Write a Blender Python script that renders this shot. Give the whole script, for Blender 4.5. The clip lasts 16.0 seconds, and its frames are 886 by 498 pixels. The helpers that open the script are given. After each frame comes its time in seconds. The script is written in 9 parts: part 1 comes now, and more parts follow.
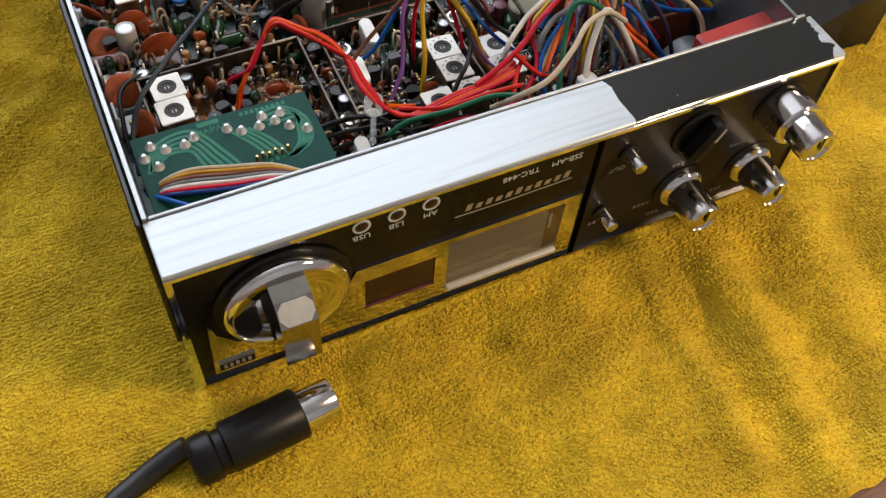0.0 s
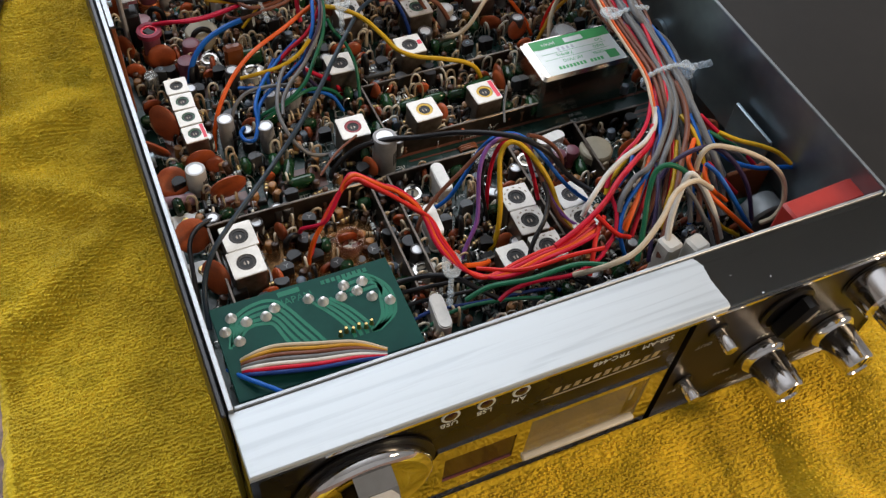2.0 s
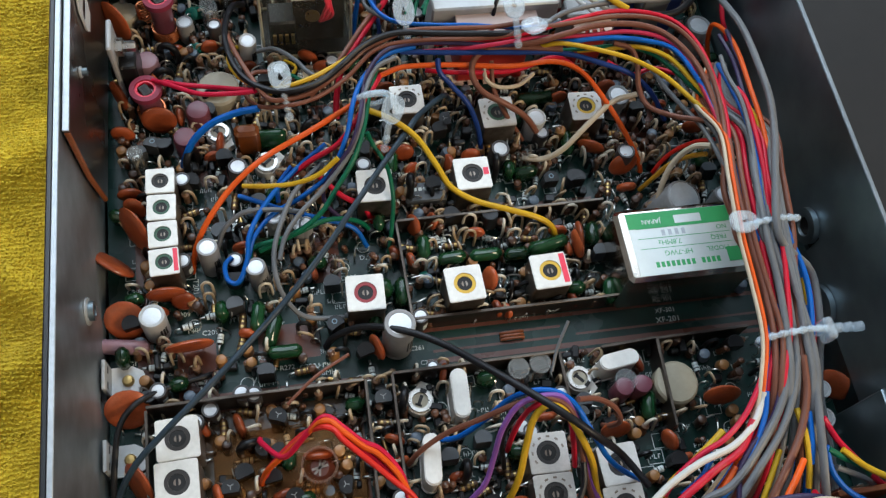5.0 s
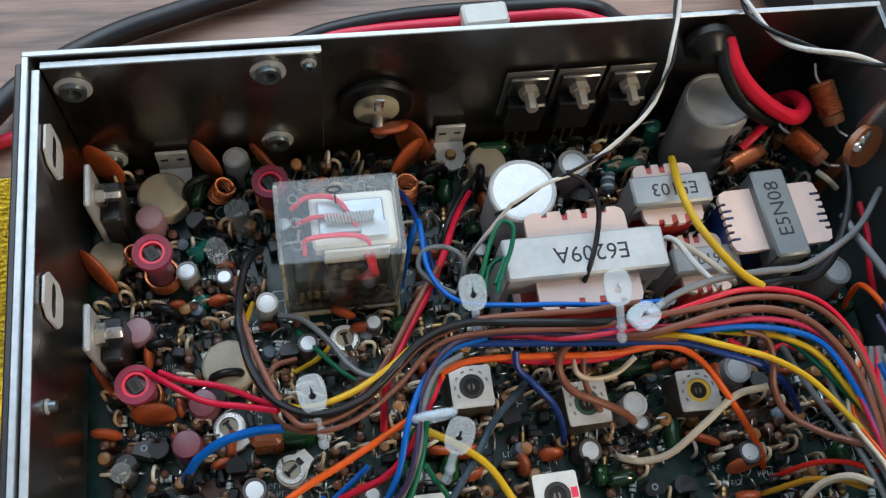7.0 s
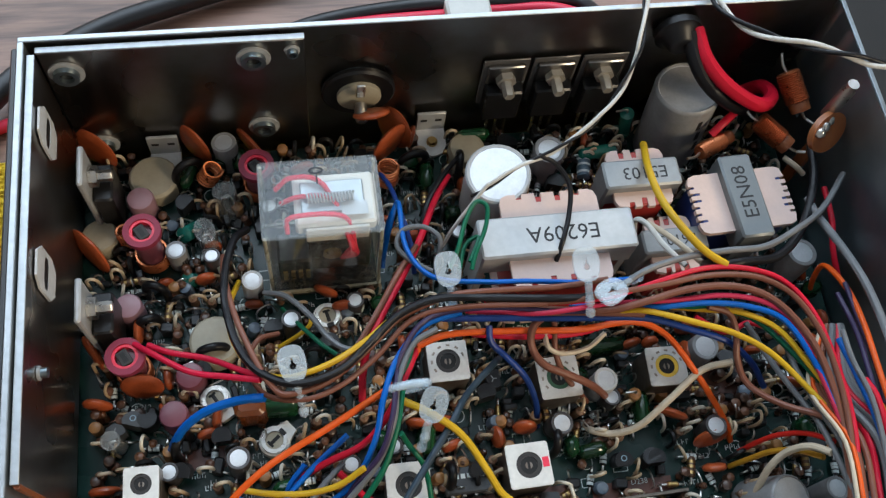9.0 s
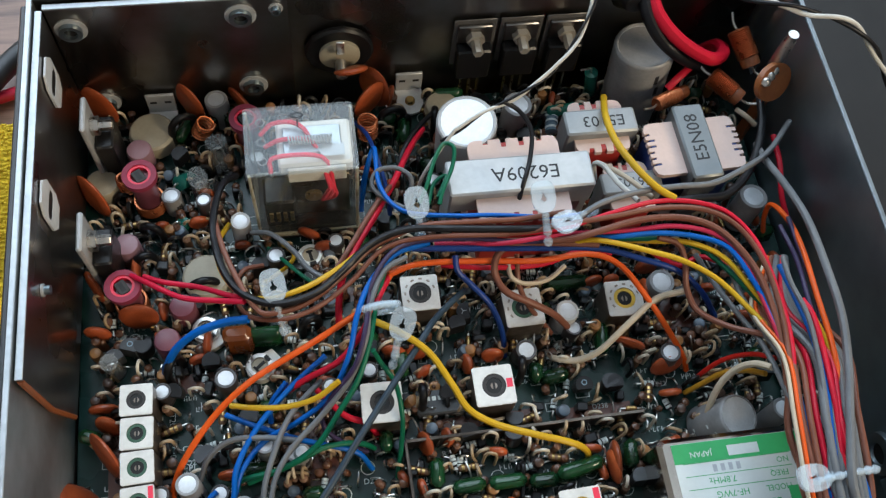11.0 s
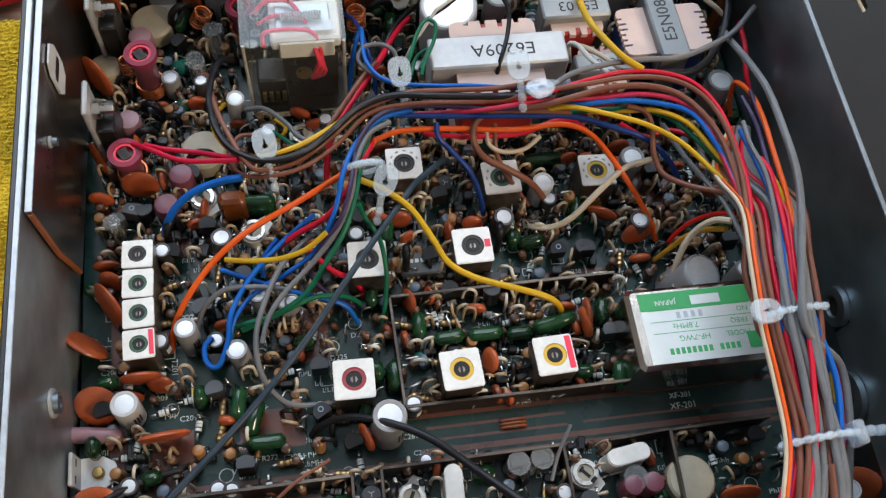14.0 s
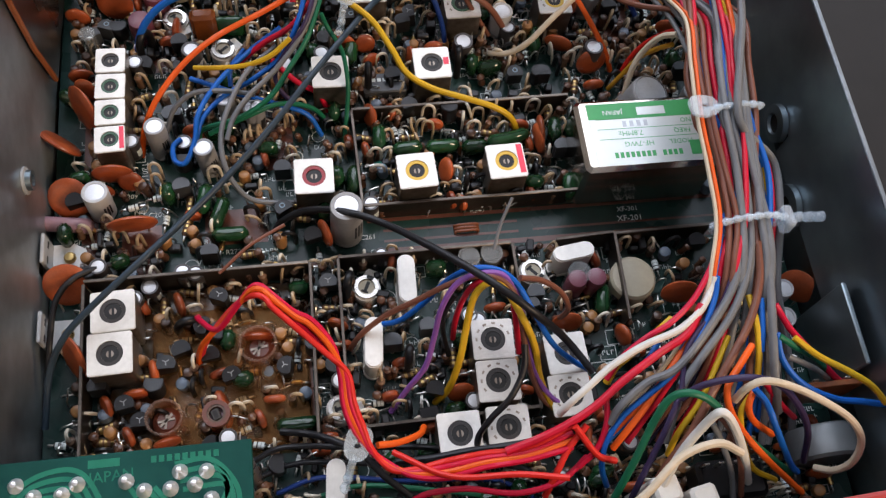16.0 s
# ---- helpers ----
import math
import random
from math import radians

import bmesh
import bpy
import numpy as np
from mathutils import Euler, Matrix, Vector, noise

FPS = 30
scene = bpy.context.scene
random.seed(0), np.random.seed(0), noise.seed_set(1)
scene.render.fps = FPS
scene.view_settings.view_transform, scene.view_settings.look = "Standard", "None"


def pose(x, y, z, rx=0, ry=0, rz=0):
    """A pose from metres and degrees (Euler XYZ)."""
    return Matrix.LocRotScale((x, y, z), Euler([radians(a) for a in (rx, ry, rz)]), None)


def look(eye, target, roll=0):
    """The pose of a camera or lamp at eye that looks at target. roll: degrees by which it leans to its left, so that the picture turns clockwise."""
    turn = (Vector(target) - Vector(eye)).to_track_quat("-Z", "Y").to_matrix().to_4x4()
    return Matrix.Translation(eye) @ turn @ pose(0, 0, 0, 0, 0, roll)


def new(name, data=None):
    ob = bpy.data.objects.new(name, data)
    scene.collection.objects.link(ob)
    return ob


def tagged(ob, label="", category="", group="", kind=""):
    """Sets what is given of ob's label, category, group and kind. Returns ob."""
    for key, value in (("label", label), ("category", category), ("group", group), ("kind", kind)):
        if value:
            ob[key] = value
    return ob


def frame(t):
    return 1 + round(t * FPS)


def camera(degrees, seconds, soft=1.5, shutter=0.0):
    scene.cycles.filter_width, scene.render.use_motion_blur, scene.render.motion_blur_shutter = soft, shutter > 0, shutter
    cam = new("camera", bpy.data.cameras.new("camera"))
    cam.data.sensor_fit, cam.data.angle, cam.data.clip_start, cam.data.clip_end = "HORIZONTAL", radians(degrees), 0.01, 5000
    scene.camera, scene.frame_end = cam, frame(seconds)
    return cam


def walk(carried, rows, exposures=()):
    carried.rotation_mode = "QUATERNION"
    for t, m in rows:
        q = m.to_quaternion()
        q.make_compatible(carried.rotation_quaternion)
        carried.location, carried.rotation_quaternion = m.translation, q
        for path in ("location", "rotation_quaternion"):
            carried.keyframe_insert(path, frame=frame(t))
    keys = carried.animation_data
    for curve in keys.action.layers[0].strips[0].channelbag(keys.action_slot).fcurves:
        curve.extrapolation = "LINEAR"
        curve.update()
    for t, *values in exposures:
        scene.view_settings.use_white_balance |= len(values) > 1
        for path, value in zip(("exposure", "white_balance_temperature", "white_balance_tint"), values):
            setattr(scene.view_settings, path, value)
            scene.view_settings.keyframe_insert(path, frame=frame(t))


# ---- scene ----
cam = camera(50.88, 16.0, soft=1.3)
PATH = [
    (0, (0.00134, -0.12754, 0.24372), (0.08459, 0.02074, -0.00343), 5.522),
    (0.5, (0.00617, -0.13402, 0.23175), (0.09303, 0.02019, -0.01048), 5.807),
    (1, (0.00248, -0.12960, 0.23690), (0.09189, 0.02740, -0.00259), 5.950),
    (1.5, (-0.00280, -0.11894, 0.24599), (0.08638, 0.03984, 0.00759), 5.550),
    (2, (-0.00581, -0.08770, 0.25771), (0.08035, 0.07118, 0.01827), 6.444),
    (2.5, (0.00510, -0.03887, 0.25756), (0.07321, 0.11788, 0.01100), 6.717),
    (3, (0.03642, -0.00439, 0.24832), (0.08958, 0.13674, -0.01102), 8.403),
    (3.2, (0.04965, -0.00447, 0.24872), (0.09718, 0.13099, -0.01470), 8.766),
    (5.3, (0.05324, 0.04463, 0.25192), (0.09882, 0.16724, -0.01806), 12.600),
    (5.5, (0.05044, 0.05473, 0.24996), (0.09485, 0.17671, -0.02050), 12.240),
    (6, (0.04604, 0.08753, 0.24731), (0.09101, 0.20565, -0.02476), 13.271),
    (6.5, (0.04376, 0.11466, 0.24391), (0.08874, 0.23033, -0.02921), 13.839),
    (7, (0.05388, 0.13146, 0.23013), (0.09813, 0.24714, -0.04312), 13.760),
    (7.5, (0.05730, 0.13396, 0.22312), (0.10202, 0.24997, -0.04990), 14.007),
    (8, (0.05939, 0.13160, 0.22351), (0.10421, 0.24718, -0.04968), 14.175),
    (8.5, (0.05734, 0.12698, 0.23057), (0.10177, 0.24303, -0.04248), 13.887),
    (8.7, (0.05734, 0.12522, 0.23327), (0.10149, 0.24147, -0.03974), 13.846),
    (11, (0.06449, 0.09388, 0.24512), (0.10331, 0.21877, -0.02488), 10.265),
    (11.5, (0.06468, 0.08775, 0.24636), (0.10306, 0.21250, -0.02377), 9.995),
    (12, (0.06385, 0.08302, 0.24466), (0.10214, 0.20766, -0.02553), 10.000),
    (12.5, (0.06549, 0.08139, 0.24415), (0.10266, 0.20466, -0.02682), 9.732),
    (13, (0.06530, 0.07635, 0.24607), (0.10295, 0.20014, -0.02459), 9.755),
    (13.5, (0.06604, 0.06665, 0.24539), (0.10371, 0.19125, -0.02489), 9.719),
    (14, (0.06519, 0.05650, 0.24467), (0.10259, 0.18083, -0.02578), 9.766),
    (14.5, (0.06562, 0.04123, 0.24320), (0.10250, 0.16605, -0.02710), 9.569),
    (15, (0.06607, 0.02893, 0.24191), (0.10314, 0.15185, -0.02923), 9.928),
    (15.5, (0.06677, 0.01827, 0.23992), (0.10207, 0.14093, -0.03157), 9.451),
    (16, (0.07102, 0.00913, 0.23711), (0.10782, 0.12860, -0.03560), 11.020),
]
EXPOSURES = [(0, -0.1, 6500, 16), (2.0, -0.08, 6450, 15), (3.2, 0.02, 6250, 12), (5.5, 0.1, 5800, 8), (8.5, 0.1, 5750, 8), (11.0, 0.16, 5750, 7), (13.0, 0.16, 5850, 9), (16.0, 0.18, 6250, 20)]
walk(cam, [(t, look(eye, target, roll)) for t, eye, target, roll in PATH], EXPOSURES)

# Lights. A bench in front of a wide window (behind the radio), and a warm room lamp to the front right.
world = bpy.data.worlds.new("room_air")
scene.world = world
world.use_nodes = True
world.node_tree.nodes["Background"].inputs["Color"].default_value = (0.55, 0.62, 0.7, 1)
world.node_tree.nodes["Background"].inputs["Strength"].default_value = 0.05


def area_lamp(name, eye, target, width, height, watts, color):
    data = bpy.data.lights.new(name, "AREA")
    data.shape, data.size, data.size_y, data.energy, data.color = "RECTANGLE", width, height, watts, color
    ob = new(name, data)
    ob.matrix_world = look(eye, target)
    return ob


WINDOW = area_lamp("window_light", (0.0, 0.93, 1.04), (0.0, 0.0, 0.84), 1.7, 1.38, 27.5, (0.86, 0.94, 1.0))
LAMP = area_lamp("room_lamp_light", (0.78, -0.42, 0.62), (0.2, -0.04, 0.0), 0.22, 0.22, 6.9, (1.0, 0.76, 0.48))

K = 0.001  # the plan below is in millimetres


# ---- materials ----
def rgb(*c):
    return (*c, 1.0)


def material(name, color, rough=0.5, metal=0.0, vary=0.15, grain=200.0, bump=0.1, second=None, coat=0.0, trans=0.0, spec=0.5, island=0.0, stretch=(1, 1, 1), rvary=0.12):
    """A surface with colour and gloss that vary at two scales, and a fine relief."""
    m = bpy.data.materials.new(name)
    m.use_nodes = True
    nt = m.node_tree
    n, l = nt.nodes, nt.links
    b = n["Principled BSDF"]
    tc = n.new("ShaderNodeTexCoord")
    mp = n.new("ShaderNodeMapping")
    mp.inputs["Scale"].default_value = stretch
    l.new(tc.outputs["Object"], mp.inputs["Vector"])
    fine, broad = n.new("ShaderNodeTexNoise"), n.new("ShaderNodeTexNoise")
    for node, sc, det in ((fine, grain * 6, 4), (broad, grain, 3)):
        node.inputs["Scale"].default_value, node.inputs["Detail"].default_value = sc, det
        l.new(mp.outputs["Vector"], node.inputs["Vector"])
    mix = n.new("ShaderNodeMix")
    mix.data_type = "RGBA"
    dark = tuple(c * (1 - vary) for c in color)
    mix.inputs["A"].default_value = rgb(*(second or dark))
    mix.inputs["B"].default_value = rgb(*color)
    add = n.new("ShaderNodeMath")
    add.operation = "MULTIPLY_ADD"
    add.inputs[1].default_value, add.inputs[2].default_value = 0.45, 0.0
    l.new(fine.outputs["Fac"], add.inputs[0])
    add2 = n.new("ShaderNodeMath")
    add2.operation = "MULTIPLY_ADD"
    add2.inputs[1].default_value = 0.9
    l.new(broad.outputs["Fac"], add2.inputs[0])
    l.new(add.outputs[0], add2.inputs[2])
    rampn = n.new("ShaderNodeMapRange")
    rampn.inputs["From Min"].default_value, rampn.inputs["From Max"].default_value = 0.45, 0.9
    l.new(add2.outputs[0], rampn.inputs["Value"])
    l.new(rampn.outputs[0], mix.inputs["Factor"])
    out = mix.outputs["Result"]
    if island:
        info = n.new("ShaderNodeObjectInfo")
        hsv = n.new("ShaderNodeHueSaturation")
        mr = n.new("ShaderNodeMapRange")
        mr.inputs["To Min"].default_value, mr.inputs["To Max"].default_value = 1 - island, 1 + island
        l.new(info.outputs["Random"], mr.inputs["Value"])
        l.new(mr.outputs[0], hsv.inputs["Value"])
        l.new(out, hsv.inputs["Color"])
        out = hsv.outputs["Color"]
    l.new(out, b.inputs["Base Color"])
    rr = n.new("ShaderNodeMapRange")
    rr.inputs["To Min"].default_value, rr.inputs["To Max"].default_value = max(0.02, rough - rvary), min(1, rough + rvary)
    l.new(broad.outputs["Fac"], rr.inputs["Value"])
    l.new(rr.outputs[0], b.inputs["Roughness"])
    b.inputs["Metallic"].default_value = metal
    b.inputs["Specular IOR Level"].default_value = spec
    b.inputs["Coat Weight"].default_value = coat
    b.inputs["Transmission Weight"].default_value = trans
    if bump:
        bp = n.new("ShaderNodeBump")
        bp.inputs["Strength"].default_value, bp.inputs["Distance"].default_value = bump, 0.0003
        l.new(fine.outputs["Fac"], bp.inputs["Height"])
        l.new(bp.outputs["Normal"], b.inputs["Normal"])
    return m


STEEL = material("zinc_plated_steel", (0.36, 0.43, 0.465), 0.42, 1.0, 0.3, 22, 0.05, second=(0.22, 0.27, 0.30), rvary=0.2)
STEEL_DARK = material("dull_steel_sheet", (0.30, 0.31, 0.31), 0.3, 1.0, 0.35, 30, 0.08, second=(0.20, 0.17, 0.15))
# Lighter copy of the zinc: the light on the left wall, put into colour.
STEEL_LIT = material("lit_zinc_sheet", (0.50, 0.55, 0.57), 0.46, 1.0, 0.3, 26, 0.06, second=(0.27, 0.28, 0.28), rvary=0.18)
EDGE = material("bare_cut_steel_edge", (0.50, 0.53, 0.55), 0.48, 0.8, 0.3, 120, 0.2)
BLACK_PAINT = material("black_enamel", (0.012, 0.012, 0.013), 0.35, 0.0, 0.3, 80, 0.05)
PANEL_BLACK = material("satin_black_panel", (0.007, 0.006, 0.006), 0.26, 0.0, 0.3, 60, 0.03, spec=0.2)
CHROME = material("chrome_plate", (0.82, 0.82, 0.83), 0.06, 1.0, 0.06, 60, 0.01, rvary=0.03)
CHROME_KNOB = material("chrome_knob", (0.80, 0.79, 0.79), 0.13, 1.0, 0.1, 90, 0.02, rvary=0.03)
PCB = material("green_solder_mask", (0.013, 0.044, 0.037), 0.27, 0.0, 0.35, 60, 0.1, second=(0.007, 0.021, 0.018), spec=0.3)
PCB_LIGHT = material("bright_green_board", (0.008, 0.060, 0.050), 0.4, 0.0, 0.25, 60, 0.06, spec=0.08)
TRACE = material("green_copper_track", (0.010, 0.155, 0.095), 0.4, 0.0, 0.15, 200, 0.05, spec=0.2)
COPPER_MASK = material("copper_under_mask", (0.13, 0.045, 0.028), 0.3, 0.0, 0.3, 80, 0.1)
SILK = material("white_print", (0.66, 0.72, 0.70), 0.6, 0.0, 0.2, 500, 0.0)
DISC = material("orange_brown_ceramic", (0.40, 0.085, 0.022), 0.33, 0.0, 0.25, 250, 0.15, second=(0.24, 0.046, 0.014), island=0.3)
CREAM = material("cream_sleeve", (0.56, 0.46, 0.32), 0.34, 0.0, 0.2, 400, 0.05, island=0.2)
RES_BODY = material("brown_resistor_body", (0.16, 0.085, 0.045), 0.45, 0.0, 0.3, 400, 0.05, island=0.5)
TIN = material("tinned_lead", (0.62, 0.60, 0.56), 0.3, 1.0, 0.2, 500, 0.1)
CAN_TOP = material("white_tin_can_top", (0.70, 0.68, 0.63), 0.46, 0.35, 0.22, 150, 0.06)
CAN_GREY = material("grey_stamped_can_top", (0.60, 0.57, 0.52), 0.42, 0.55, 0.2, 200, 0.2)
CAN_SIDE = material("dull_can_side", (0.36, 0.32, 0.27), 0.4, 0.9, 0.3, 120, 0.1, second=(0.16, 0.12, 0.09))
CORE = material("dark_ferrite_core", (0.016, 0.015, 0.014), 0.4, 0.0, 0.4, 600, 0.2, spec=0.25)
RED_RING = material("dark_red_ring", (0.26, 0.02, 0.025), 0.5)
YELLOW_RING = material("yellow_ring", (0.62, 0.40, 0.03), 0.5)
GREEN_RING = material("dark_green_ring", (0.03, 0.09, 0.05), 0.5)
GREY_RING = material("grey_ring", (0.04, 0.037, 0.035), 0.5, spec=0.25)
RED_PAINT = material("red_marker_paint", (0.72, 0.02, 0.06), 0.4)
ALU = material("aluminium_can_top", (0.58, 0.59, 0.60), 0.4, 0.6, 0.2, 300, 0.05)
SLEEVE_GREY = material("grey_printed_sleeve", (0.26, 0.26, 0.26), 0.4, 0.0, 0.3, 200, 0.03)
SLEEVE_LIGHT = material("light_grey_sleeve", (0.42, 0.43, 0.43), 0.38, 0.0, 0.15, 200, 0.02)
SLEEVE_DARK = material("dark_sleeve", (0.05, 0.045, 0.045), 0.35, 0.0, 0.3, 200, 0.03)
SLEEVE_BLUE = material("blue_sleeve", (0.03, 0.05, 0.085), 0.35, 0.0, 0.2, 200, 0.03)
TRANS = material("black_epoxy", (0.011, 0.011, 0.012), 0.34, 0.0, 0.3, 300, 0.15, spec=0.32)
TRANS_GREY = material("grey_epoxy", (0.034, 0.038, 0.042), 0.45, 0.0, 0.2, 300, 0.1)
GREEN_CAP = material("green_film_capacitor", (0.010, 0.050, 0.017), 0.16, 0.0, 0.4, 250, 0.06, island=0.5)
TEAL_CAP = material("teal_dipped_part", (0.02, 0.16, 0.12), 0.25, 0.0, 0.2, 250, 0.05)
MAROON = material("maroon_dipped_part", (0.16, 0.045, 0.065), 0.35, 0.0, 0.2, 250, 0.08)
MAGENTA = material("magenta_coil_former", (0.24, 0.030, 0.062), 0.55, 0.0, 0.15, 250, 0.03, spec=0.3)
COPPER = material("enamelled_copper_wire", (0.55, 0.18, 0.07), 0.3, 0.8, 0.25, 600, 0.05)
BAKELITE = material("brown_phenolic", (0.25, 0.075, 0.022), 0.4, 0.0, 0.3, 120, 0.08)
WAX = material("amber_wax_fill", (0.125, 0.058, 0.020), 0.14, 0.0, 0.3, 70, 0.3, second=(0.016, 0.022, 0.016), coat=0.5)
BRASS = material("brass_clip", (0.52, 0.36, 0.14), 0.3, 1.0, 0.2, 300, 0.05)
SHIELD = material("dark_tin_shield", (0.13, 0.105, 0.085), 0.30, 0.9, 0.4, 60, 0.08, second=(0.05, 0.036, 0.028))
PLASTIC_BLACK = material("black_plastic", (0.008, 0.008, 0.009), 0.38, 0.0, 0.3, 150, 0.06, spec=0.3)
RUBBER = material("black_rubber_cable", (0.012, 0.012, 0.013), 0.42, 0.0, 0.3, 120, 0.05)
PAPER_CREAM = material("pinkish_fibre_bobbin", (0.62, 0.47, 0.41), 0.6, 0.0, 0.1, 200, 0.1)
LAMIN = material("grey_transformer_iron", (0.46, 0.47, 0.47), 0.45, 0.3, 0.25, 90, 0.12)
LAMIN_MID = material("mid_grey_transformer_iron", (0.30, 0.31, 0.31), 0.45, 0.35, 0.25, 90, 0.12)
LAMIN_DARK = material("dark_transformer_iron", (0.17, 0.185, 0.19), 0.4, 0.4, 0.12, 120, 0.06)
INK = material("black_ink", (0.01, 0.01, 0.012), 0.6)
BLUE_TAPE = material("blue_winding_tape", (0.015, 0.035, 0.16), 0.4)
RED_BLOCK = material("red_plastic_block", (0.38, 0.028, 0.02), 0.45, 0.0, 0.15, 80, 0.06)
WHITE_CER = material("white_ceramic", (0.68, 0.66, 0.60), 0.5, 0.0, 0.12, 200, 0.08)
PINKISH = material("pinkish_disc", (0.30, 0.17, 0.20), 0.4, 0.0, 0.15, 200, 0.05)
BEIGE_DISC = material("beige_ceramic_disc", (0.36, 0.32, 0.23), 0.5, 0.0, 0.2, 200, 0.08)
AMBER = material("dark_amber_film_part", (0.20, 0.055, 0.012), 0.2, 0.0, 0.3, 200, 0.02)
LABEL_SILVER = material("silver_foil_label", (0.62, 0.66, 0.64), 0.38, 0.35, 0.08, 200, 0.02)
LABEL_GREEN = material("green_label_ink", (0.045, 0.34, 0.10), 0.5, 0.0, 0.1, 200, 0.0)
WINDOW_TINT = material("smoked_red_window", (0.035, 0.012, 0.010), 0.12, 0.0, 0.2, 50, 0.0)
METER_FACE = material("meter_face", (0.15, 0.132, 0.14), 0.35, 0.0, 0.15, 50, 0.0)


def clear_material(name, tint, through_share, gloss_rough, milky):
    """Thin clear plastic: light passes, with a gloss that grows at grazing angles and some milkiness."""
    m = bpy.data.materials.new(name)
    m.use_nodes = True
    n, l = m.node_tree.nodes, m.node_tree.links
    out = n["Material Output"]
    b = n["Principled BSDF"]
    b.inputs["Base Color"].default_value = rgb(*milky)
    b.inputs["Roughness"].default_value = gloss_rough
    b.inputs["Subsurface Weight"].default_value = 0.0
    tr = n.new("ShaderNodeBsdfTransparent")
    tr.inputs["Color"].default_value = rgb(*tint)
    gl = n.new("ShaderNodeBsdfGlossy")
    gl.inputs["Roughness"].default_value = gloss_rough
    lw = n.new("ShaderNodeLayerWeight")
    lw.inputs["Blend"].default_value = 0.5
    fr = n.new("ShaderNodeMath")
    fr.operation = "POWER"
    fr.inputs[1].default_value = 4.0
    l.new(lw.outputs["Facing"], fr.inputs[0])
    m1, m2 = n.new("ShaderNodeMixShader"), n.new("ShaderNodeMixShader")
    l.new(fr.outputs[0], m1.inputs["Fac"])
    l.new(tr.outputs[0], m1.inputs[1])
    l.new(gl.outputs[0], m1.inputs[2])
    m2.inputs["Fac"].default_value = through_share
    l.new(b.outputs[0], m2.inputs[1])
    l.new(m1.outputs[0], m2.inputs[2])
    l.new(m2.outputs[0], out.inputs["Surface"])
    return m


CLEAR = clear_material("clear_relay_plastic", (0.99, 0.985, 0.95), 0.985, 0.05, (0.8, 0.84, 0.80))
# Relay lid: the window and ceiling sheen is put into a bluish milky colour.
LID_SHEEN = clear_material("sheened_relay_plastic", (0.97, 0.985, 0.99), 0.92, 0.2, (0.74, 0.84, 0.92))
AMBER_EDGE = material("yellowed_plastic_edge", (0.50, 0.46, 0.32), 0.3, 0.0, 0.2, 200, 0.05, trans=0.3)
NYLON = clear_material("milky_nylon", (0.94, 0.98, 1.0), 0.72, 0.2, (0.78, 0.88, 0.96))
WAX_CLEAR = clear_material("amber_wax_skin", (0.90, 0.66, 0.42), 0.86, 0.12, (0.34, 0.18, 0.07))
CUP_CLEAR = clear_material("clear_amber_plastic", (0.90, 0.74, 0.62), 0.80, 0.08, (0.42, 0.27, 0.20))
GLASS_TUBE = clear_material("clear_glass_tube", (0.96, 0.97, 0.97), 0.88, 0.04, (0.5, 0.52, 0.52))
WASHER_PALE = material("pale_tinned_plate", (0.70, 0.71, 0.70), 0.5, 0.25, 0.2, 160, 0.15)
# Darker copy of the bare edge steel, with shade put into its colour.
EDGE_SHADED = material("shaded_cut_steel_edge", (0.26, 0.29, 0.31), 0.5, 0.7, 0.3, 120, 0.2)


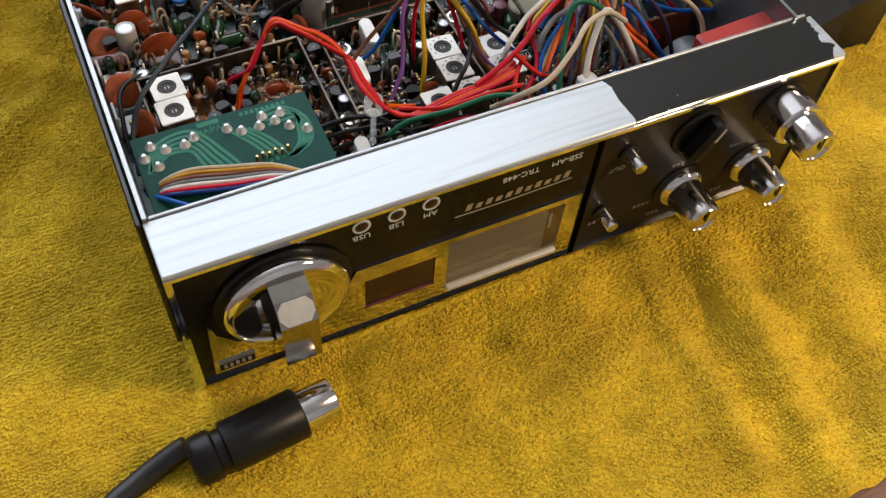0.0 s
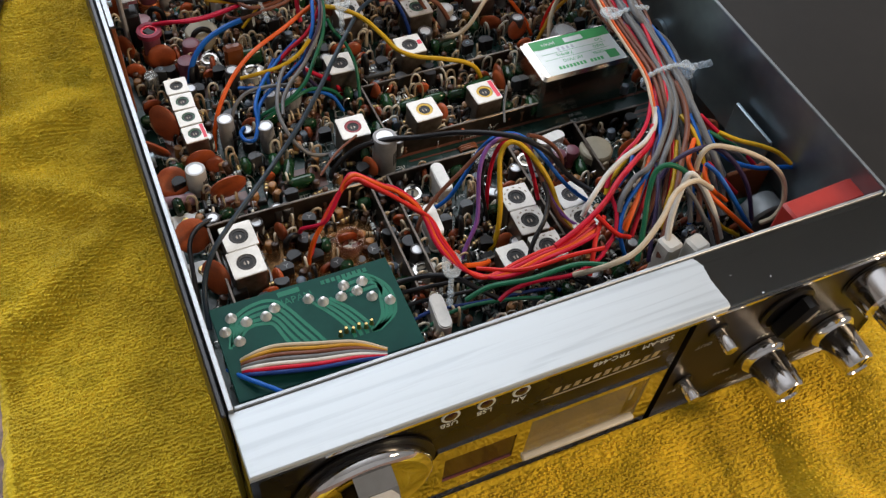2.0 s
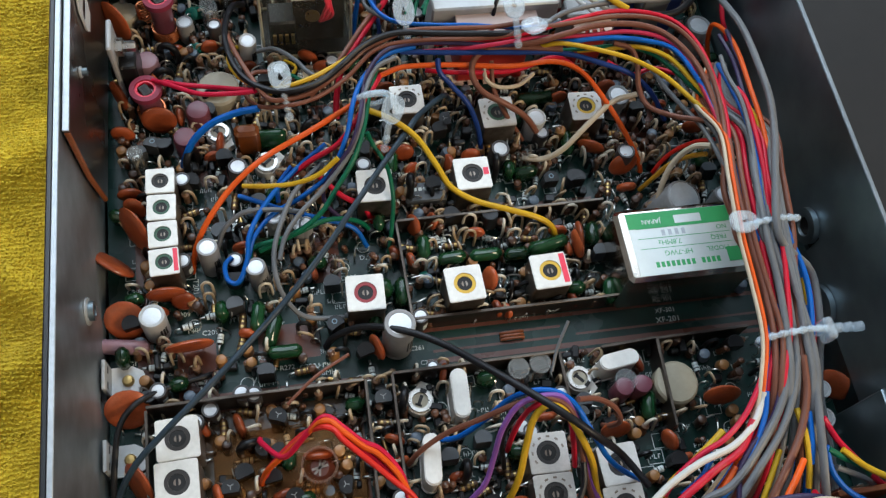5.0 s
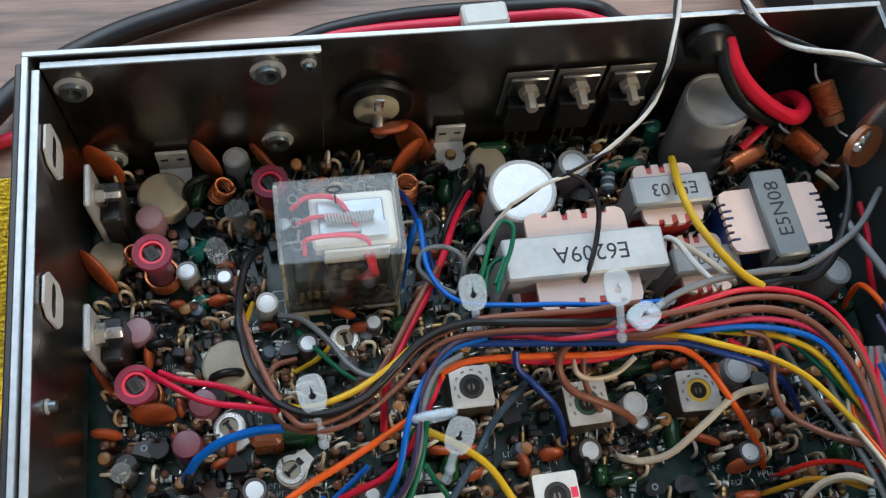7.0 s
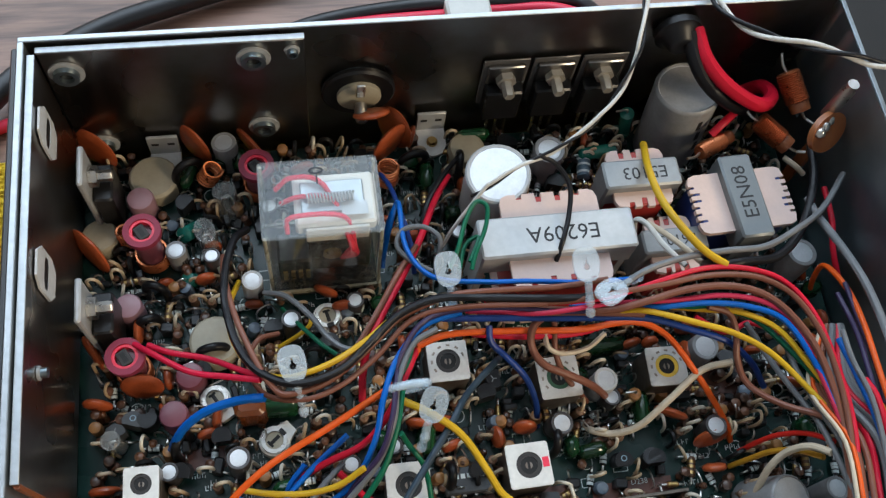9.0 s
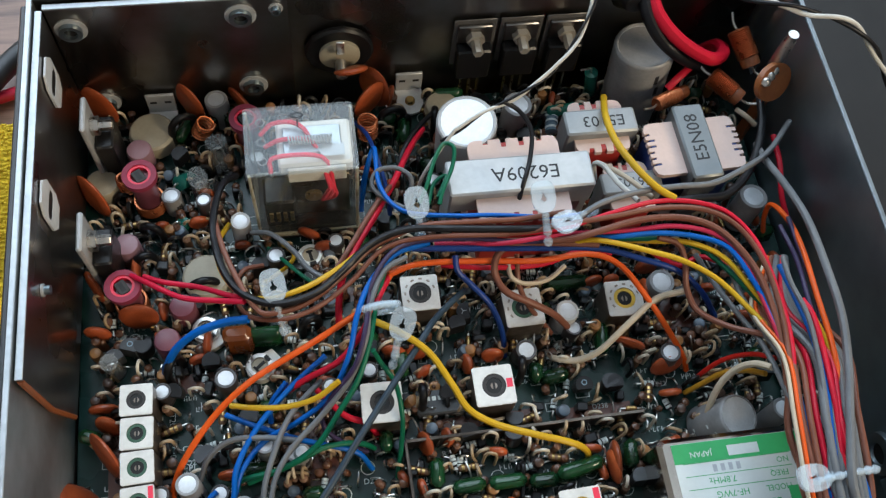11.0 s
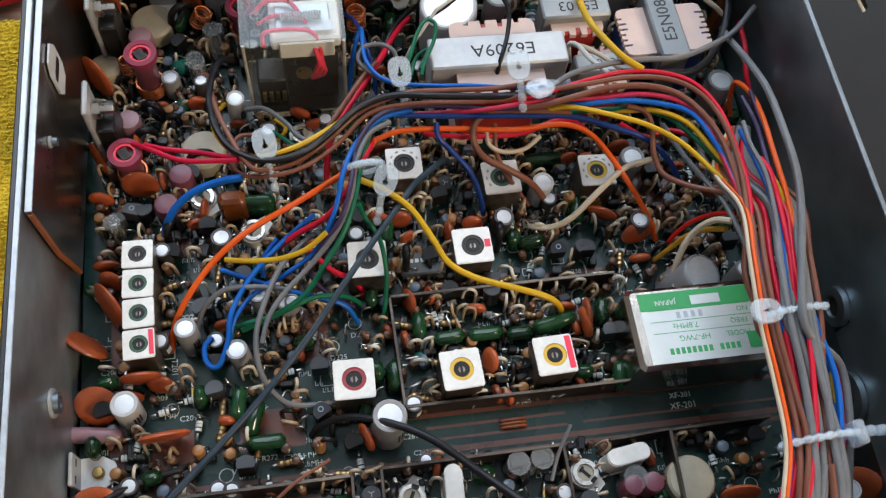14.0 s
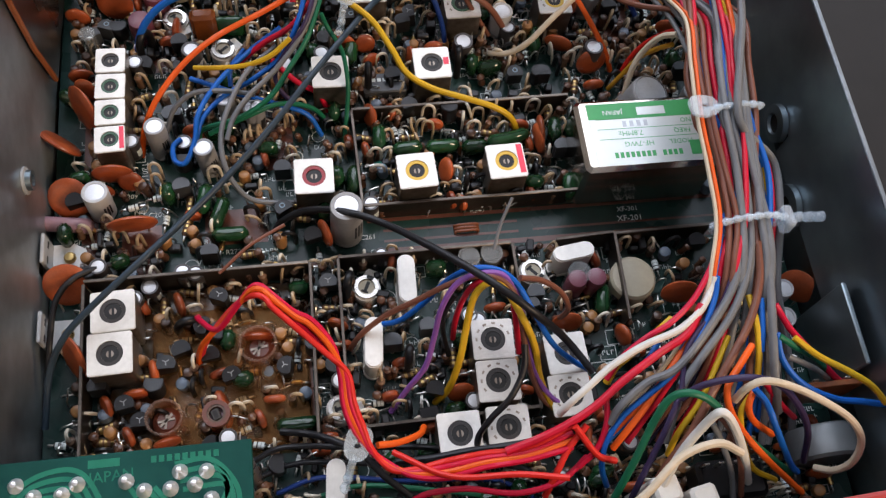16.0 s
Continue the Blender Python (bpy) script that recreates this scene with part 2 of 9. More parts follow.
# ---- mesh building ----
class Shape:
    """Collects vertices (millimetres) and faces for one mesh."""

    def __init__(self):
        self.v, self.f = [], []

    def add(self, verts, faces, m=None):
        base = len(self.v)
        self.v += [tuple(m @ Vector(p)) if m else tuple(p) for p in verts]
        self.f += [tuple(base + i for i in face) for face in faces]
        return self

    def box(self, x, y, z, sx, sy, sz, c=0.0, m=None):
        """A box centred on x, y with its foot at z, its edges cut back by c."""
        hx, hy = sx / 2, sy / 2
        if not c:
            vs = [(x + a * hx, y + b * hy, z + d * sz) for d in (0, 1) for a, b in ((-1, -1), (1, -1), (1, 1), (-1, 1))]
            return self.add(vs, [(3, 2, 1, 0), (4, 5, 6, 7), (0, 1, 5, 4), (1, 2, 6, 5), (2, 3, 7, 6), (3, 0, 4, 7)], m)

        def ring(px, py, cc, zz):
            return [(x - px + cc, y - py, zz), (x + px - cc, y - py, zz), (x + px, y - py + cc, zz), (x + px, y + py - cc, zz),
                    (x + px - cc, y + py, zz), (x - px + cc, y + py, zz), (x - px, y + py - cc, zz), (x - px, y - py + cc, zz)]
        vs = ring(hx - c, hy - c, c * 0.6, z) + ring(hx, hy, c, z + c) + ring(hx, hy, c, z + sz - c) + ring(hx - c, hy - c, c * 0.6, z + sz)
        fs = [tuple(range(7, -1, -1)), tuple(range(24, 32))]
        for k in range(3):
            fs += [(8 * k + i, 8 * k + (i + 1) % 8, 8 * k + 8 + (i + 1) % 8, 8 * k + 8 + i) for i in range(8)]
        return self.add(vs, fs, m)

    def lathe(self, profile, seg=16, m=None, sx=1.0, sy=1.0):
        """Turns rows of (radius, height) about the z axis; ends are closed."""
        vs, fs = [], []
        for r, z in profile:
            vs += [(r * sx * math.cos(2 * math.pi * i / seg), r * sy * math.sin(2 * math.pi * i / seg), z) for i in range(seg)]
        for k in range(len(profile) - 1):
            fs += [(seg * k + i, seg * k + (i + 1) % seg, seg * (k + 1) + (i + 1) % seg, seg * (k + 1) + i) for i in range(seg)]
        fs.append(tuple(range(seg - 1, -1, -1)))
        fs.append(tuple(range(seg * (len(profile) - 1), seg * len(profile))))
        return self.add(vs, fs, m)

    def cyl(self, x, y, z, r, h, seg=16, c=0.0, m=None):
        prof = [(r - c, z), (r, z + c), (r, z + h - c), (r - c, z + h)] if c else [(r, z), (r, z + h)]
        t = Matrix.Translation((x, y, 0))
        return self.lathe(prof, seg, m @ t if m else t)

    def tube(self, points, r, seg=8, steps=5, m=None, closed=False):
        """A round wire through the points."""
        pts = smooth_line([Vector(p) for p in points], steps)
        n, vs, fs = len(pts), [], []
        up = Vector((0, 0, 1))
        side = None
        for i, p in enumerate(pts):
            d = (pts[min(i + 1, n - 1)] - pts[max(i - 1, 0)]).normalized()
            side = d.cross(up) if side is None else side - d * side.dot(d)
            if side.length < 1e-3:
                side = d.cross(Vector((1, 0.2, 0)))
            side.normalize()
            other = side.cross(d)
            vs += [p + side * (r * math.cos(2 * math.pi * k / seg)) + other * (r * math.sin(2 * math.pi * k / seg)) for k in range(seg)]
        for i in range(n - 1):
            fs += [(seg * i + k, seg * i + (k + 1) % seg, seg * (i + 1) + (k + 1) % seg, seg * (i + 1) + k) for k in range(seg)]
        fs += [tuple(range(seg - 1, -1, -1)), tuple(range(seg * (n - 1), seg * n))]
        return self.add(vs, fs, m)

    def prism(self, outline, z0, z1, m=None):
        """A flat outline (counter-clockwise x, y) given thickness."""
        n = len(outline)
        vs = [(x, y, z0) for x, y in outline] + [(x, y, z1) for x, y in outline]
        fs = [tuple(range(n - 1, -1, -1)), tuple(range(n, 2 * n))] + [(i, (i + 1) % n, n + (i + 1) % n, n + i) for i in range(n)]
        return self.add(vs, fs, m)

    def ring_plate(self, outer, inner, z0, z1, m=None):
        """A flat ring between two outlines with the same number of points."""
        n = len(outer)
        vs = [(x, y, z) for z in (z0, z1) for line in (outer, inner) for x, y in line]
        fs = []
        for i in range(n):
            j = (i + 1) % n
            fs += [(i, j, 2 * n + j, 2 * n + i), (n + j, n + i, 3 * n + i, 3 * n + j), (2 * n + i, 2 * n + j, 3 * n + j, 3 * n + i), (j, i, n + i, n + j)]
        return self.add(vs, fs, m)

    def mesh(self, name, mat, angle=40):
        me = bpy.data.meshes.new(name)
        me.from_pydata([(x * K, y * K, z * K) for x, y, z in self.v], [], self.f)
        me.materials.append(mat)
        me.shade_smooth()
        me.set_sharp_from_angle(angle=radians(angle))
        return me


def smooth_line(p, steps):
    """A Catmull-Rom line through the points."""
    if len(p) < 3 or steps < 2:
        return p
    q = [2 * p[0] - p[1]] + p + [2 * p[-1] - p[-2]]
    out = []
    for i in range(1, len(q) - 2):
        a, b, c, d = q[i - 1:i + 3]
        for k in range(steps):
            t = k / steps
            out.append(0.5 * (2 * b + (c - a) * t + (2 * a - 5 * b + 4 * c - d) * t * t + (3 * b - a - 3 * c + d) * t ** 3))
    return out + [p[-1]]


def circle(x, y, r, n=24, ry=None):
    return [(x + r * math.cos(2 * math.pi * i / n), y + (ry or r) * math.sin(2 * math.pi * i / n)) for i in range(n)]


def part(name, shape, mat, parent=None, label="", angle=40):
    """One mesh object under a thing or a part (or at top level)."""
    ob = new(name, shape if isinstance(shape, bpy.types.Mesh) else shape.mesh(name, mat, angle))
    ob.parent = parent
    return tagged(ob, label)


def thing(name, label, category, x=0, y=0, z=0, rz=0, group="", kind="", rx=0, ry=0):
    """An Empty at a thing's base, in millimetres and degrees."""
    ob = new(name)
    ob.empty_display_size = 0.002
    ob.matrix_basis = pose(x * K, y * K, z * K, rx, ry, rz)
    return tagged(ob, label, category, group, kind)


PROTOS = {}


def place(key, build, name, label, category, x, y, z, rz=0, group="", rx=0, ry=0):
    """A thing whose meshes are built once for its key and shared."""
    if key not in PROTOS:
        PROTOS[key] = build()
    ob = thing(name, label, category, x, y, z, rz, group, "", rx, ry)
    for pname, me, plabel in PROTOS[key]:
        part(pname, me, None, ob, plabel)
    return ob


FONT_CACHE = {}


def writing(name, text, size, mat, m, parent=None, depth=0.05, label=""):
    """Raised letters from the built-in font; size in millimetres; m places its centre (millimetres)."""
    key = (text, size, mat.name)
    if key not in FONT_CACHE:
        cu = bpy.data.curves.new(name, "FONT")
        cu.body, cu.size, cu.extrude, cu.align_x, cu.align_y, cu.resolution_u = text, size, depth, "CENTER", "CENTER", 2
        tmp = bpy.data.objects.new(name, cu)
        me = bpy.data.meshes.new_from_object(tmp)
        bpy.data.objects.remove(tmp)
        me.transform(Matrix.Diagonal((K, K, K, 1)))
        me.materials.clear()
        me.materials.append(mat)
        FONT_CACHE[key] = me
    ob = new(name, FONT_CACHE[key])
    mm = m.copy()
    mm.translation = mm.translation * K
    ob.parent = parent
    ob.matrix_basis = mm
    return tagged(ob, label)


def at(x, y, z, rx=0, ry=0, rz=0):
    return pose(x, y, z, rx, ry, rz)


# ---- the room and the bench ----
def wood_material():
    m = bpy.data.materials.new("brown_bench_wood")
    m.use_nodes = True
    n, l = m.node_tree.nodes, m.node_tree.links
    b = n["Principled BSDF"]
    tc, mp = n.new("ShaderNodeTexCoord"), n.new("ShaderNodeMapping")
    mp.inputs["Scale"].default_value = (5, 60, 10)
    mp.inputs["Rotation"].default_value = (0, 0, radians(4))
    l.new(tc.outputs["Object"], mp.inputs["Vector"])
    wave, grain = n.new("ShaderNodeTexNoise"), n.new("ShaderNodeTexNoise")
    wave.inputs["Scale"].default_value, wave.inputs["Detail"].default_value, wave.inputs["Distortion"].default_value = 2.2, 6, 1.2
    grain.inputs["Scale"].default_value, grain.inputs["Detail"].default_value = 14, 6
    l.new(mp.outputs["Vector"], wave.inputs["Vector"])
    l.new(mp.outputs["Vector"], grain.inputs["Vector"])
    ramp = n.new("ShaderNodeValToRGB")
    ramp.color_ramp.elements[0].position, ramp.color_ramp.elements[0].color = 0.34, (0.085, 0.046, 0.032, 1)
    ramp.color_ramp.elements[1].position, ramp.color_ramp.elements[1].color = 0.66, (0.33, 0.19, 0.13, 1)
    mixn = n.new("ShaderNodeMath")
    mixn.operation = "MULTIPLY_ADD"
    mixn.inputs[1].default_value = 0.35
    l.new(grain.outputs["Fac"], mixn.inputs[0])
    sc = n.new("ShaderNodeMath")
    sc.operation = "MULTIPLY"
    sc.inputs[1].default_value = 0.68
    l.new(wave.outputs["Fac"], sc.inputs[0])
    l.new(sc.outputs[0], mixn.inputs[2])
    l.new(mixn.outputs[0], ramp.inputs["Fac"])
    l.new(ramp.outputs["Color"], b.inputs["Base Color"])
    b.inputs["Roughness"].default_value = 0.42
    bp = n.new("ShaderNodeBump")
    bp.inputs["Strength"].default_value, bp.inputs["Distance"].default_value = 0.25, 0.0004
    l.new(mixn.outputs[0], bp.inputs["Height"])
    l.new(bp.outputs["Normal"], b.inputs["Normal"])
    return m


WOOD = wood_material()
ROOM_PAINT = material("pale_room_paint", (0.86, 0.83, 0.79), 0.7, 0.0, 0.1, 3, 0.05)
CEIL_PAINT = material("ceiling_paint", (0.90, 0.89, 0.87), 0.7, 0.0, 0.06, 3, 0.05)
FLOOR_TONE = material("wood_floor", (0.30, 0.24, 0.18), 0.5, 0.0, 0.3, 5, 0.05)

bench = thing("workbench", "brown wooden workbench top with dark long grain", "table", 0, 0, -3.2)
part("tabletop", Shape().box(60, 60, -30, 1500, 1100, 30, 2), WOOD, bench)
for lx, ly in ((-640, -440), (760, -440), (-640, 560), (760, 560)):
    part("leg", Shape().box(lx, ly, -760, 60, 60, 729.8, 3), WOOD, bench)

# Unseen room shell, added and kept pale to bounce light onto the bench.
room = [("floor", 0, 0, -820, 5000, 4200, 50, FLOOR_TONE), ("ceiling", 0, 0, 1760, 5000, 4200, 60, CEIL_PAINT),
        ("wall_west", -2500, 0, -770, 80, 4200, 2530, ROOM_PAINT), ("wall_east", 2500, 0, -770, 80, 4200, 2530, ROOM_PAINT),
        ("wall_south", 0, -2100, -770, 5000, 80, 2530, ROOM_PAINT)]
for name, x, y, z, sx, sy, sz, mat in room:
    tagged(part(name, Shape().box(x, y, z, sx, sy, sz), mat), "plain surface of an unseen room, added to bounce light", "wall", "", "structure")
# The wall behind the bench has the window's opening in it.
north = Shape()
north.box(-1690, 1000, -770, 1600, 80, 2530).box(1690, 1000, -770, 1600, 80, 2530)
north.box(0, 1000, -770, 1780, 80, 1090).box(0, 1000, 1745, 1780, 80, 15)
tagged(part("wall_north", north, ROOM_PAINT), "painted wall with a wide window opening", "wall", "", "structure")


# ---- the towel ----
def towel_material():
    m = bpy.data.materials.new("yellow_terry_towel")
    m.use_nodes = True
    n, l = m.node_tree.nodes, m.node_tree.links
    b = n["Principled BSDF"]
    tc = n.new("ShaderNodeTexCoord")
    fine, broad, stain = n.new("ShaderNodeTexNoise"), n.new("ShaderNodeTexNoise"), n.new("ShaderNodeTexNoise")
    for node, sc, det in ((fine, 900, 3), (broad, 34, 5), (stain, 32, 6)):
        node.inputs["Scale"].default_value, node.inputs["Detail"].default_value = sc, det
        l.new(tc.outputs["Object"], node.inputs["Vector"])
    ramp = n.new("ShaderNodeValToRGB")
    e = ramp.color_ramp.elements
    e[0].position, e[0].color = 0.33, (0.57, 0.39, 0.023, 1)
    e[1].position, e[1].color = 0.62, (0.88, 0.615, 0.036, 1)
    l.new(broad.outputs["Fac"], ramp.inputs["Fac"])
    soil = n.new("ShaderNodeValToRGB")
    e = soil.color_ramp.elements
    e[0].position, e[0].color = 0.56, (1, 1, 1, 1)
    e[1].position, e[1].color = 0.70, (0.60, 0.62, 0.50, 1)
    l.new(stain.outputs["Fac"], soil.inputs["Fac"])
    mul = n.new("ShaderNodeMix")
    mul.data_type, mul.blend_type = "RGBA", "MULTIPLY"
    mul.inputs["Factor"].default_value = 1.0
    l.new(ramp.outputs["Color"], mul.inputs["A"])
    l.new(soil.outputs["Color"], mul.inputs["B"])
    hsv = n.new("ShaderNodeHueSaturation")
    l.new(mul.outputs["Result"], hsv.inputs["Color"])
    l.new(hsv.outputs["Color"], b.inputs["Base Color"])
    b.inputs["Roughness"].default_value = 0.95
    b.inputs["Sheen Weight"].default_value = 0.45
    b.inputs["Sheen Tint"].default_value = (1, 0.85, 0.4, 1)
    b.inputs["Specular IOR Level"].default_value = 0.1
    bp = n.new("ShaderNodeBump")
    bp.inputs["Strength"].default_value, bp.inputs["Distance"].default_value = 0.35, 0.0006
    # Terry loops lie in short uneven rows.
    mp = n.new("ShaderNodeMapping")
    mp.inputs["Rotation"].default_value = (0, 0, radians(-14))
    mp.inputs["Scale"].default_value = (480, 580, 300)
    l.new(tc.outputs["Object"], mp.inputs["Vector"])
    rows = n.new("ShaderNodeTexNoise")
    rows.inputs["Scale"].default_value, rows.inputs["Detail"].default_value, rows.inputs["Distortion"].default_value = 1.0, 2, 0.6
    l.new(mp.outputs["Vector"], rows.inputs["Vector"])
    loops = n.new("ShaderNodeTexVoronoi")
    loops.feature = "SMOOTH_F1"
    loops.inputs["Scale"].default_value, loops.inputs["Smoothness"].default_value = 1.25, 0.35
    warp = n.new("ShaderNodeVectorMath")
    warp.operation = "ADD"
    l.new(mp.outputs["Vector"], warp.inputs[0])
    l.new(rows.outputs["Color"], warp.inputs[1])
    l.new(warp.outputs[0], loops.inputs["Vector"])
    # Shade painted into the hollows: colour darkens away from each loop's crown.
    hollow_shade = n.new("ShaderNodeMapRange")
    hollow_shade.inputs["From Min"].default_value, hollow_shade.inputs["From Max"].default_value = 0.15, 0.75
    hollow_shade.inputs["To Min"].default_value, hollow_shade.inputs["To Max"].default_value = 1.08, 0.94
    l.new(loops.outputs["Distance"], hollow_shade.inputs["Value"])
    l.new(hollow_shade.outputs[0], hsv.inputs["Value"])
    bp2 = n.new("ShaderNodeBump")
    bp2.inputs["Strength"].default_value, bp2.inputs["Distance"].default_value = 0.7, 0.0009
    bp2.invert = True
    l.new(loops.outputs["Distance"], bp2.inputs["Height"])
    l.new(fine.outputs["Fac"], bp.inputs["Height"])
    l.new(bp2.outputs["Normal"], bp.inputs["Normal"])
    l.new(bp.outputs["Normal"], b.inputs["Normal"])
    return m


TOWEL = towel_material()
TX0, TX1, TY0, TY1 = -62.0, 330.0, -99.0, 262.0


def towel_height(x, y):
    """Height of the cloth at x, y (millimetres): soft folds and wrinkles, flat under the radio."""
    p = Vector((x, y, 0))
    fold = 9.0 * noise.noise(p / 46 + Vector((3.1, 0, 0))) + 2.6 * noise.noise(p / 17) + 0.8 * noise.noise(p / 7.5)
    # Long soft ridges run from the panel to the hem, with a hollow beside each.
    ridge = 0.0
    for crest, lean, wide, tall in ((161.0, 0.11, 8.0, 6.5), (139.0, 0.10, 5.0, 2.6), (196.0, 0.22, 11.0, 4.5), (62.0, -0.5, 12.0, 4.0), (228.0, 0.35, 9.0, 4.0)):
        u = x - crest - lean * (y + 22)
        ridge += 0.65 * (tall * math.exp(-(u / wide) ** 2) - 0.6 * tall * math.exp(-((u + 1.8 * wide) / wide) ** 2)) * min(1.0, max(0.0, (-y - 2) / 18))
    side = max(0.0, min(1.0, (-x - 4) / 14))
    for crest, lean, wide, tall in ((118.0, 0.9, 9.0, 4.2), (150.0, -0.7, 7.0, 4.8), (186.0, 0.5, 10.0, 4.0), (70.0, 0.6, 12.0, 2.4)):
        u = y - crest - lean * (x + 30)
        ridge += side * (tall * math.exp(-(u / wide) ** 2) - 0.5 * tall * math.exp(-((u + 1.7 * wide) / wide) ** 2))
    inside = max(0.0, max(-x, x - 200, -y, y - 258)) / 12
    return 0.6 + (fold * 0.55 + ridge + 0.8) * min(1.0, inside)


def edge_wave(v, k):
    return 2.2 * noise.noise(Vector((v / 30, k, 0))) + 0.6 * noise.noise(Vector((v / 5, k, 3)))


def build_towel():
    nx, ny = 300, 250
    verts, faces = [], []
    for j in range(ny + 1):
        for i in range(nx + 1):
            u, v = i / nx, j / ny
            y = TY0 + (TY1 - TY0) * v
            x = TX0 + (TX1 - TX0) * u
            x += edge_wave(y, 1) * (1 - u) + 0.05 * (y - 60) * (u < 0.5) * (1 - 2 * u)
            y += edge_wave(x, 5) * (1 - v)
            rim = min(u * nx, (nx - i), v * ny, ny - j) / 2.0
            z = towel_height(x, y)
            z += 0.25 * noise.noise(Vector((x / 3.5, y / 3.5, 1))) + 0.06 * noise.noise(Vector((x / 0.9, y / 0.9, 7)))
            z = max(z, -1.6)
            z = z if rim >= 1 else -2.9 + (z + 2.9) * (0.25 + 0.75 * rim)
            verts.append((x * K, y * K, z * K))
    w = nx + 1
    faces = [(j * w + i, j * w + i + 1, (j + 1) * w + i + 1, (j + 1) * w + i) for j in range(ny) for i in range(nx)]
    me = bpy.data.meshes.new("cloth")
    me.from_pydata(verts, [], faces)
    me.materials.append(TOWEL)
    me.shade_smooth()
    return me


towel = thing("towel", "worn yellow terry towel spread wrinkled over the bench", "towel")
part("cloth", build_towel(), None, towel)


def build_pile():
    """Short bent loops in wavy rows over the cloth, outside the radio's footprint."""
    r3 = random.Random(31)
    verts, faces = [], []
    y = TY0 + 2.0
    while y < TY1 - 2:
        x = TX0 + 3.0 + 0.05 * (y - 60)
        while x < TX1 - 3:
            x += r3.uniform(0.75, 1.25)
            px, py = x, y + 0.5 * noise.noise(Vector((x / 14, y / 5, 2))) * 2 + r3.uniform(-0.3, 0.3)
            if -2 < px < 197 and py > -1 or px > 215 and py > 48:
                continue
            z = towel_height(px, py) + 0.25 * noise.noise(Vector((px / 3.5, py / 3.5, 1)))
            lie = 1.2 * noise.noise(Vector((px / 23, py / 23, 9))) - 1.5 + r3.uniform(-0.5, 0.5)
            dx, dy = math.cos(lie), math.sin(lie)
            h, reach, w = r3.uniform(0.55, 0.95), r3.uniform(0.5, 0.95), r3.uniform(0.30, 0.42)
            base = len(verts)
            for f, g, ww in ((-0.2, -0.15, 1.0), (0.1, 0.75, 1.1), (0.55, 1.0, 1.0), (1.0, 0.35, 0.6)):
                cx, cy, cz = px + dx * reach * f, py + dy * reach * f, max(z, -1.6) + h * g
                verts.append(((cx - dy * w * ww) * K, (cy + dx * w * ww) * K, cz * K))
                verts.append(((cx + dy * w * ww) * K, (cy - dx * w * ww) * K, cz * K))
            faces += [(base + 2 * q, base + 2 * q + 1, base + 2 * q + 3, base + 2 * q + 2) for q in range(3)]
        y += 1.25
    me = bpy.data.meshes.new("pile")
    me.from_pydata(verts, [], faces)
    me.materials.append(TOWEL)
    me.shade_smooth()
    return me


tagged(part("pile", build_pile(), None, towel), "dense short yellow terry loops", "", "", "stuff")


# ---- the chassis ----
W, D, H, Z0, ZB = 195.0, 255.0, 61.0, 2.0, 14.0
chassis = thing("radio_chassis", "open zinc-plated steel chassis of an old radio transceiver", "chassis")


def sheet_with_holes(length, height, t, holes):
    """An upright sheet in x, z with round or slotted holes given as (x, z, half width, half height)."""
    xs = sorted({0.0, length} | {v for h in holes for v in (h[0] - h[2], h[0] + h[2])})
    zs = sorted({0.0, height} | {v for h in holes for v in (h[1] - h[3], h[1] + h[3])})
    s = Shape()
    for a, b in zip(xs, xs[1:]):
        for c, d in zip(zs, zs[1:]):
            mx, mz = (a + b) / 2, (c + d) / 2
            if not any(abs(mx - h[0]) < h[2] and abs(mz - h[1]) < h[3] for h in holes):
                s.box(mx, 0, c, b - a, t, d - c)
    bm = bmesh.new()
    bm.from_mesh(s.mesh("sheet", STEEL))
    bmesh.ops.remove_doubles(bm, verts=bm.verts, dist=1e-6)
    s.v, s.f = [tuple(c / K for c in v.co) for v in bm.verts], [tuple(v.index for v in f.verts) for f in bm.faces]
    bm.free()
    return s


# The left wall takes the zinc copy painted as lit.
part("side_wall", sheet_with_holes(D - 17, H - Z0, 1.2, [(92, 16, 3.2, 3.2)]).mesh("side_wall", STEEL_LIT), None, chassis).matrix_basis = at(0.6 * K, 17 * K, Z0 * K, 0, 0, 90)
part("side_wall", sheet_with_holes(D - 17, H - Z0, 1.2, [(110, 27, 4.0, 4.0), (228, 30, 4, 4)]).mesh("side_wall", STEEL), None, chassis).matrix_basis = at((W - 0.6) * K, 17 * K, Z0 * K, 0, 0, 90)
part("back_wall", sheet_with_holes(W, H - Z0, 1.2, []).mesh("back_wall", STEEL_DARK), None, chassis).matrix_basis = at(0, (D + 0.6) * K, Z0 * K)
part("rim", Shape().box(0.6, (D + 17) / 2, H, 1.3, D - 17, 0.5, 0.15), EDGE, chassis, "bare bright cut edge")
# The right rim's dimness is painted: same cut steel in a shaded colour.
part("rim", Shape().box(W - 0.6, (D + 17) / 2, H, 1.1, D - 17, 0.5, 0.15), EDGE_SHADED, chassis, "bare cut edge")
part("rim", Shape().box(W / 2, D + 0.6, H, W, 1.3, 0.5, 0.15), EDGE, chassis, "bare bright cut edge")
part("base_plate", Shape().box(W / 2, D / 2 + 8, Z0, W - 2.6, D - 20, 1.0), STEEL_DARK, chassis)
# Black outer side of the left wall.
part("outer_skin", Shape().box(-1.2, (D + 17) / 2, Z0, 1.6, D - 17, H - Z0 - 1.5, 0.4), BLACK_PAINT, chassis, "black enamelled outer skin")
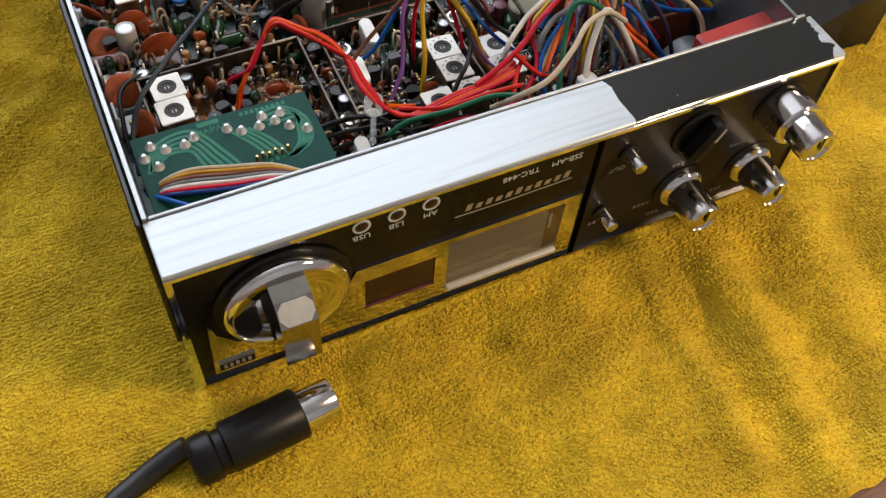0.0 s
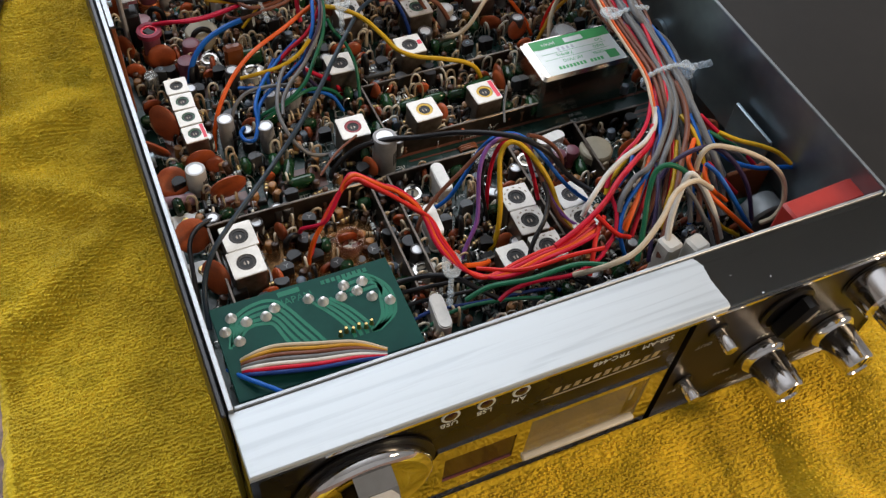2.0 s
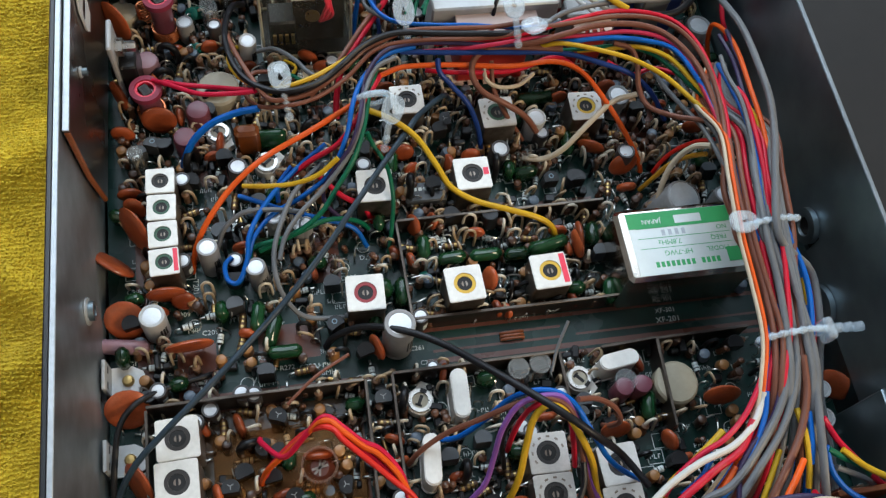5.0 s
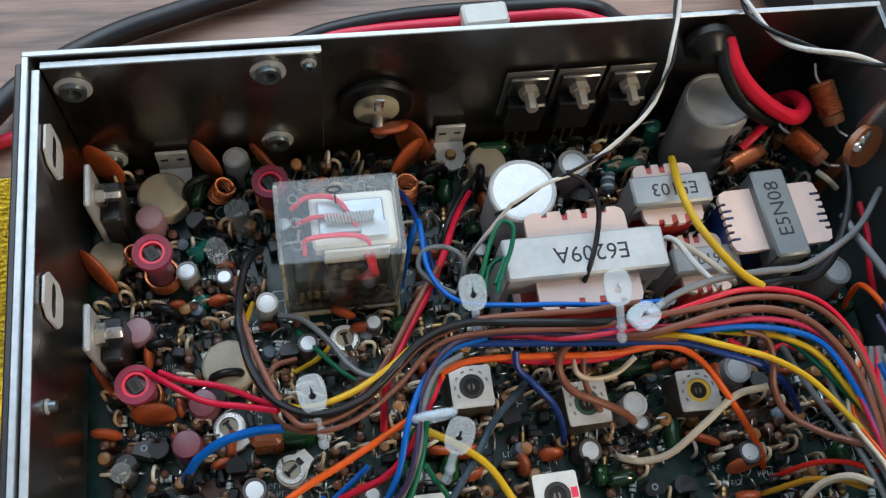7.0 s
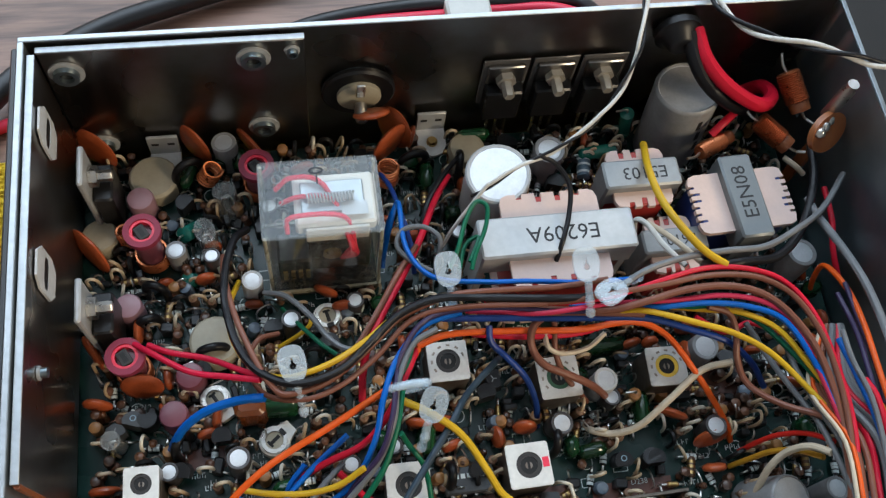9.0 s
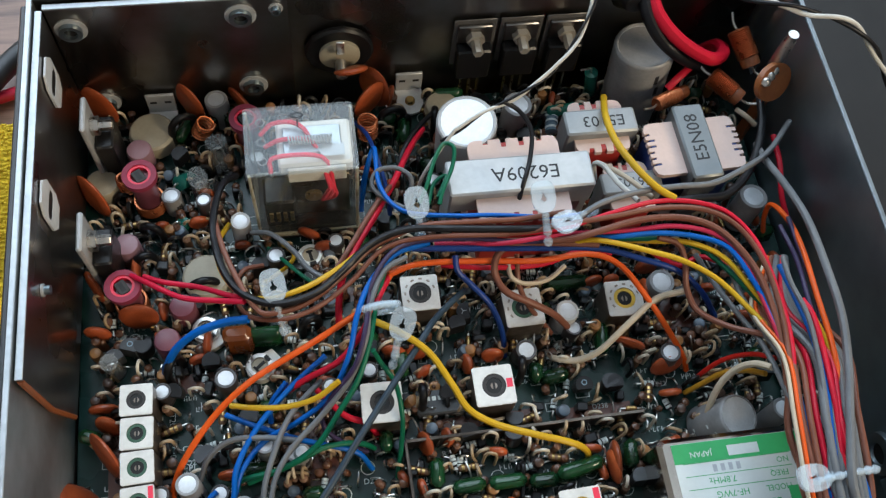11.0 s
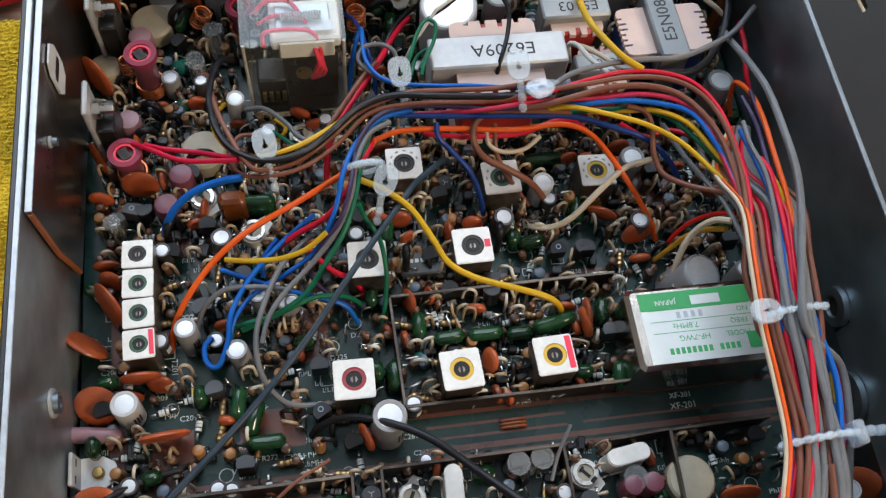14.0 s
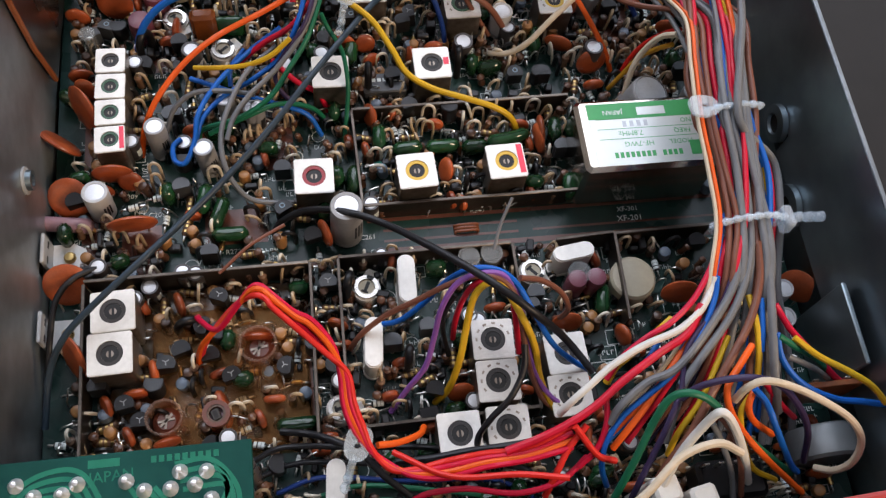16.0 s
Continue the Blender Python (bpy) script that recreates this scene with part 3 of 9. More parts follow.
part("outer_skin", Shape().box(W + 1.2, (D + 17) / 2, Z0, 1.6, D - 17, H - Z0 - 4, 0.4), BLACK_PAINT, chassis, "black enamelled outer skin")

board = thing("circuit_board", "large dark green circuit board with brown copper areas", "circuit board", 0, 0, ZB - 1.6)
part("laminate", Shape().box(97.5, 137, 0, 191.6, 228, 1.6, 0.2), PCB, board)
for px in (12, 100, 186):
    for py in (30, 140, 245):
        part("standoff", Shape().cyl(px, py, Z0 + 1.0 - (ZB - 1.6), 2.5, ZB - 1.6 - Z0 - 1.0, 10), BRASS, board)


PRINT_BLUE = material("bluish_print", (0.20, 0.30, 0.38), 0.5, 0.0, 0.2, 500, 0.0)
PRINT_GREY = material("grey_print", (0.26, 0.27, 0.27), 0.5, 0.0, 0.2, 500, 0.0)


# ---- kinds of components: each returns (part name, mesh, label) rows, standing on z = 0 ----
def disc_cap(d):
    def build():
        c = 1.2 + d / 2
        prof = [(0.05, -1.0), (d * 0.30, -0.97), (d * 0.43, -0.75), (d * 0.49, -0.3), (d * 0.5, 0.1), (d * 0.45, 0.62), (d * 0.3, 0.95), (0.05, 1.0)]
        body = Shape().lathe(prof, 20, at(0, 0, c, 90, 0, 0))
        legs = [Shape().tube([(s * d * 0.22, 0, -0.4), (s * d * 0.22, 0, 1.0), (s * d * 0.25, 0.1, 2.2)], 0.3, 6, 2) for s in (-1, 1)]
        return [("body", body.mesh("body", DISC), "")] + [("lead", s.mesh("lead", TIN), "") for s in legs]
    return build


def hoop_resistor(h, r, tone):
    def build():
        body = Shape().lathe([(0.5, 0.2), (1.05, 0.5), (1.15, 1.2), (0.95, 1.9), (0.95, h - 1.9), (1.15, h - 1.2), (1.05, h - 0.5), (0.4, h)], 10)
        pts = [(0, 0, h - 0.2), (0.1, 0, h + 0.7), (r * 0.6, 0, h + 1.7), (r * 1.4, 0, h + 1.7), (2 * r - 0.1, 0, h + 0.5), (2 * r, 0, h * 0.5), (2 * r, 0, -0.3)]
        return [("body", body.mesh("body", RES_BODY), ""), ("sleeved_lead", Shape().tube(pts, 0.44, 7, 4).mesh("sleeved_lead", tone), "cream sleeved lead bent into a hoop")]
    return build


def transistor(tone, mark=""):
    def build():
        out = [(2.3 * math.cos(a), 2.3 * math.sin(a)) for a in (radians(-30 + 240 * i / 12) for i in range(13))]
        legs = [("lead", Shape().tube([(0, 0, -0.3), (0, 0, 2.6)], 0.5, 6, 1).mesh("lead", TIN), "")]
        body = Shape().prism(out, 2.4, 7.0).prism([(x * 0.94, y * 0.94) for x, y in out], 7.0, 7.2)
        rows = [("body", body.mesh("body", tone), "")]
        if mark == "Y":
            letter = Shape()
            for a in (90, 210, 330):
                letter.box(0.45, 0, 7.2, 0.9, 0.22, 0.03, 0, at(0, 0.5, 0, 0, 0, a + 180))
            rows.append(("printed_letter", letter.mesh("printed_letter", PRINT_GREY), "letter Y in grey print"))
        elif mark == "O":
            rows.append(("printed_letter", Shape().ring_plate(circle(0, 0.6, 0.75, 14), circle(0, 0.6, 0.5, 14), 7.2, 7.23).mesh("printed_letter", PRINT_BLUE), "letter O in bluish print"))
        return rows + legs[:1]
    return build


def film_cap(length, tone):
    def build():
        body = Shape().box(0, 0, 1.0, length, 3.4, 6.2, 1.1)
        return [("body", body.mesh("body", tone, 70), ""), ("lead", Shape().tube([(-length * 0.3, 0, -0.3), (-length * 0.3, 0, 1.3)], 0.3, 5, 1).mesh("lead", TIN), ""),
                ("lead", Shape().tube([(length * 0.3, 0, -0.3), (length * 0.3, 0, 1.3)], 0.3, 5, 1).mesh("lead", TIN), "")]
    return build


def electrolytic(r, h, tone):
    def build():
        f = 0.71 if r < 5 else 0.86
        sleeve = Shape().lathe([(r * 0.92, 0.3), (r, 0.8), (r * 1.0, 1.6), (r * 0.95, 2.0), (r, 2.4), (r, h - 0.5), (r * 0.95, h - 0.05), (r * (f + 0.09), h), (r * (f + 0.01), h - 0.1), (r * (f - 0.01), h - 0.4)], 24)
        top = Shape().lathe([(r * f, h - 0.5), (r * f, h - 0.16), (r * 0.5, h - 0.1), (0.05, h - 0.1)], 24)
        rows = [("sleeve", sleeve.mesh("sleeve", tone), ""), ("top", top.mesh("top", ALU), "bright aluminium end")]
        for k in range(3):
            a = radians(-60 + 14 * k)
            rows.append(("printed_mark", Shape().box(r + 0.02, 0, h * 0.3, 0.08, 0.5, h * 0.35, 0, at(0, 0, 0, 0, 0, math.degrees(a))).mesh("printed_mark", INK if tone != SLEEVE_DARK else SILK), ""))
        return rows
    return build


def rounded_square(half, cut=0.13):
    """Outline of 40 points: even along the sides, with a small round at each corner."""
    out, r = [], half * cut
    for q in range(4):
        side = [(half, half * math.tan(radians(v))) for v in range(-36, 37, 12)]
        turn = [(half - r + r * math.cos(radians(v)), half - r + r * math.sin(radians(v))) for v in (12, 45, 78)]
        c, w = (1, 0, -1, 0)[q], (0, 1, 0, -1)[q]
        out += [(x * c - y * w, x * w + y * c) for x, y in side + turn]
    return out


def if_can(size, h, top_mat, ring_mat, mark):
    def build():
        half = size / 2
        sq = rounded_square(half)
        body = Shape().prism([(x * 0.985, y * 0.985) for x, y in sq], 0, h - 0.5)
        top = Shape()
        rot = [(half * 0.60 * x / math.hypot(x, y), half * 0.60 * y / math.hypot(x, y)) for x, y in sq]
        top.ring_plate(sq, rot, h - 0.5, h - 0.12).ring_plate([(x * 0.96, y * 0.96) for x, y in sq], rot, h - 0.12, h)
        inner = [(x * 0.68, y * 0.68) for x, y in rot]
        ring = Shape().ring_plate([(x * 0.99, y * 0.99) for x, y in rot], inner, h - 0.5, h - 0.22)
        core = Shape().ring_plate([(x * 0.98, y * 0.98) for x, y in inner], [(x * 0.42, y * 0.42) for x, y in inner], h - 0.5, h - 0.42)
        core.box(0, 0, h - 0.49, half * 0.12, half * 0.7, 0.05)
        rows = [("can", body.mesh("can", CAN_SIDE), "dull metal can"), ("top", top.mesh("top", top_mat), ""), ("ring", ring.mesh("ring", ring_mat), ""), ("core", core.mesh("core", CORE), "dark slotted ferrite core")]
        if mark:
            rows.append(("paint_mark", Shape().box(half * 0.78, half * 0.05, h, half * 0.3, half * (1.7 if mark == 2 else 0.45), 0.06).mesh("paint_mark", RED_PAINT), "red paint mark"))
        if top_mat == CAN_GREY:
            for k in range(7):
                a = radians(20 + 32 * k)
                rows.append(("stamped_mark", Shape().box(half * 0.80, 0, h - 0.02, 0.5, 0.9, 0.05, 0, at(0, 0, 0, 0, 0, math.degrees(a))).mesh("stamped_mark", CAN_SIDE), ""))
        return rows
    return build


def trimmer(r):
    def build():
        base = Shape().prism(circle(0, 0, r, 20), 0, 3.2).prism([(-r * 0.7, -r * 0.6), (r * 0.7, -r * 0.6), (r * 0.45, -r * 1.5), (-r * 0.45, -r * 1.5)][::-1], 0.4, 2.6)
        rotor = Shape().ring_plate(circle(0, 0, r * 0.86, 24), circle(0, 0, r * 0.60, 24), 3.2, 4.3)
        plate = Shape().prism(circle(0, 0, r * 0.58, 20), 3.3, 3.8)
        slot = Shape().box(0, 0, 3.8, r * 0.24, r * 0.86, 0.08).box(0, r * 0.34, 3.8, r * 0.5, r * 0.16, 0.08)
        gap = Shape().box(0, -r * 0.73, 3.9, r * 0.5, r * 0.28, 0.46)
        return [("base", base.mesh("base", WHITE_CER), "cream ceramic base"), ("rotor", rotor.mesh("rotor", TIN), "tinned rotor ring"), ("plate", plate.mesh("plate", BEIGE_DISC), ""), ("slot", slot.mesh("slot", CORE), ""), ("gap", gap.mesh("gap", CORE), "")]
    return build


def stadium(lx, ly, n=8):
    r = ly / 2
    e = lx / 2 - r
    return [(e + r * math.cos(a), r * math.sin(a)) for a in (radians(-90 + 180 * i / n) for i in range(n + 1))] + \
           [(-e + r * math.cos(a), r * math.sin(a)) for a in (radians(90 + 180 * i / n) for i in range(n + 1))]


def crystal(length):
    def build():
        o = stadium(length, 4.4)
        body = Shape().prism(stadium(length + 0.8, 5.0), 0.4, 1.1).prism(o, 1.1, 9.4).prism([(x * 0.95, y * 0.9) for x, y in o], 9.4, 9.9)
        return [("can", body.mesh("can", CAN_TOP), "")]
    return build


def coil_former(r, h, red):
    def build():
        body = Shape().lathe([(r * 0.72, 0), (r * 0.72, h - 2.0), (r * 0.5, h - 1.9)], 20)
        ring = Shape()
        o, i2 = circle(0, 0, r, 28), circle(0, 0, r * 0.68, 28)
        ring.ring_plate(o, i2, h - 1.8, h)
        inner = Shape().ring_plate(circle(0, 0, r * 0.675, 28), circle(0, 0, r * 0.52, 28), h - 2.4, h - 0.35)
        core = Shape().box(-r * 0.06, 0, h - 1.8, r * 0.62, r * 0.86, 1.3, 0.2)
        slot = Shape().box(-r * 0.06, 0, h - 0.52, r * 0.26, r * 0.6, 0.06)
        rows = [("former", body.mesh("former", MAROON), ""), ("collar", ring.mesh("collar", red), "slotted collar"), ("inner_ring", inner.mesh("inner_ring", RED_PAINT if red == MAGENTA else WAX), ""), ("core", core.mesh("core", GREY_RING), ""), ("slot", slot.mesh("slot", CORE), "")]
        for k in range(5):
            rows.append(("winding", Shape().tube([(r * 0.86 * math.cos(a), r * 0.86 * math.sin(a), 1.8 + 0.9 * k) for a in (2 * math.pi * i / 18 for i in range(19))], 0.42, 6, 1).mesh("winding", COPPER), "copper winding"))
        return rows
    return build


def dipped_disc(r, h, tone):
    def build():
        body = Shape().lathe([(r * 0.5, 0.3), (r * 0.9, 0.7), (r, 1.4), (r, h - 1.0), (r * 0.9, h - 0.3), (r * 0.55, h), (0.05, h)], 20)
        return [("body", body.mesh("body", tone), "")]
    return build


def air_coil(r, turns, h):
    def build():
        pts = [(r * math.cos(a), r * math.sin(a), 1.5 + h * i / (turns * 10)) for i, a in ((i, 2 * math.pi * i / 10) for i in range(turns * 10 + 1))]
        return [("winding", Shape().tube([(r, 0, -0.3)] + pts + [(r * 0.9, 0.3, -0.3)], 0.36, 6, 2).mesh("winding", COPPER), "")]
    return build


def axial_part(length, r, body_mat, band=None):
    def build():
        m = at(0, 0, r + 0.9, 0, 90, 0)
        body = Shape().lathe([(r * 0.6, -length / 2), (r, -length / 2 + 0.5), (r, length / 2 - 0.5), (r * 0.6, length / 2)], 14, m)
        pts = [(-length / 2 - 1.5, 0, -0.3), (-length / 2 - 1.4, 0, r + 0.6), (-length / 2 - 0.5, 0, r + 0.9), (-length / 2, 0, r + 0.9)]
        rows = [("body", body.mesh("body", body_mat), "")]
        for s in (1, -1):
            rows.append(("lead", Shape().tube([(s * x, y, z) for x, y, z in pts], 0.3, 6, 3).mesh("lead", TIN), ""))
        if band:
            for k in (-0.28, 0.0, 0.22):
                rows.append(("band", Shape().lathe([(r + 0.04, length * k - 0.35), (r + 0.04, length * k + 0.35)], 14, m).mesh("band", band), ""))
        return rows
    return build


def loop_wire(r, h):
    def build():
        pts = [(-r, 0, -0.3), (-r, 0, h * 0.5), (-r * 0.8, 0, h * 0.85), (0, 0, h), (r * 0.8, 0, h * 0.85), (r, 0, h * 0.5), (r, 0, -0.3)]
        return [("sleeve", Shape().tube(pts, 0.6, 7, 3).mesh("sleeve", TRANS), "")]
    return build


LABELS = {
    "disc": ("disc_capacitor", "orange-brown ceramic disc capacitor standing on the board", "capacitor", "ceramic disc capacitors on the board"),
    "hoop": ("resistor", "upright brown resistor with a cream sleeved hoop lead", "resistor", "upright resistors on the board"),
    "elec": ("electrolytic_capacitor", "round upright electrolytic capacitor with bright aluminium top", "capacitor", "electrolytic capacitors on the board"),
    "film": ("film_capacitor", "glossy dark green film capacitor on the board", "capacitor", "green film capacitors on the board"),
    "tran": ("transistor", "small black half-round transistor on the board", "transistor", "transistors on the board"),
    "can": ("tuning_coil_can", "square metal can with a slotted ferrite tuning core", "coil can", "square coil cans on the board"),
    "trim": ("trimmer_capacitor", "round ceramic trimmer capacitor with a slotted tinned rotor", "trimmer", "trimmers on the board"),
    "xtal": ("crystal", "pale oval metal crystal can standing on the board", "crystal", "crystals on the board"),
}
TAKEN = []


def put(kind, key, build, x, y, rz=0, r=3.0, label="", z=ZB, rx=0, ry=0):
    name, lab, cat, grp = LABELS[kind]
    TAKEN.append((x, y, r))
    return place(key, build, name, label or lab, cat, x, y, z, rz, grp, rx, ry)


# ---- components on the board: x, y in millimetres ----
DISC_SPOTS_A = [(6.6, 250, 13, -36), (31.6, 250, 12.1, -49), (47.2, 250, 10.5, -54), (5.6, 221.5, 13, -49), (6.3, 196.3, 9.2, -59), (7.2, 184.1, 6.5, -11), (17.4, 185.5, 9.5, -4), (23.6, 189.2, 5.9, 89), (22.2, 181, 4.7, -70), (8.8, 164.9, 6.5, 0), (9.3, 158.7, 6.8, -26), (9.1, 150.9, 12.9, -54), (6.6, 145.1, 12.1, -42), (17.8, 133.4, 10, 1), (14.9, 129.1, 6, -11), (21.7, 129.7, 6, -3), (6.2, 122.6, 9.3, -9), (23, 118.9, 11.8, 5), (38.5, 145, 6.3, 2), (37.5, 120.4, 4.5, -8)]
DISC_SPOTS_B = [(84.2, 146.3, 6.1, -71), (89.8, 147.6, 5, -80), (83.2, 136.4, 4.5, -78), (86.2, 169.3, 5.5, 0), (97.7, 165.8, 5.3, -81), (105.5, 166.5, 5.9, -6), (102.5, 127.8, 6.9, -84), (104.3, 119.2, 4.6, -80), (107, 118.3, 4.5, -73), (128.7, 135, 4.5, -77), (70.5, 111.8, 7, -69), (56.5, 135.8, 4.5, -79), (78.9, 139, 4.5, -66), (126.4, 119.6, 4.5, -73), (132, 136.9, 8.9, 87), (150.2, 158.1, 8.6, 7), (149.8, 153.4, 5.7, -1), (142.4, 167.6, 7.9, -26), (139.8, 99.4, 5.8, -65), (131, 135.3, 8, -84)]
DISC_SPOTS_C = [(159.5, 85.7, 9.5, -7), (129.1, 80.6, 7.6, -3), (142.3, 77.2, 5.7, -71), (190, 84.2, 9.7, -48), (7.7, 98.6, 12.7, 4), (7.9, 82.4, 10.4, -58), (25.9, 96.5, 4.5, -70), (33.4, 95.6, 6.1, -71), (52.6, 86.6, 7.2, -3), (23.8, 74.8, 6.3, 5), (15.6, 71.4, 5.1, -65), (21.2, 64, 4.7, -63), (44.4, 70.8, 5.5, -65), (51.9, 65.4, 5, -67), (55.8, 70.8, 5.1, -1), (83.2, 67.4, 4.5, 6), (100.3, 65.2, 6.8, 1), (73, 81.7, 4.5, 9), (111.7, 88.2, 5.6, 3), (82.8, 250, 11.8, -53)]
LEANING = {(6.2, 122.6): (11.0, -44), (6.6, 145.1): (12.5, 26), (9.1, 150.9): (13.5, -12), (7.7, 98.6): (11.5, -40), (7.9, 82.4): (12.0, -20)}
rnd = random.Random(11)
for x, y, d, a in DISC_SPOTS_A + DISC_SPOTS_B + DISC_SPOTS_C:
    d, tilt = LEANING.get((x, y), (round(d * 1.05 * 2) / 2, rnd.uniform(-22, 14)))
    put("disc", ("disc", d), disc_cap(d), x, y, a, d * 0.35, rx=tilt, label="wide orange-brown ceramic disc capacitor standing on the board" if d > 9 else "")
CAN_ROUND_A = [(35.2, 216.6, 24, 2.6, 'd'), (44, 209.6, 26, 3.2, 'l'), (26.5, 219.9, 22, 3.2, 'g'), (40.1, 247.4, 25, 4, 'g'), (106.6, 226.0, 40, 8.1, 'l'), (123.2, 237.1, 28, 5.2, 'g'), (182.7, 200.9, 28, 5, 'g'), (38.6, 166.4, 25, 3.4, 'd'), (29.6, 141.4, 27, 3.5, 'g'), (53.3, 197.6, 26, 3, 'd'), (113.3, 167, 23, 3.5, 'd'), (125.6, 175.2, 24, 3.8, 'l'), (150.6, 160.9, 24, 3.4, 'd'), (152.7, 181.3, 24, 4.4, 'g'), (173.9, 142.4, 26, 3.6, 'g'), (47.9, 148.7, 27, 3, 'g'), (54.5, 147.1, 26, 2.9, 'g'), (42.2, 135.2, 26, 3.4, 'g'), (14.5, 124.6, 25, 4.2, 'l')]
CAN_ROUND_B = [(76.3, 113.1, 30, 5.2, 'g'), (185.7, 83.9, 24, 3.2, 'l'), (184, 77, 24, 3.4, 'l'), (55.1, 146.5, 27, 2.5, 'g'), (84.7, 104.2, 20, 2.2, 'd')]
for x, y, top, r, tone in CAN_ROUND_A + CAN_ROUND_B:
    mat = {"d": SLEEVE_DARK, "l": SLEEVE_LIGHT, "g": SLEEVE_GREY}[tone]
    word = {"d": "dark", "l": "pale", "g": "grey printed"}[tone]
    put("elec", ("elec", r, top, tone), electrolytic(r if r > 5.3 else r * 0.8, top - ZB, mat), x, y, 0, r, f"round {word} electrolytic capacitor with bright aluminium top", rx=rnd.uniform(-4, 4), ry=rnd.uniform(-4, 4))
CAN_SQUARE_A = [(20, 92.4, 10.2, 'w', 'grey', 0), (19.5, 82, 10.2, 'w', 'grey', 0), (18.1, 163.5, 7.6, 'w', 'grey', 0), (18.2, 155.4, 7.6, 'w', 'green', 0), (18.3, 147.4, 7.6, 'w', 'green', 0), (18.4, 139.3, 7.6, 'w', 'green', 2), (69.1, 124.6, 10, 'w', 'red', 0), (95.5, 124.1, 10, 'w', 'yellow', 0), (119.2, 125.1, 10, 'w', 'yellow', 2), (103.3, 157.1, 10, 'w', 'grey', 1), (88.4, 183.4, 9.6, 'g', 'grey', 0), (140.9, 176.3, 9.6, 'g', 'yellow', 0), (108.5, 76.9, 10, 'g', 'grey', 0), (125.7, 71.7, 10, 'w', 'grey', 0), (75.6, 156.1, 10, 'w', 'grey', 0), (114.1, 176.6, 10, 'g', 'green', 0)]
CAN_SQUARE_B = [(108.3, 66.7, 10, 'g', 'grey', 0), (125, 61.6, 10, 'g', 'grey', 0), (97.7, 55.2, 10, 'w', 'grey', 0), (109.1, 55.5, 10, 'g', 'grey', 0)]
RINGS = {"grey": GREY_RING, "green": GREEN_RING, "red": RED_RING, "yellow": YELLOW_RING}
for x, y, size, top, ring, mark in CAN_SQUARE_A + CAN_SQUARE_B:
    lab = f"square {'white-topped' if top == 'w' else 'grey stamped'} metal coil can with {ring} ring" + (" and red paint mark" if mark else "")
    put("can", ("can", size, top, ring, mark), if_can(size, 12.6, CAN_TOP if top == "w" else CAN_GREY, RINGS[ring], mark), x, y, rnd.uniform(-2.5, 2.5), size * 0.62, lab)
TRIM_SPOTS_A = [(33.6, 182.9), (46.6, 171.5), (61.6, 200.8), (123, 97), (71.2, 66.0), (80, 96.4)]
for x, y in TRIM_SPOTS_A:
    put("trim", "trim", trimmer(3.6), x, y, rnd.uniform(0, 180), 3.8)
TRANSISTOR_SPOTS_A = [(11.5, 176.7, 'g', 30), (15.2, 178.8, 'g', -20), (35, 173.7, 'b', 0), (32.7, 149.5, 'g', 40), (80.1, 184.2, 'b', 60), (83, 178.3, 'b', 0), (97.4, 176.2, 'b', 10), (100.6, 179.4, 'b', 90), (61, 130.5, 'b', 0), (60.8, 118.9, 'b', 30), (33.2, 150, 'g', 0), (35.2, 127.2, 'g', 10), (31.1, 79.8, 'b', 0), (46.1, 76.4, 'b', 15), (39.2, 89.2, 'b', 70), (43.8, 96.4, 'b', -20), (25.2, 67.1, 'b', 0), (21.6, 71.4, 'b', 10), (59.6, 77, 'b', 80), (94.1, 83.1, 'g', 0)]
TRANSISTOR_SPOTS_B = [(85, 79.9, 'g', 0), (70.5, 98.1, 'g', 0), (106.9, 101.6, 'g', 0), (112, 101.6, 'g', 10), (136.6, 131.2, 'g', 0), (140.6, 130.8, 'g', 0), (122.2, 90, 'g', 0), (143.2, 72, 'b', 0), (61.6, 192.8, 'b', 0), (127.2, 156.9, 'b', 0), (134.4, 155.7, 'b', 20), (135.2, 156, 'b', 0), (28.5, 234, 'b', 45)]
for i, (x, y, tone, a) in enumerate(TRANSISTOR_SPOTS_A + TRANSISTOR_SPOTS_B):
    mark = "Y" if 13 < x < 66 and 57 < y < 101 or i % 7 == 0 else ("O" if i % 4 == 1 else "")
    put("tran", ("tran", tone, mark), transistor(TRANS if tone == "b" else TRANS_GREY, mark), x, y, a, 2.6, rx=rnd.uniform(-6, 6), label="" if tone == "b" else "small dark grey half-round transistor on the board")
FILM_SPOTS_A = [(29, 243.7, 60, 9), (105.3, 252.3, 0, 9), (39.9, 124.2, 80, 8), (43.3, 120, 70, 9), (46.9, 115.1, 0, 9), (44.6, 144.5, 5, 8), (86.6, 139.2, 85, 7), (94.4, 136.6, 5, 8), (104.1, 136.4, 0, 9), (122.5, 135.8, 10, 12), (112.9, 135.3, 0, 7), (78.2, 126.7, 88, 8), (120.5, 160.1, 5, 7), (135.3, 138.1, 80, 7), (137.2, 120.2, 80, 7), (140.5, 120.8, 85, 7), (139, 87.3, 80, 8), (47.9, 178, 0, 10), (134.4, 168.5, 85, 8), (80.2, 167.6, 80, 7), (89.7, 237.2, 85, 7), (100.3, 222.8, 80, 6), (128.5, 184.8, 0, 12), (61, 63.7, 0, 10)]
for x, y, a, length in FILM_SPOTS_A:
    put("film", ("film", length), film_cap(length, GREEN_CAP), min(max(x, 6), 190), min(y, 249), a, length * 0.4, rx=rnd.uniform(-20, 20))
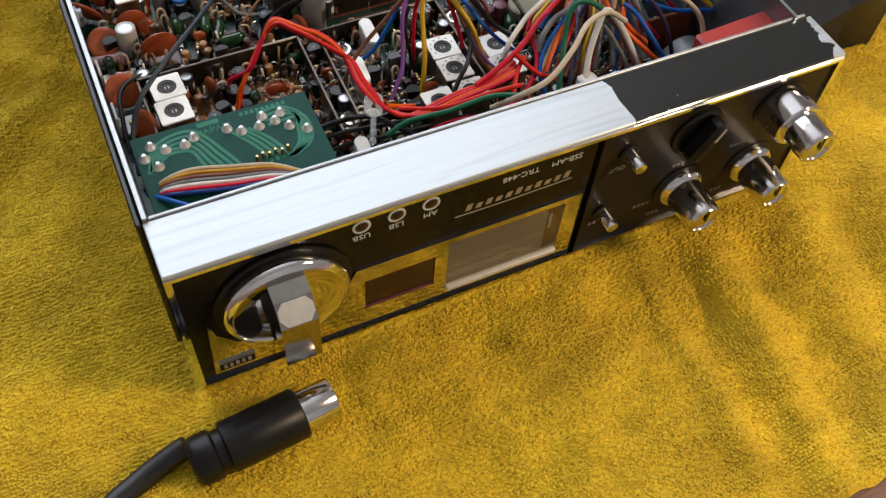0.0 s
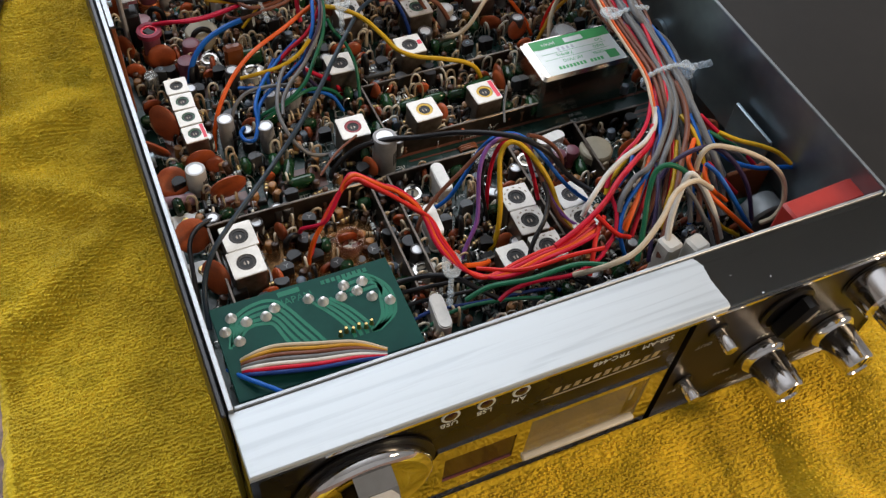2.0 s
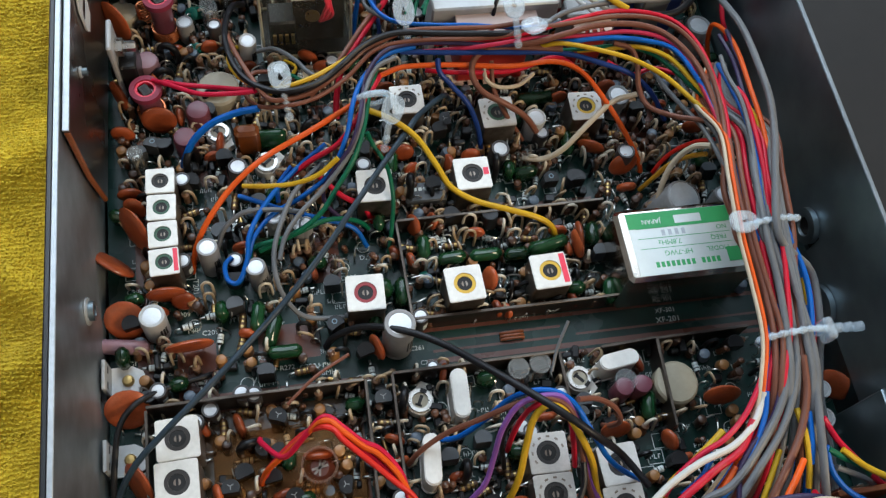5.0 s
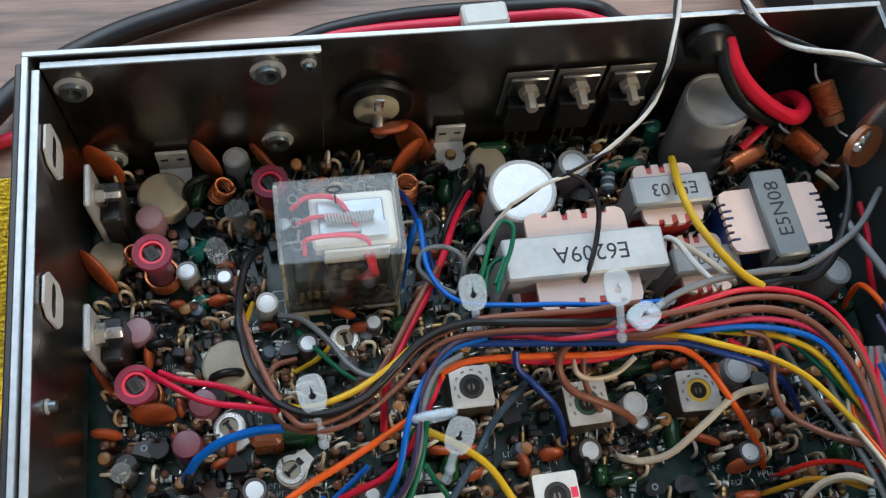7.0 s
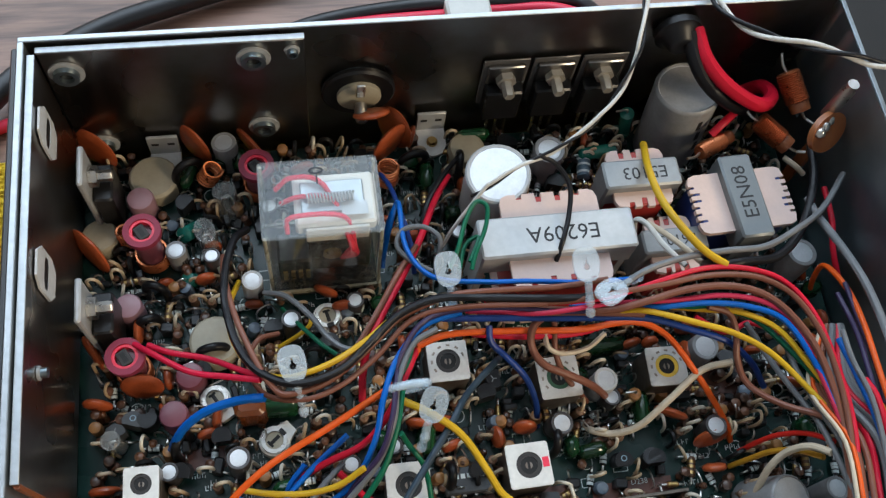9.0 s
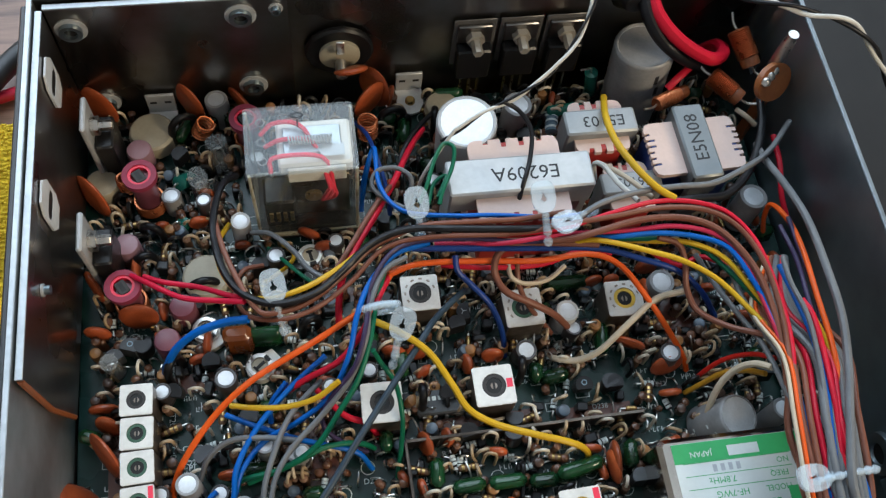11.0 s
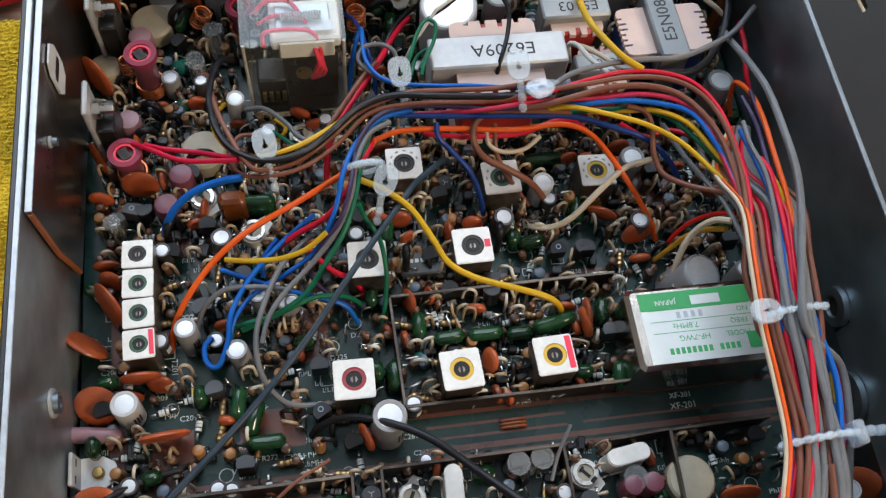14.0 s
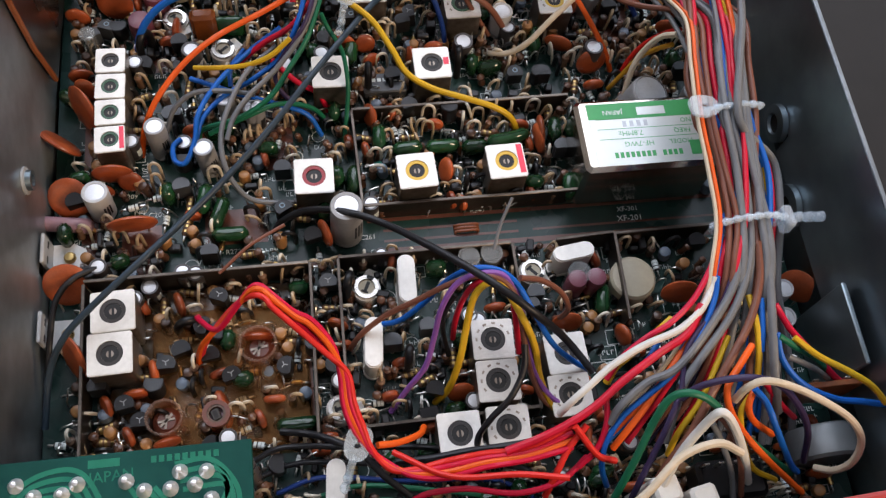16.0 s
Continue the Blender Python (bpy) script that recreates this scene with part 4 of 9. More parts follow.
CRYSTAL_SPOTS_A = [(89.9, 95.5, 88, 13), (80.2, 79.8, 85, 13), (133.1, 99, 8, 11), (68.6, 46.6, 85, 13)]
for x, y, a, length in CRYSTAL_SPOTS_A:
    put("xtal", ("xtal", length), crystal(length), x, y, a, 5, z=ZB + 0.2)
BEIGE_SPOTS_A = [(21.1, 241.9, 6.2), (3.2, 226.6, 4.5), (34.6, 196.5, 6.2), (102.9, 243.5, 5), (148.2, 91.8, 6)]
for x, y, r in BEIGE_SPOTS_A:
    TAKEN.append((max(x, 8), y, r))
    place(("beige", r), dipped_disc(r, 7, BEIGE_DISC), "trimmer_disc", "flat round beige ceramic part with a pale top", "capacitor", max(x, 8), y, ZB, 0, "beige round parts on the board")
MAROON_SPOTS_A = [(28.7, 187.7, 3.3), (24.8, 179, 3.3), (18.2, 234.6, 3.4), (15, 206.3, 3.3), (133.0, 91.8, 2.6), (138.0, 91.9, 2.6)]
for x, y, r in MAROON_SPOTS_A:
    TAKEN.append((x, y, r))
    place(("maroon", r, int(y) % 2), dipped_disc(r, 9.5, MAROON if int(y) % 2 else PINKISH), "choke", "small round dull maroon choke on the board", "coil", x, y, ZB, 0, "maroon chokes on the board")


# ---- larger assemblies in the chassis ----
def plate_xz(outline, y0, y1):
    """A flat outline in x, z with its thickness along y (front side y0)."""
    return Shape().prism(outline, -y1, -y0, at(0, 0, 0, 90, 0, 0))


def ring_xz(outer, inner, y0, y1):
    return Shape().ring_plate(outer, inner, -y1, -y0, at(0, 0, 0, 90, 0, 0))


def rect(x0, z0, x1, z1):
    return [(x0, z0), (x1, z0), (x1, z1), (x0, z1)]


def worn_strip_material():
    """Chrome foil: brushed and worn matt over two thirds of the strip, still mirror smooth past a ragged edge."""
    m = bpy.data.materials.new("worn_chrome_strip")
    m.use_nodes = True
    n, l = m.node_tree.nodes, m.node_tree.links
    b = n["Principled BSDF"]
    tc = n.new("ShaderNodeTexCoord")
    sep = n.new("ShaderNodeSeparateXYZ")
    l.new(tc.outputs["Object"], sep.inputs[0])
    edge, flake, streak = n.new("ShaderNodeTexNoise"), n.new("ShaderNodeTexNoise"), n.new("ShaderNodeTexNoise")
    edge.inputs["Scale"].default_value, edge.inputs["Detail"].default_value = 90, 5
    flake.inputs["Scale"].default_value, flake.inputs["Detail"].default_value = 260, 4
    l.new(tc.outputs["Object"], edge.inputs["Vector"])
    l.new(tc.outputs["Object"], flake.inputs["Vector"])
    mp = n.new("ShaderNodeMapping")
    mp.inputs["Scale"].default_value = (14, 330, 60)
    mp.inputs["Rotation"].default_value = (0, 0, radians(1.2))
    l.new(tc.outputs["Object"], mp.inputs["Vector"])
    streak.inputs["Scale"].default_value, streak.inputs["Detail"].default_value, streak.inputs["Distortion"].default_value = 1.0, 4, 1.1
    l.new(mp.outputs["Vector"], streak.inputs["Vector"])

    def calc(op, a, bb, c=None):
        node = n.new("ShaderNodeMath")
        node.operation = op
        for i, v in enumerate((a, bb, c)):
            if v is None:
                continue
            if isinstance(v, (int, float)):
                node.inputs[i].default_value = v
            else:
                l.new(v, node.inputs[i])
        return node.outputs[0]

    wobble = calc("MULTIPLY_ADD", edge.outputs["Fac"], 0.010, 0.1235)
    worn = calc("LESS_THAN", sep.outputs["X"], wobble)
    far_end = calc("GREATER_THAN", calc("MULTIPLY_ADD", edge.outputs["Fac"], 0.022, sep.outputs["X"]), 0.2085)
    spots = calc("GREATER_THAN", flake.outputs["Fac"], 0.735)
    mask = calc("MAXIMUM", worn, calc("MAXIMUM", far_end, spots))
    rough = calc("MULTIPLY_ADD", streak.outputs["Fac"], 0.35, 0.22)
    mixr = n.new("ShaderNodeMix")
    l.new(mask, mixr.inputs["Factor"])
    mixr.inputs["A"].default_value = 0.07
    l.new(rough, mixr.inputs["B"])
    l.new(mixr.outputs["Result"], b.inputs["Roughness"])
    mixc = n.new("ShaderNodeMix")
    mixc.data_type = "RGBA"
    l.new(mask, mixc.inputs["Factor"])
    # The dark room mirrored in the unworn end is put into its colour.
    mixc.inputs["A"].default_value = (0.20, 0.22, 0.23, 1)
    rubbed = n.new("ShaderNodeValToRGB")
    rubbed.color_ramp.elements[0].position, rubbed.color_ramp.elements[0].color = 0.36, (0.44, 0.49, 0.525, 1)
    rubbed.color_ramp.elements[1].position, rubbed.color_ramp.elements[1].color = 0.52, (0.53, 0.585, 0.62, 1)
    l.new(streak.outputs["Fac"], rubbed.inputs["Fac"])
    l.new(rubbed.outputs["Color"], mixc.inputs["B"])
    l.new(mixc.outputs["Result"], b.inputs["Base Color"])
    mixm = n.new("ShaderNodeMix")
    l.new(mask, mixm.inputs["Factor"])
    mixm.inputs["A"].default_value, mixm.inputs["B"].default_value = 1.0, 0.38
    l.new(mixm.outputs["Result"], b.inputs["Metallic"])
    bp = n.new("ShaderNodeBump")
    bp.inputs["Strength"].default_value, bp.inputs["Distance"].default_value = 0.3, 0.0001
    l.new(streak.outputs["Fac"], bp.inputs["Height"])
    l.new(bp.outputs["Normal"], b.inputs["Normal"])
    return m


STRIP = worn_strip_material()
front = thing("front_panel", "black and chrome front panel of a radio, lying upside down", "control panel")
part("top_strip", Shape().box(100, 8.6, 58.6, 200.4, 17.2, 1.4, 0.3), STRIP, front, "worn chrome strip, brushed white, with a dark reflection painted on its mirror end")
part("bezel", ring_xz(rect(-0.2, 2.6, 200.2, 58.6), rect(1.6, 4.0, 198.4, 57.4), -0.4, 3.0), CHROME, front, "thin chrome rim")
part("backing", Shape().box(100, 7.5, 3.2, 198, 9.0, 55.2), PANEL_BLACK, front)
part("face", plate_xz(rect(1.7, 4.1, 118.3, 57.3), 0.8, 3.0), PANEL_BLACK, front)
part("control_face", plate_xz(rect(120.2, 4.1, 198.3, 57.3), 0.5, 3.0), material("glossy_dark_plate", (0.020, 0.016, 0.014), 0.34, 0.0, 0.3, 40, 0.02, spec=0.16), front, "glossy dark brown-black control plate")
part("side_lip", Shape().box(0.4, 9.5, 2.6, 1.2, 15.0, 56.0, 0.2), PANEL_BLACK, front)
part("side_lip", Shape().box(199.6, 9.5, 2.6, 1.2, 15.0, 56.0, 0.2), CHROME, front)
part("inner_lip", Shape().box(100, 17.9, 50.0, 197, 1.0, 10.4, 0.2), EDGE, front, "bare steel lip behind the strip")
# Chrome face plate with the knob bay and two windows.
plate = [(5.0, 7.4), (47.3, 6.4), (117.2, 6.4), (116.2, 34.4), (47.4, 34.4), (45.4, 30.0), (43.6, 24.0), (39.0, 19.2), (33.0, 16.6), (26.0, 15.9), (19.0, 17.2), (12.5, 21.0), (8.0, 27.0), (6.4, 34.7)]
part("lower_plate", plate_xz([p for p in plate if p[0] < 48] + [], 0.2, 0.8), CHROME, front, "mirror chrome plate")
part("window_plate", ring_xz(rect(47.4, 6.4, 74.2, 34.4), rect(49.7, 14.0, 71.0, 28.0), 0.2, 0.8), CHROME, front, "mirror chrome plate round the channel window")
part("window_plate", ring_xz(rect(74.2, 6.4, 117.2, 34.4), rect(75.0, 9.0, 112.0, 32.2), 0.2, 0.8), CHROME, front, "mirror chrome plate round the meter")
part("channel_window", plate_xz(rect(49.7, 14.0, 71.0, 28.0), 0.6, 0.79).mesh("channel_window", WINDOW_TINT), None, front, "dark red tinted channel window")
part("window_ledge", Shape().box(60.3, 0.9, 13.9, 21.0, 1.4, 0.9), MAROON, front)
part("meter", plate_xz(rect(75.0, 9.0, 112.0, 32.2), 0.6, 0.79), METER_FACE, front, "pale meter behind clear plastic")
part("meter_scale", plate_xz(rect(75.6, 18.0, 106.0, 21.5), 0.5, 0.62), material("meter_scale_band", (0.22, 0.195, 0.21), 0.3, 0.0, 0.3, 40, 0.0), front)
part("meter_scale", plate_xz(rect(75.6, 13.5, 104.0, 16.6), 0.5, 0.62), material("meter_pale_band", (0.26, 0.245, 0.26), 0.3, 0.0, 0.3, 40, 0.0), front)
part("meter_shade", plate_xz(rect(107.0, 12.0, 111.4, 31.6), 0.5, 0.62), WINDOW_TINT, front)
part("meter_needle", plate_xz(rect(107.6, 22.0, 108.4, 29.0), 0.3, 0.45), LAMIN, front)
part("meter_ledge", Shape().box(93.5, 0.2, 8.8, 37.0, 2.4, 1.8, 0.4), WHITE_CER, front, "pale meter ledge")
part("meter_glass", plate_xz(rect(75.0, 10.6, 112.0, 32.2), 0.05, 0.2), CLEAR, front, "clear plastic meter front")
part("label_plate", plate_xz(rect(6.5, 8.4, 16.5, 12.6), 0.0, 0.6), PANEL_BLACK, front)
for k in range(5):
    part("label_mark", plate_xz(rect(7.6 + 1.7 * k, 9.2, 8.6 + 1.7 * k, 11.2), -0.1, 0.2), SILK, front)
part("label_edge", plate_xz(rect(6.4, 12.2, 16.6, 13.2), -0.3, 0.5), EDGE, front)
for x, word in ((49.4, "USB"), (59.0, "LSB"), (68.6, "AM")):
    ring = part("indicator", ring_xz(circle(x, 53.4, 2.5, 24), circle(x, 53.4, 1.9, 24), 0.45, 1.2), SILK, front, "white ringed indicator lamp")
    part("lens", Shape().lathe([(1.85, 0), (1.7, 0.5), (1.0, 0.9), (0.05, 1.0)], 16, at(x, 0.9, 53.4, 90, 0, 0)), WINDOW_TINT, ring, "dark red lens")
    writing("lettering", word, 2.9, SILK, at(x, 0.75, 48.9, 90, 180, 0), front, 0.04)
writing("lettering", "SSB-AM", 3.0, SILK, at(109.0, 0.75, 52.6, 90, 180, 0), front, 0.04)
writing("lettering", "TRC-448", 3.0, SILK, at(95.0, 0.75, 52.6, 90, 180, 0), front, 0.04)
# The maker's script is kept as plain slanted bars.
GILT = material("dull_gilt_print", (0.42, 0.36, 0.24), 0.45, 0.3, 0.2, 300, 0.0)
for i in range(11):
    x, hh = 79.0 + 3.0 * i, (2.6, 1.9, 2.4, 1.8, 2.2)[i % 5]
    part("script_mark", plate_xz([(x, 44.4), (x + 1.7, 44.4), (x + 2.3, 44.4 + hh), (x + 0.6, 44.4 + hh)], 0.72, 0.8), GILT, front)
part("script_mark", Shape().tube([(76, 0.75, 43.2), (92, 0.75, 43.0), (112, 0.75, 43.4)], 0.2, 6, 4), GILT, front)
writing("lettering", "OUT", 2.6, PRINT_GREY, at(127.4, 0.42, 40.4, 90, 180, 0), front, 0.04)
for x, z, w in ((139, 15.5, 7), (123, 15, 4), (149, 31, 6), (170, 31, 7), (170, 9, 6), (146, 8.5, 6)):
    for k in range(int(w / 1.6)):
        part("label_mark", plate_xz(rect(x + 1.6 * k, z, x + 1.6 * k + 1.0, z + 1.2), 0.42, 0.6), PRINT_GREY, front)


def turned_y(profile, seg=24):
    """A knob profile of (radius, distance in front of the panel) about an axis that points to the front."""
    return Shape().lathe(profile, seg, at(0, 0, 0, 90, 0, 0))


def knob(x, z, r, length, label):
    k = thing("control_knob", label, "knob", x, 0.4, z, 0, "chrome control knobs of the panel")
    part("shadow_ring", turned_y([(r * 1.42, 0), (r * 1.42, 0.3), (r * 1.3, 0.4)]), PLASTIC_BLACK, k, "black ring")
    part("skirt", turned_y([(r * 1.2, 0.2), (r * 1.24, 1.0), (r * 1.22, 2.4), (r * 1.06, 3.4), (r * 0.98, 3.6)], 36), CHROME, k, "polished chrome skirt")
    body = Shape()
    n = 32
    prof = [(0.95, 2.4), (1.0, 3.4), (0.95, length - 1.4), (0.93, length - 0.5), (0.86, length), (0.72, length), (0.68, length - 0.5), (0.02, length - 0.3)]
    vs, fs = [], []
    for q, h in prof:
        for i in range(n):
            g = 1.0 - (0.035 if i % 2 and 0.9 < q < 0.99 else 0.0)
            a = 2 * math.pi * i / n
            vs.append((r * q * g * math.cos(a), r * q * g * math.sin(a), h))
    for j in range(len(prof) - 1):
        fs += [(n * j + i, n * j + (i + 1) % n, n * (j + 1) + (i + 1) % n, n * (j + 1) + i) for i in range(n)]
    body.add(vs, fs + [tuple(range(n - 1, -1, -1)), tuple(range(n * (len(prof) - 1), n * len(prof)))], at(0, 0, 0, 90, 0, 0))
    part("grip", body, CHROME_KNOB, k, "fluted chrome grip", 50)
    part("pointer", Shape().box(0, 0, 0, 0.8, r * 0.8, 0.25, 0, at(0, -length + 0.1, r * 0.4, 90, 0, 0)), PLASTIC_BLACK, k)
    return k


knob(154.0, 20.8, 6.0, 15.5, "fluted chrome control knob on the panel")
knob(180.6, 20.2, 6.0, 15.5, "fluted chrome control knob on the panel")
big = knob(182.0, 46.0, 6.0, 19.5, "stepped double chrome control knob near the panel's end")
part("outer_ring", turned_y([(7.5, 0.4), (7.8, 0.9), (7.5, 9.4), (7.0, 10.0), (6.0, 10.2)], 40), CHROME_KNOB, big, "wider chrome lower ring", 25)
for x, z in ((129.6, 46.8), (126.5, 20.8)):
    b = thing("push_button", "small round satin chrome push button on the panel", "button", x, 0.4, z, 0, "push buttons of the panel")
    part("collar", turned_y([(3.1, 0), (3.1, 0.6), (2.5, 0.8)]), PLASTIC_BLACK, b)
    part("cap", turned_y([(2.0, 0.2), (2.05, 6.2), (1.8, 6.9), (0.05, 7.1)], 20), CHROME_KNOB, b)
sock = thing("mode_switch", "black round rotary switch with a short lever grip", "switch", 153.0, 0.4, 46.0)
part("dial", turned_y([(8.6, 0), (8.6, 0.8), (7.6, 1.4), (6.8, 1.0), (0.05, 0.9)], 32), PLASTIC_BLACK, sock)
part("lever", Shape().box(0, 0, 0, 4.4, 15.0, 6.0, 1.2, at(0, -0.8, 0, 90, 0, 0) @ at(0, 0, 0, 0, 0, -28)), PLASTIC_BLACK, sock)
part("pointer", Shape().box(0, 4.5, 6.0, 1.0, 5.0, 0.2, 0, at(0, -0.8, 0, 90, 0, 0) @ at(0, 0, 0, 0, 0, -28)), LAMIN, sock)

chan = thing("channel_knob", "large chrome channel knob with a thick bar grip", "knob", 27.4, 0.4, 36.0)
part("shadow_ring", turned_y([(18.8, -0.1), (18.8, 0.5), (17.4, 0.6)], 48), PLASTIC_BLACK, chan)
part("dish", turned_y([(16.2, 0.3), (17.0, 1.2), (17.1, 3.0), (16.5, 4.0), (15.2, 4.6), (14.6, 4.3), (10.0, 4.0), (0.05, 3.9)], 48), CHROME, chan, "polished chrome dish")
# Side outline of the bar (forward, up), given its width along x.
side = [(3.6, -15.0), (11.6, -15.0), (13.2, -13.6), (13.4, 5.0), (9.0, 11.0), (3.6, 12.6)]
grip = Shape().prism(side, -4.9, 4.9, Matrix(((0, 0, 1, 0), (-1, 0, 0, 0), (0, 1, 0, 0), (0, 0, 0, 1))))
# Chrome darkened in colour for the dim surroundings it mirrors.
part("bar_grip", grip, material("reflection_dark_chrome", (0.40, 0.38, 0.34), 0.10, 1.0, 0.2, 90, 0.03, rvary=0.04), chan, "thick chrome bar", 20)
# Pale plate on the slope stands for the bright reflection in its chrome.
slope = Matrix(((1, 0, 0, 0), (0, 0.591, -0.806, -11.2), (0, 0.806, 0.591, 8.0), (0, 0, 0, 1)))
facet = Shape().prism([(-4.6, -1.2), (-3.0, -3.4), (3.0, -3.4), (4.6, -1.2), (4.6, 1.4), (3.0, 3.4), (-3.0, 3.4), (-4.6, 1.4)], -0.3, 0.25, slope)
part("grip_facet", facet, WASHER_PALE, chan, "cut-cornered upper chrome facet with its white reflection painted on", 20)

# ---- brackets on the walls ----
bracket = thing("heat_bracket", "inner steel bracket plate along the corner of the chassis", "bracket")
leg = Shape().prism([(159.5, 59.6), (159.8, 38.0), (163.0, 20.0), (252.4, 15.0), (252.4, 59.6)][::-1], 1.7, 3.1, at(0, 0, 0, 90, 0, 90))
part("side_leg", leg, STEEL_DARK, bracket)
part("back_leg", Shape().box(32.5, 253.6, 15.0, 58.4, 1.4, 44.6, 0.2), STEEL_DARK, bracket)
part("leg_rim", Shape().box(2.4, 206.0, 59.6, 1.6, 93.0, 0.5, 0.1), EDGE, bracket, "bright cut edge")
part("leg_rim", Shape().box(32.5, 253.6, 59.6, 58.6, 1.6, 0.5, 0.1), EDGE, bracket, "bright cut edge")
part("lower_edge", Shape().tube([(2.5, 159.6, 59.0), (2.5, 159.8, 38.0), (2.5, 163.0, 20.0)], 0.75, 6, 1), BAKELITE, bracket, "rusty brown cut edge")
for y in (236.6, 203.4):
    slot = thing("slotted_washer", "pale eight-sided plate with a dark slot on the bracket", "washer", 3.4, y + 1.6, 49.0 if y < 220 else 50.5, 90, "slotted plates on the bracket", rx=90)
    hexo = [(2.8, -6.6), (4.8, -3.6), (4.8, 3.6), (2.8, 6.6), (-2.8, 6.6), (-4.8, 3.6), (-4.8, -3.6), (-2.8, -6.6)]
    part("plate", Shape().ring_plate(hexo, [(x * 0.76, yy * 0.24) for x, yy in hexo], 0, 0.5), WASHER_PALE, slot)
    # A dark block fills the slot in place of its inner shade.
    part("slot", Shape().box(0, 0, -0.3, 7.2, 3.0, 0.72), CORE, slot, "dark block painting the shade inside the slot")
    tr = thing("power_transistor", "black power transistor bolted to a steel tab", "transistor", 10.5, y - 2, ZB, 0, "power transistors by the bracket")
    part("body", Shape().box(1.0, 0, 4.0, 4.6, 10.0, 15.0, 0.5), TRANS, tr)
    part("tab", Shape().box(-2.2, 0, 4.0, 1.4, 10.4, 24.0, 0.4), LAMIN, tr)
    part("bolt", Shape().lathe([(2.6, 0), (2.6, 2.0), (1.4, 2.0), (1.4, 5.0), (1.2, 5.3)], 6, at(-1.4, 0, 22.0, 0, 90, 0)), TIN, tr)
    part("lead", Shape().tube([(1, -2.5, -0.3), (1, -2.5, 4.2)], 0.5, 6, 1), TIN, tr)
    part("lead", Shape().tube([(1, 2.5, -0.3), (1, 2.5, 4.2)], 0.5, 6, 1), TIN, tr)
    TAKEN.append((10.5, y - 2, 6))


def screw(x, y, z, r, label="round pressed steel nut with dark bore on the wall", rx=90, rz=0):
    s = thing("press_nut", label, "nut", x, y, z, rz, "pressed nuts on the walls", rx=rx)
    part("washer", Shape().lathe([(r, 0), (r, 0.5), (r * 0.9, 0.6)], 20), LAMIN, s)
    part("collar", Shape().ring_plate(circle(0, 0, r * 0.72, 20), circle(0, 0, r * 0.44, 20), 0.5, 1.9), STEEL, s)
    # The bore's shade is a dark disc set inside the collar.
    part("bore", Shape().lathe([(r * 0.44, 0.4), (r * 0.44, 0.75), (0.05, 0.75)], 16), CORE, s, "dark disc painting the shade inside the bore")


for x, z in ((8.0, 52.3), (49.8, 54.0), (9.0, 20.5), (50.0, 24.0)):
    screw(x, 252.8, z, 4.0)
screw(58.8, 252.8, 56.0, 1.8)
screw(1.3, 124.0, 35.0, 3.4, "bright pressed steel nut on the side wall", rz=90)
screw(3.2, 183.0, 50.5, 1.5, "small steel screw end on the side wall", rz=90)


def lug(x, y, rz, label="pale folded steel lug screwed to the board"):
    """A folded tab: a foot on the board and an upright against the wall."""
    g = thing("mounting_lug", label, "bracket", x, y, ZB, rz, "folded lugs along the walls")
    foot = [(-3.9, 5.0), (-3.9, -1.0), (-2.4, -3.6), (0, -4.4), (2.4, -3.6), (3.9, -1.0), (3.9, 5.0)]
    part("foot", Shape().prism(foot, 1.2, 2.1), WASHER_PALE, g)
    part("upright", Shape().box(0, 4.6, 1.2, 7.8, 0.9, 8.6, 0.2), LAMIN, g)
    for s in (-1, 1):
        part("slot", Shape().box(s * 2.0, 4.12, 6.2, 1.8, 0.1, 0.9), CORE, g)
    part("screw", Shape().lathe([(1.5, 0), (1.5, 2.9), (1.1, 3.4), (0.05, 3.5)], 12), BRASS, g)
    TAKEN.append((x, y, 5))


lug(23.8, 247.0, 0)
lug(94.4, 248.5, 0)
lug(7.0, 111.6, 90, "bright curled steel lug with a screw by the wall")
lug(7.2, 91.2, 90, "bright curled steel lug with a screw by the wall")

for x in (112.0, 125.0, 138.0):
    tr = thing("regulator", "black transistor with mica tab bolted to the wall", "transistor", x, 251.6, 24.0, 0, "bolted transistors along the wall")
    part("mica", Shape().box(0, 2.4, 2, 12.0, 0.5, 19.0, 0.2), material("mica_grey", (0.10, 0.095, 0.09), 0.35, 0.1), tr)
    part("tab", Shape().box(0, 1.5, 12.5, 9.6, 1.2, 7.0, 0.3), STEEL_DARK, tr)
    part("body", Shape().box(0, -0.2, 0, 9.8, 4.0, 12.4, 0.5), TRANS, tr)
    part("bolt", Shape().lathe([(2.6, 0), (2.6, 1.8), (1.5, 1.8), (1.5, 5.6), (1.3, 6.0)], 6, at(0, 0.9, 15.2, 90, 0, 0)), material("dull_pale_bolt", (0.42, 0.39, 0.33), 0.4, 0.5), tr, "pale bolt and nut")
    for s in (-2.5, 0, 2.5):
        part("lead", Shape().tube([(s, 0, 0.4), (s, -0.4, -5.0), (s, -1.0, -10.2)], 0.4, 6, 2), TIN, tr)

ant = thing("antenna_socket", "dark round antenna socket through the rear wall", "socket", 74.5, 254.3, 36.0)
part("flange", Shape().lathe([(9.4, 0.2), (9.4, 1.2), (8.8, 1.8), (7.0, 1.8)], 32, at(0, 0, 0, 90, 0, 0)), PLASTIC_BLACK, ant)
part("insulator", Shape().lathe([(5.6, 1.5), (5.6, 2.8), (5.0, 3.2), (2.0, 3.3)], 24, at(0, 0, 0, 90, 0, 0)), BEIGE_DISC, ant, "beige insulator")
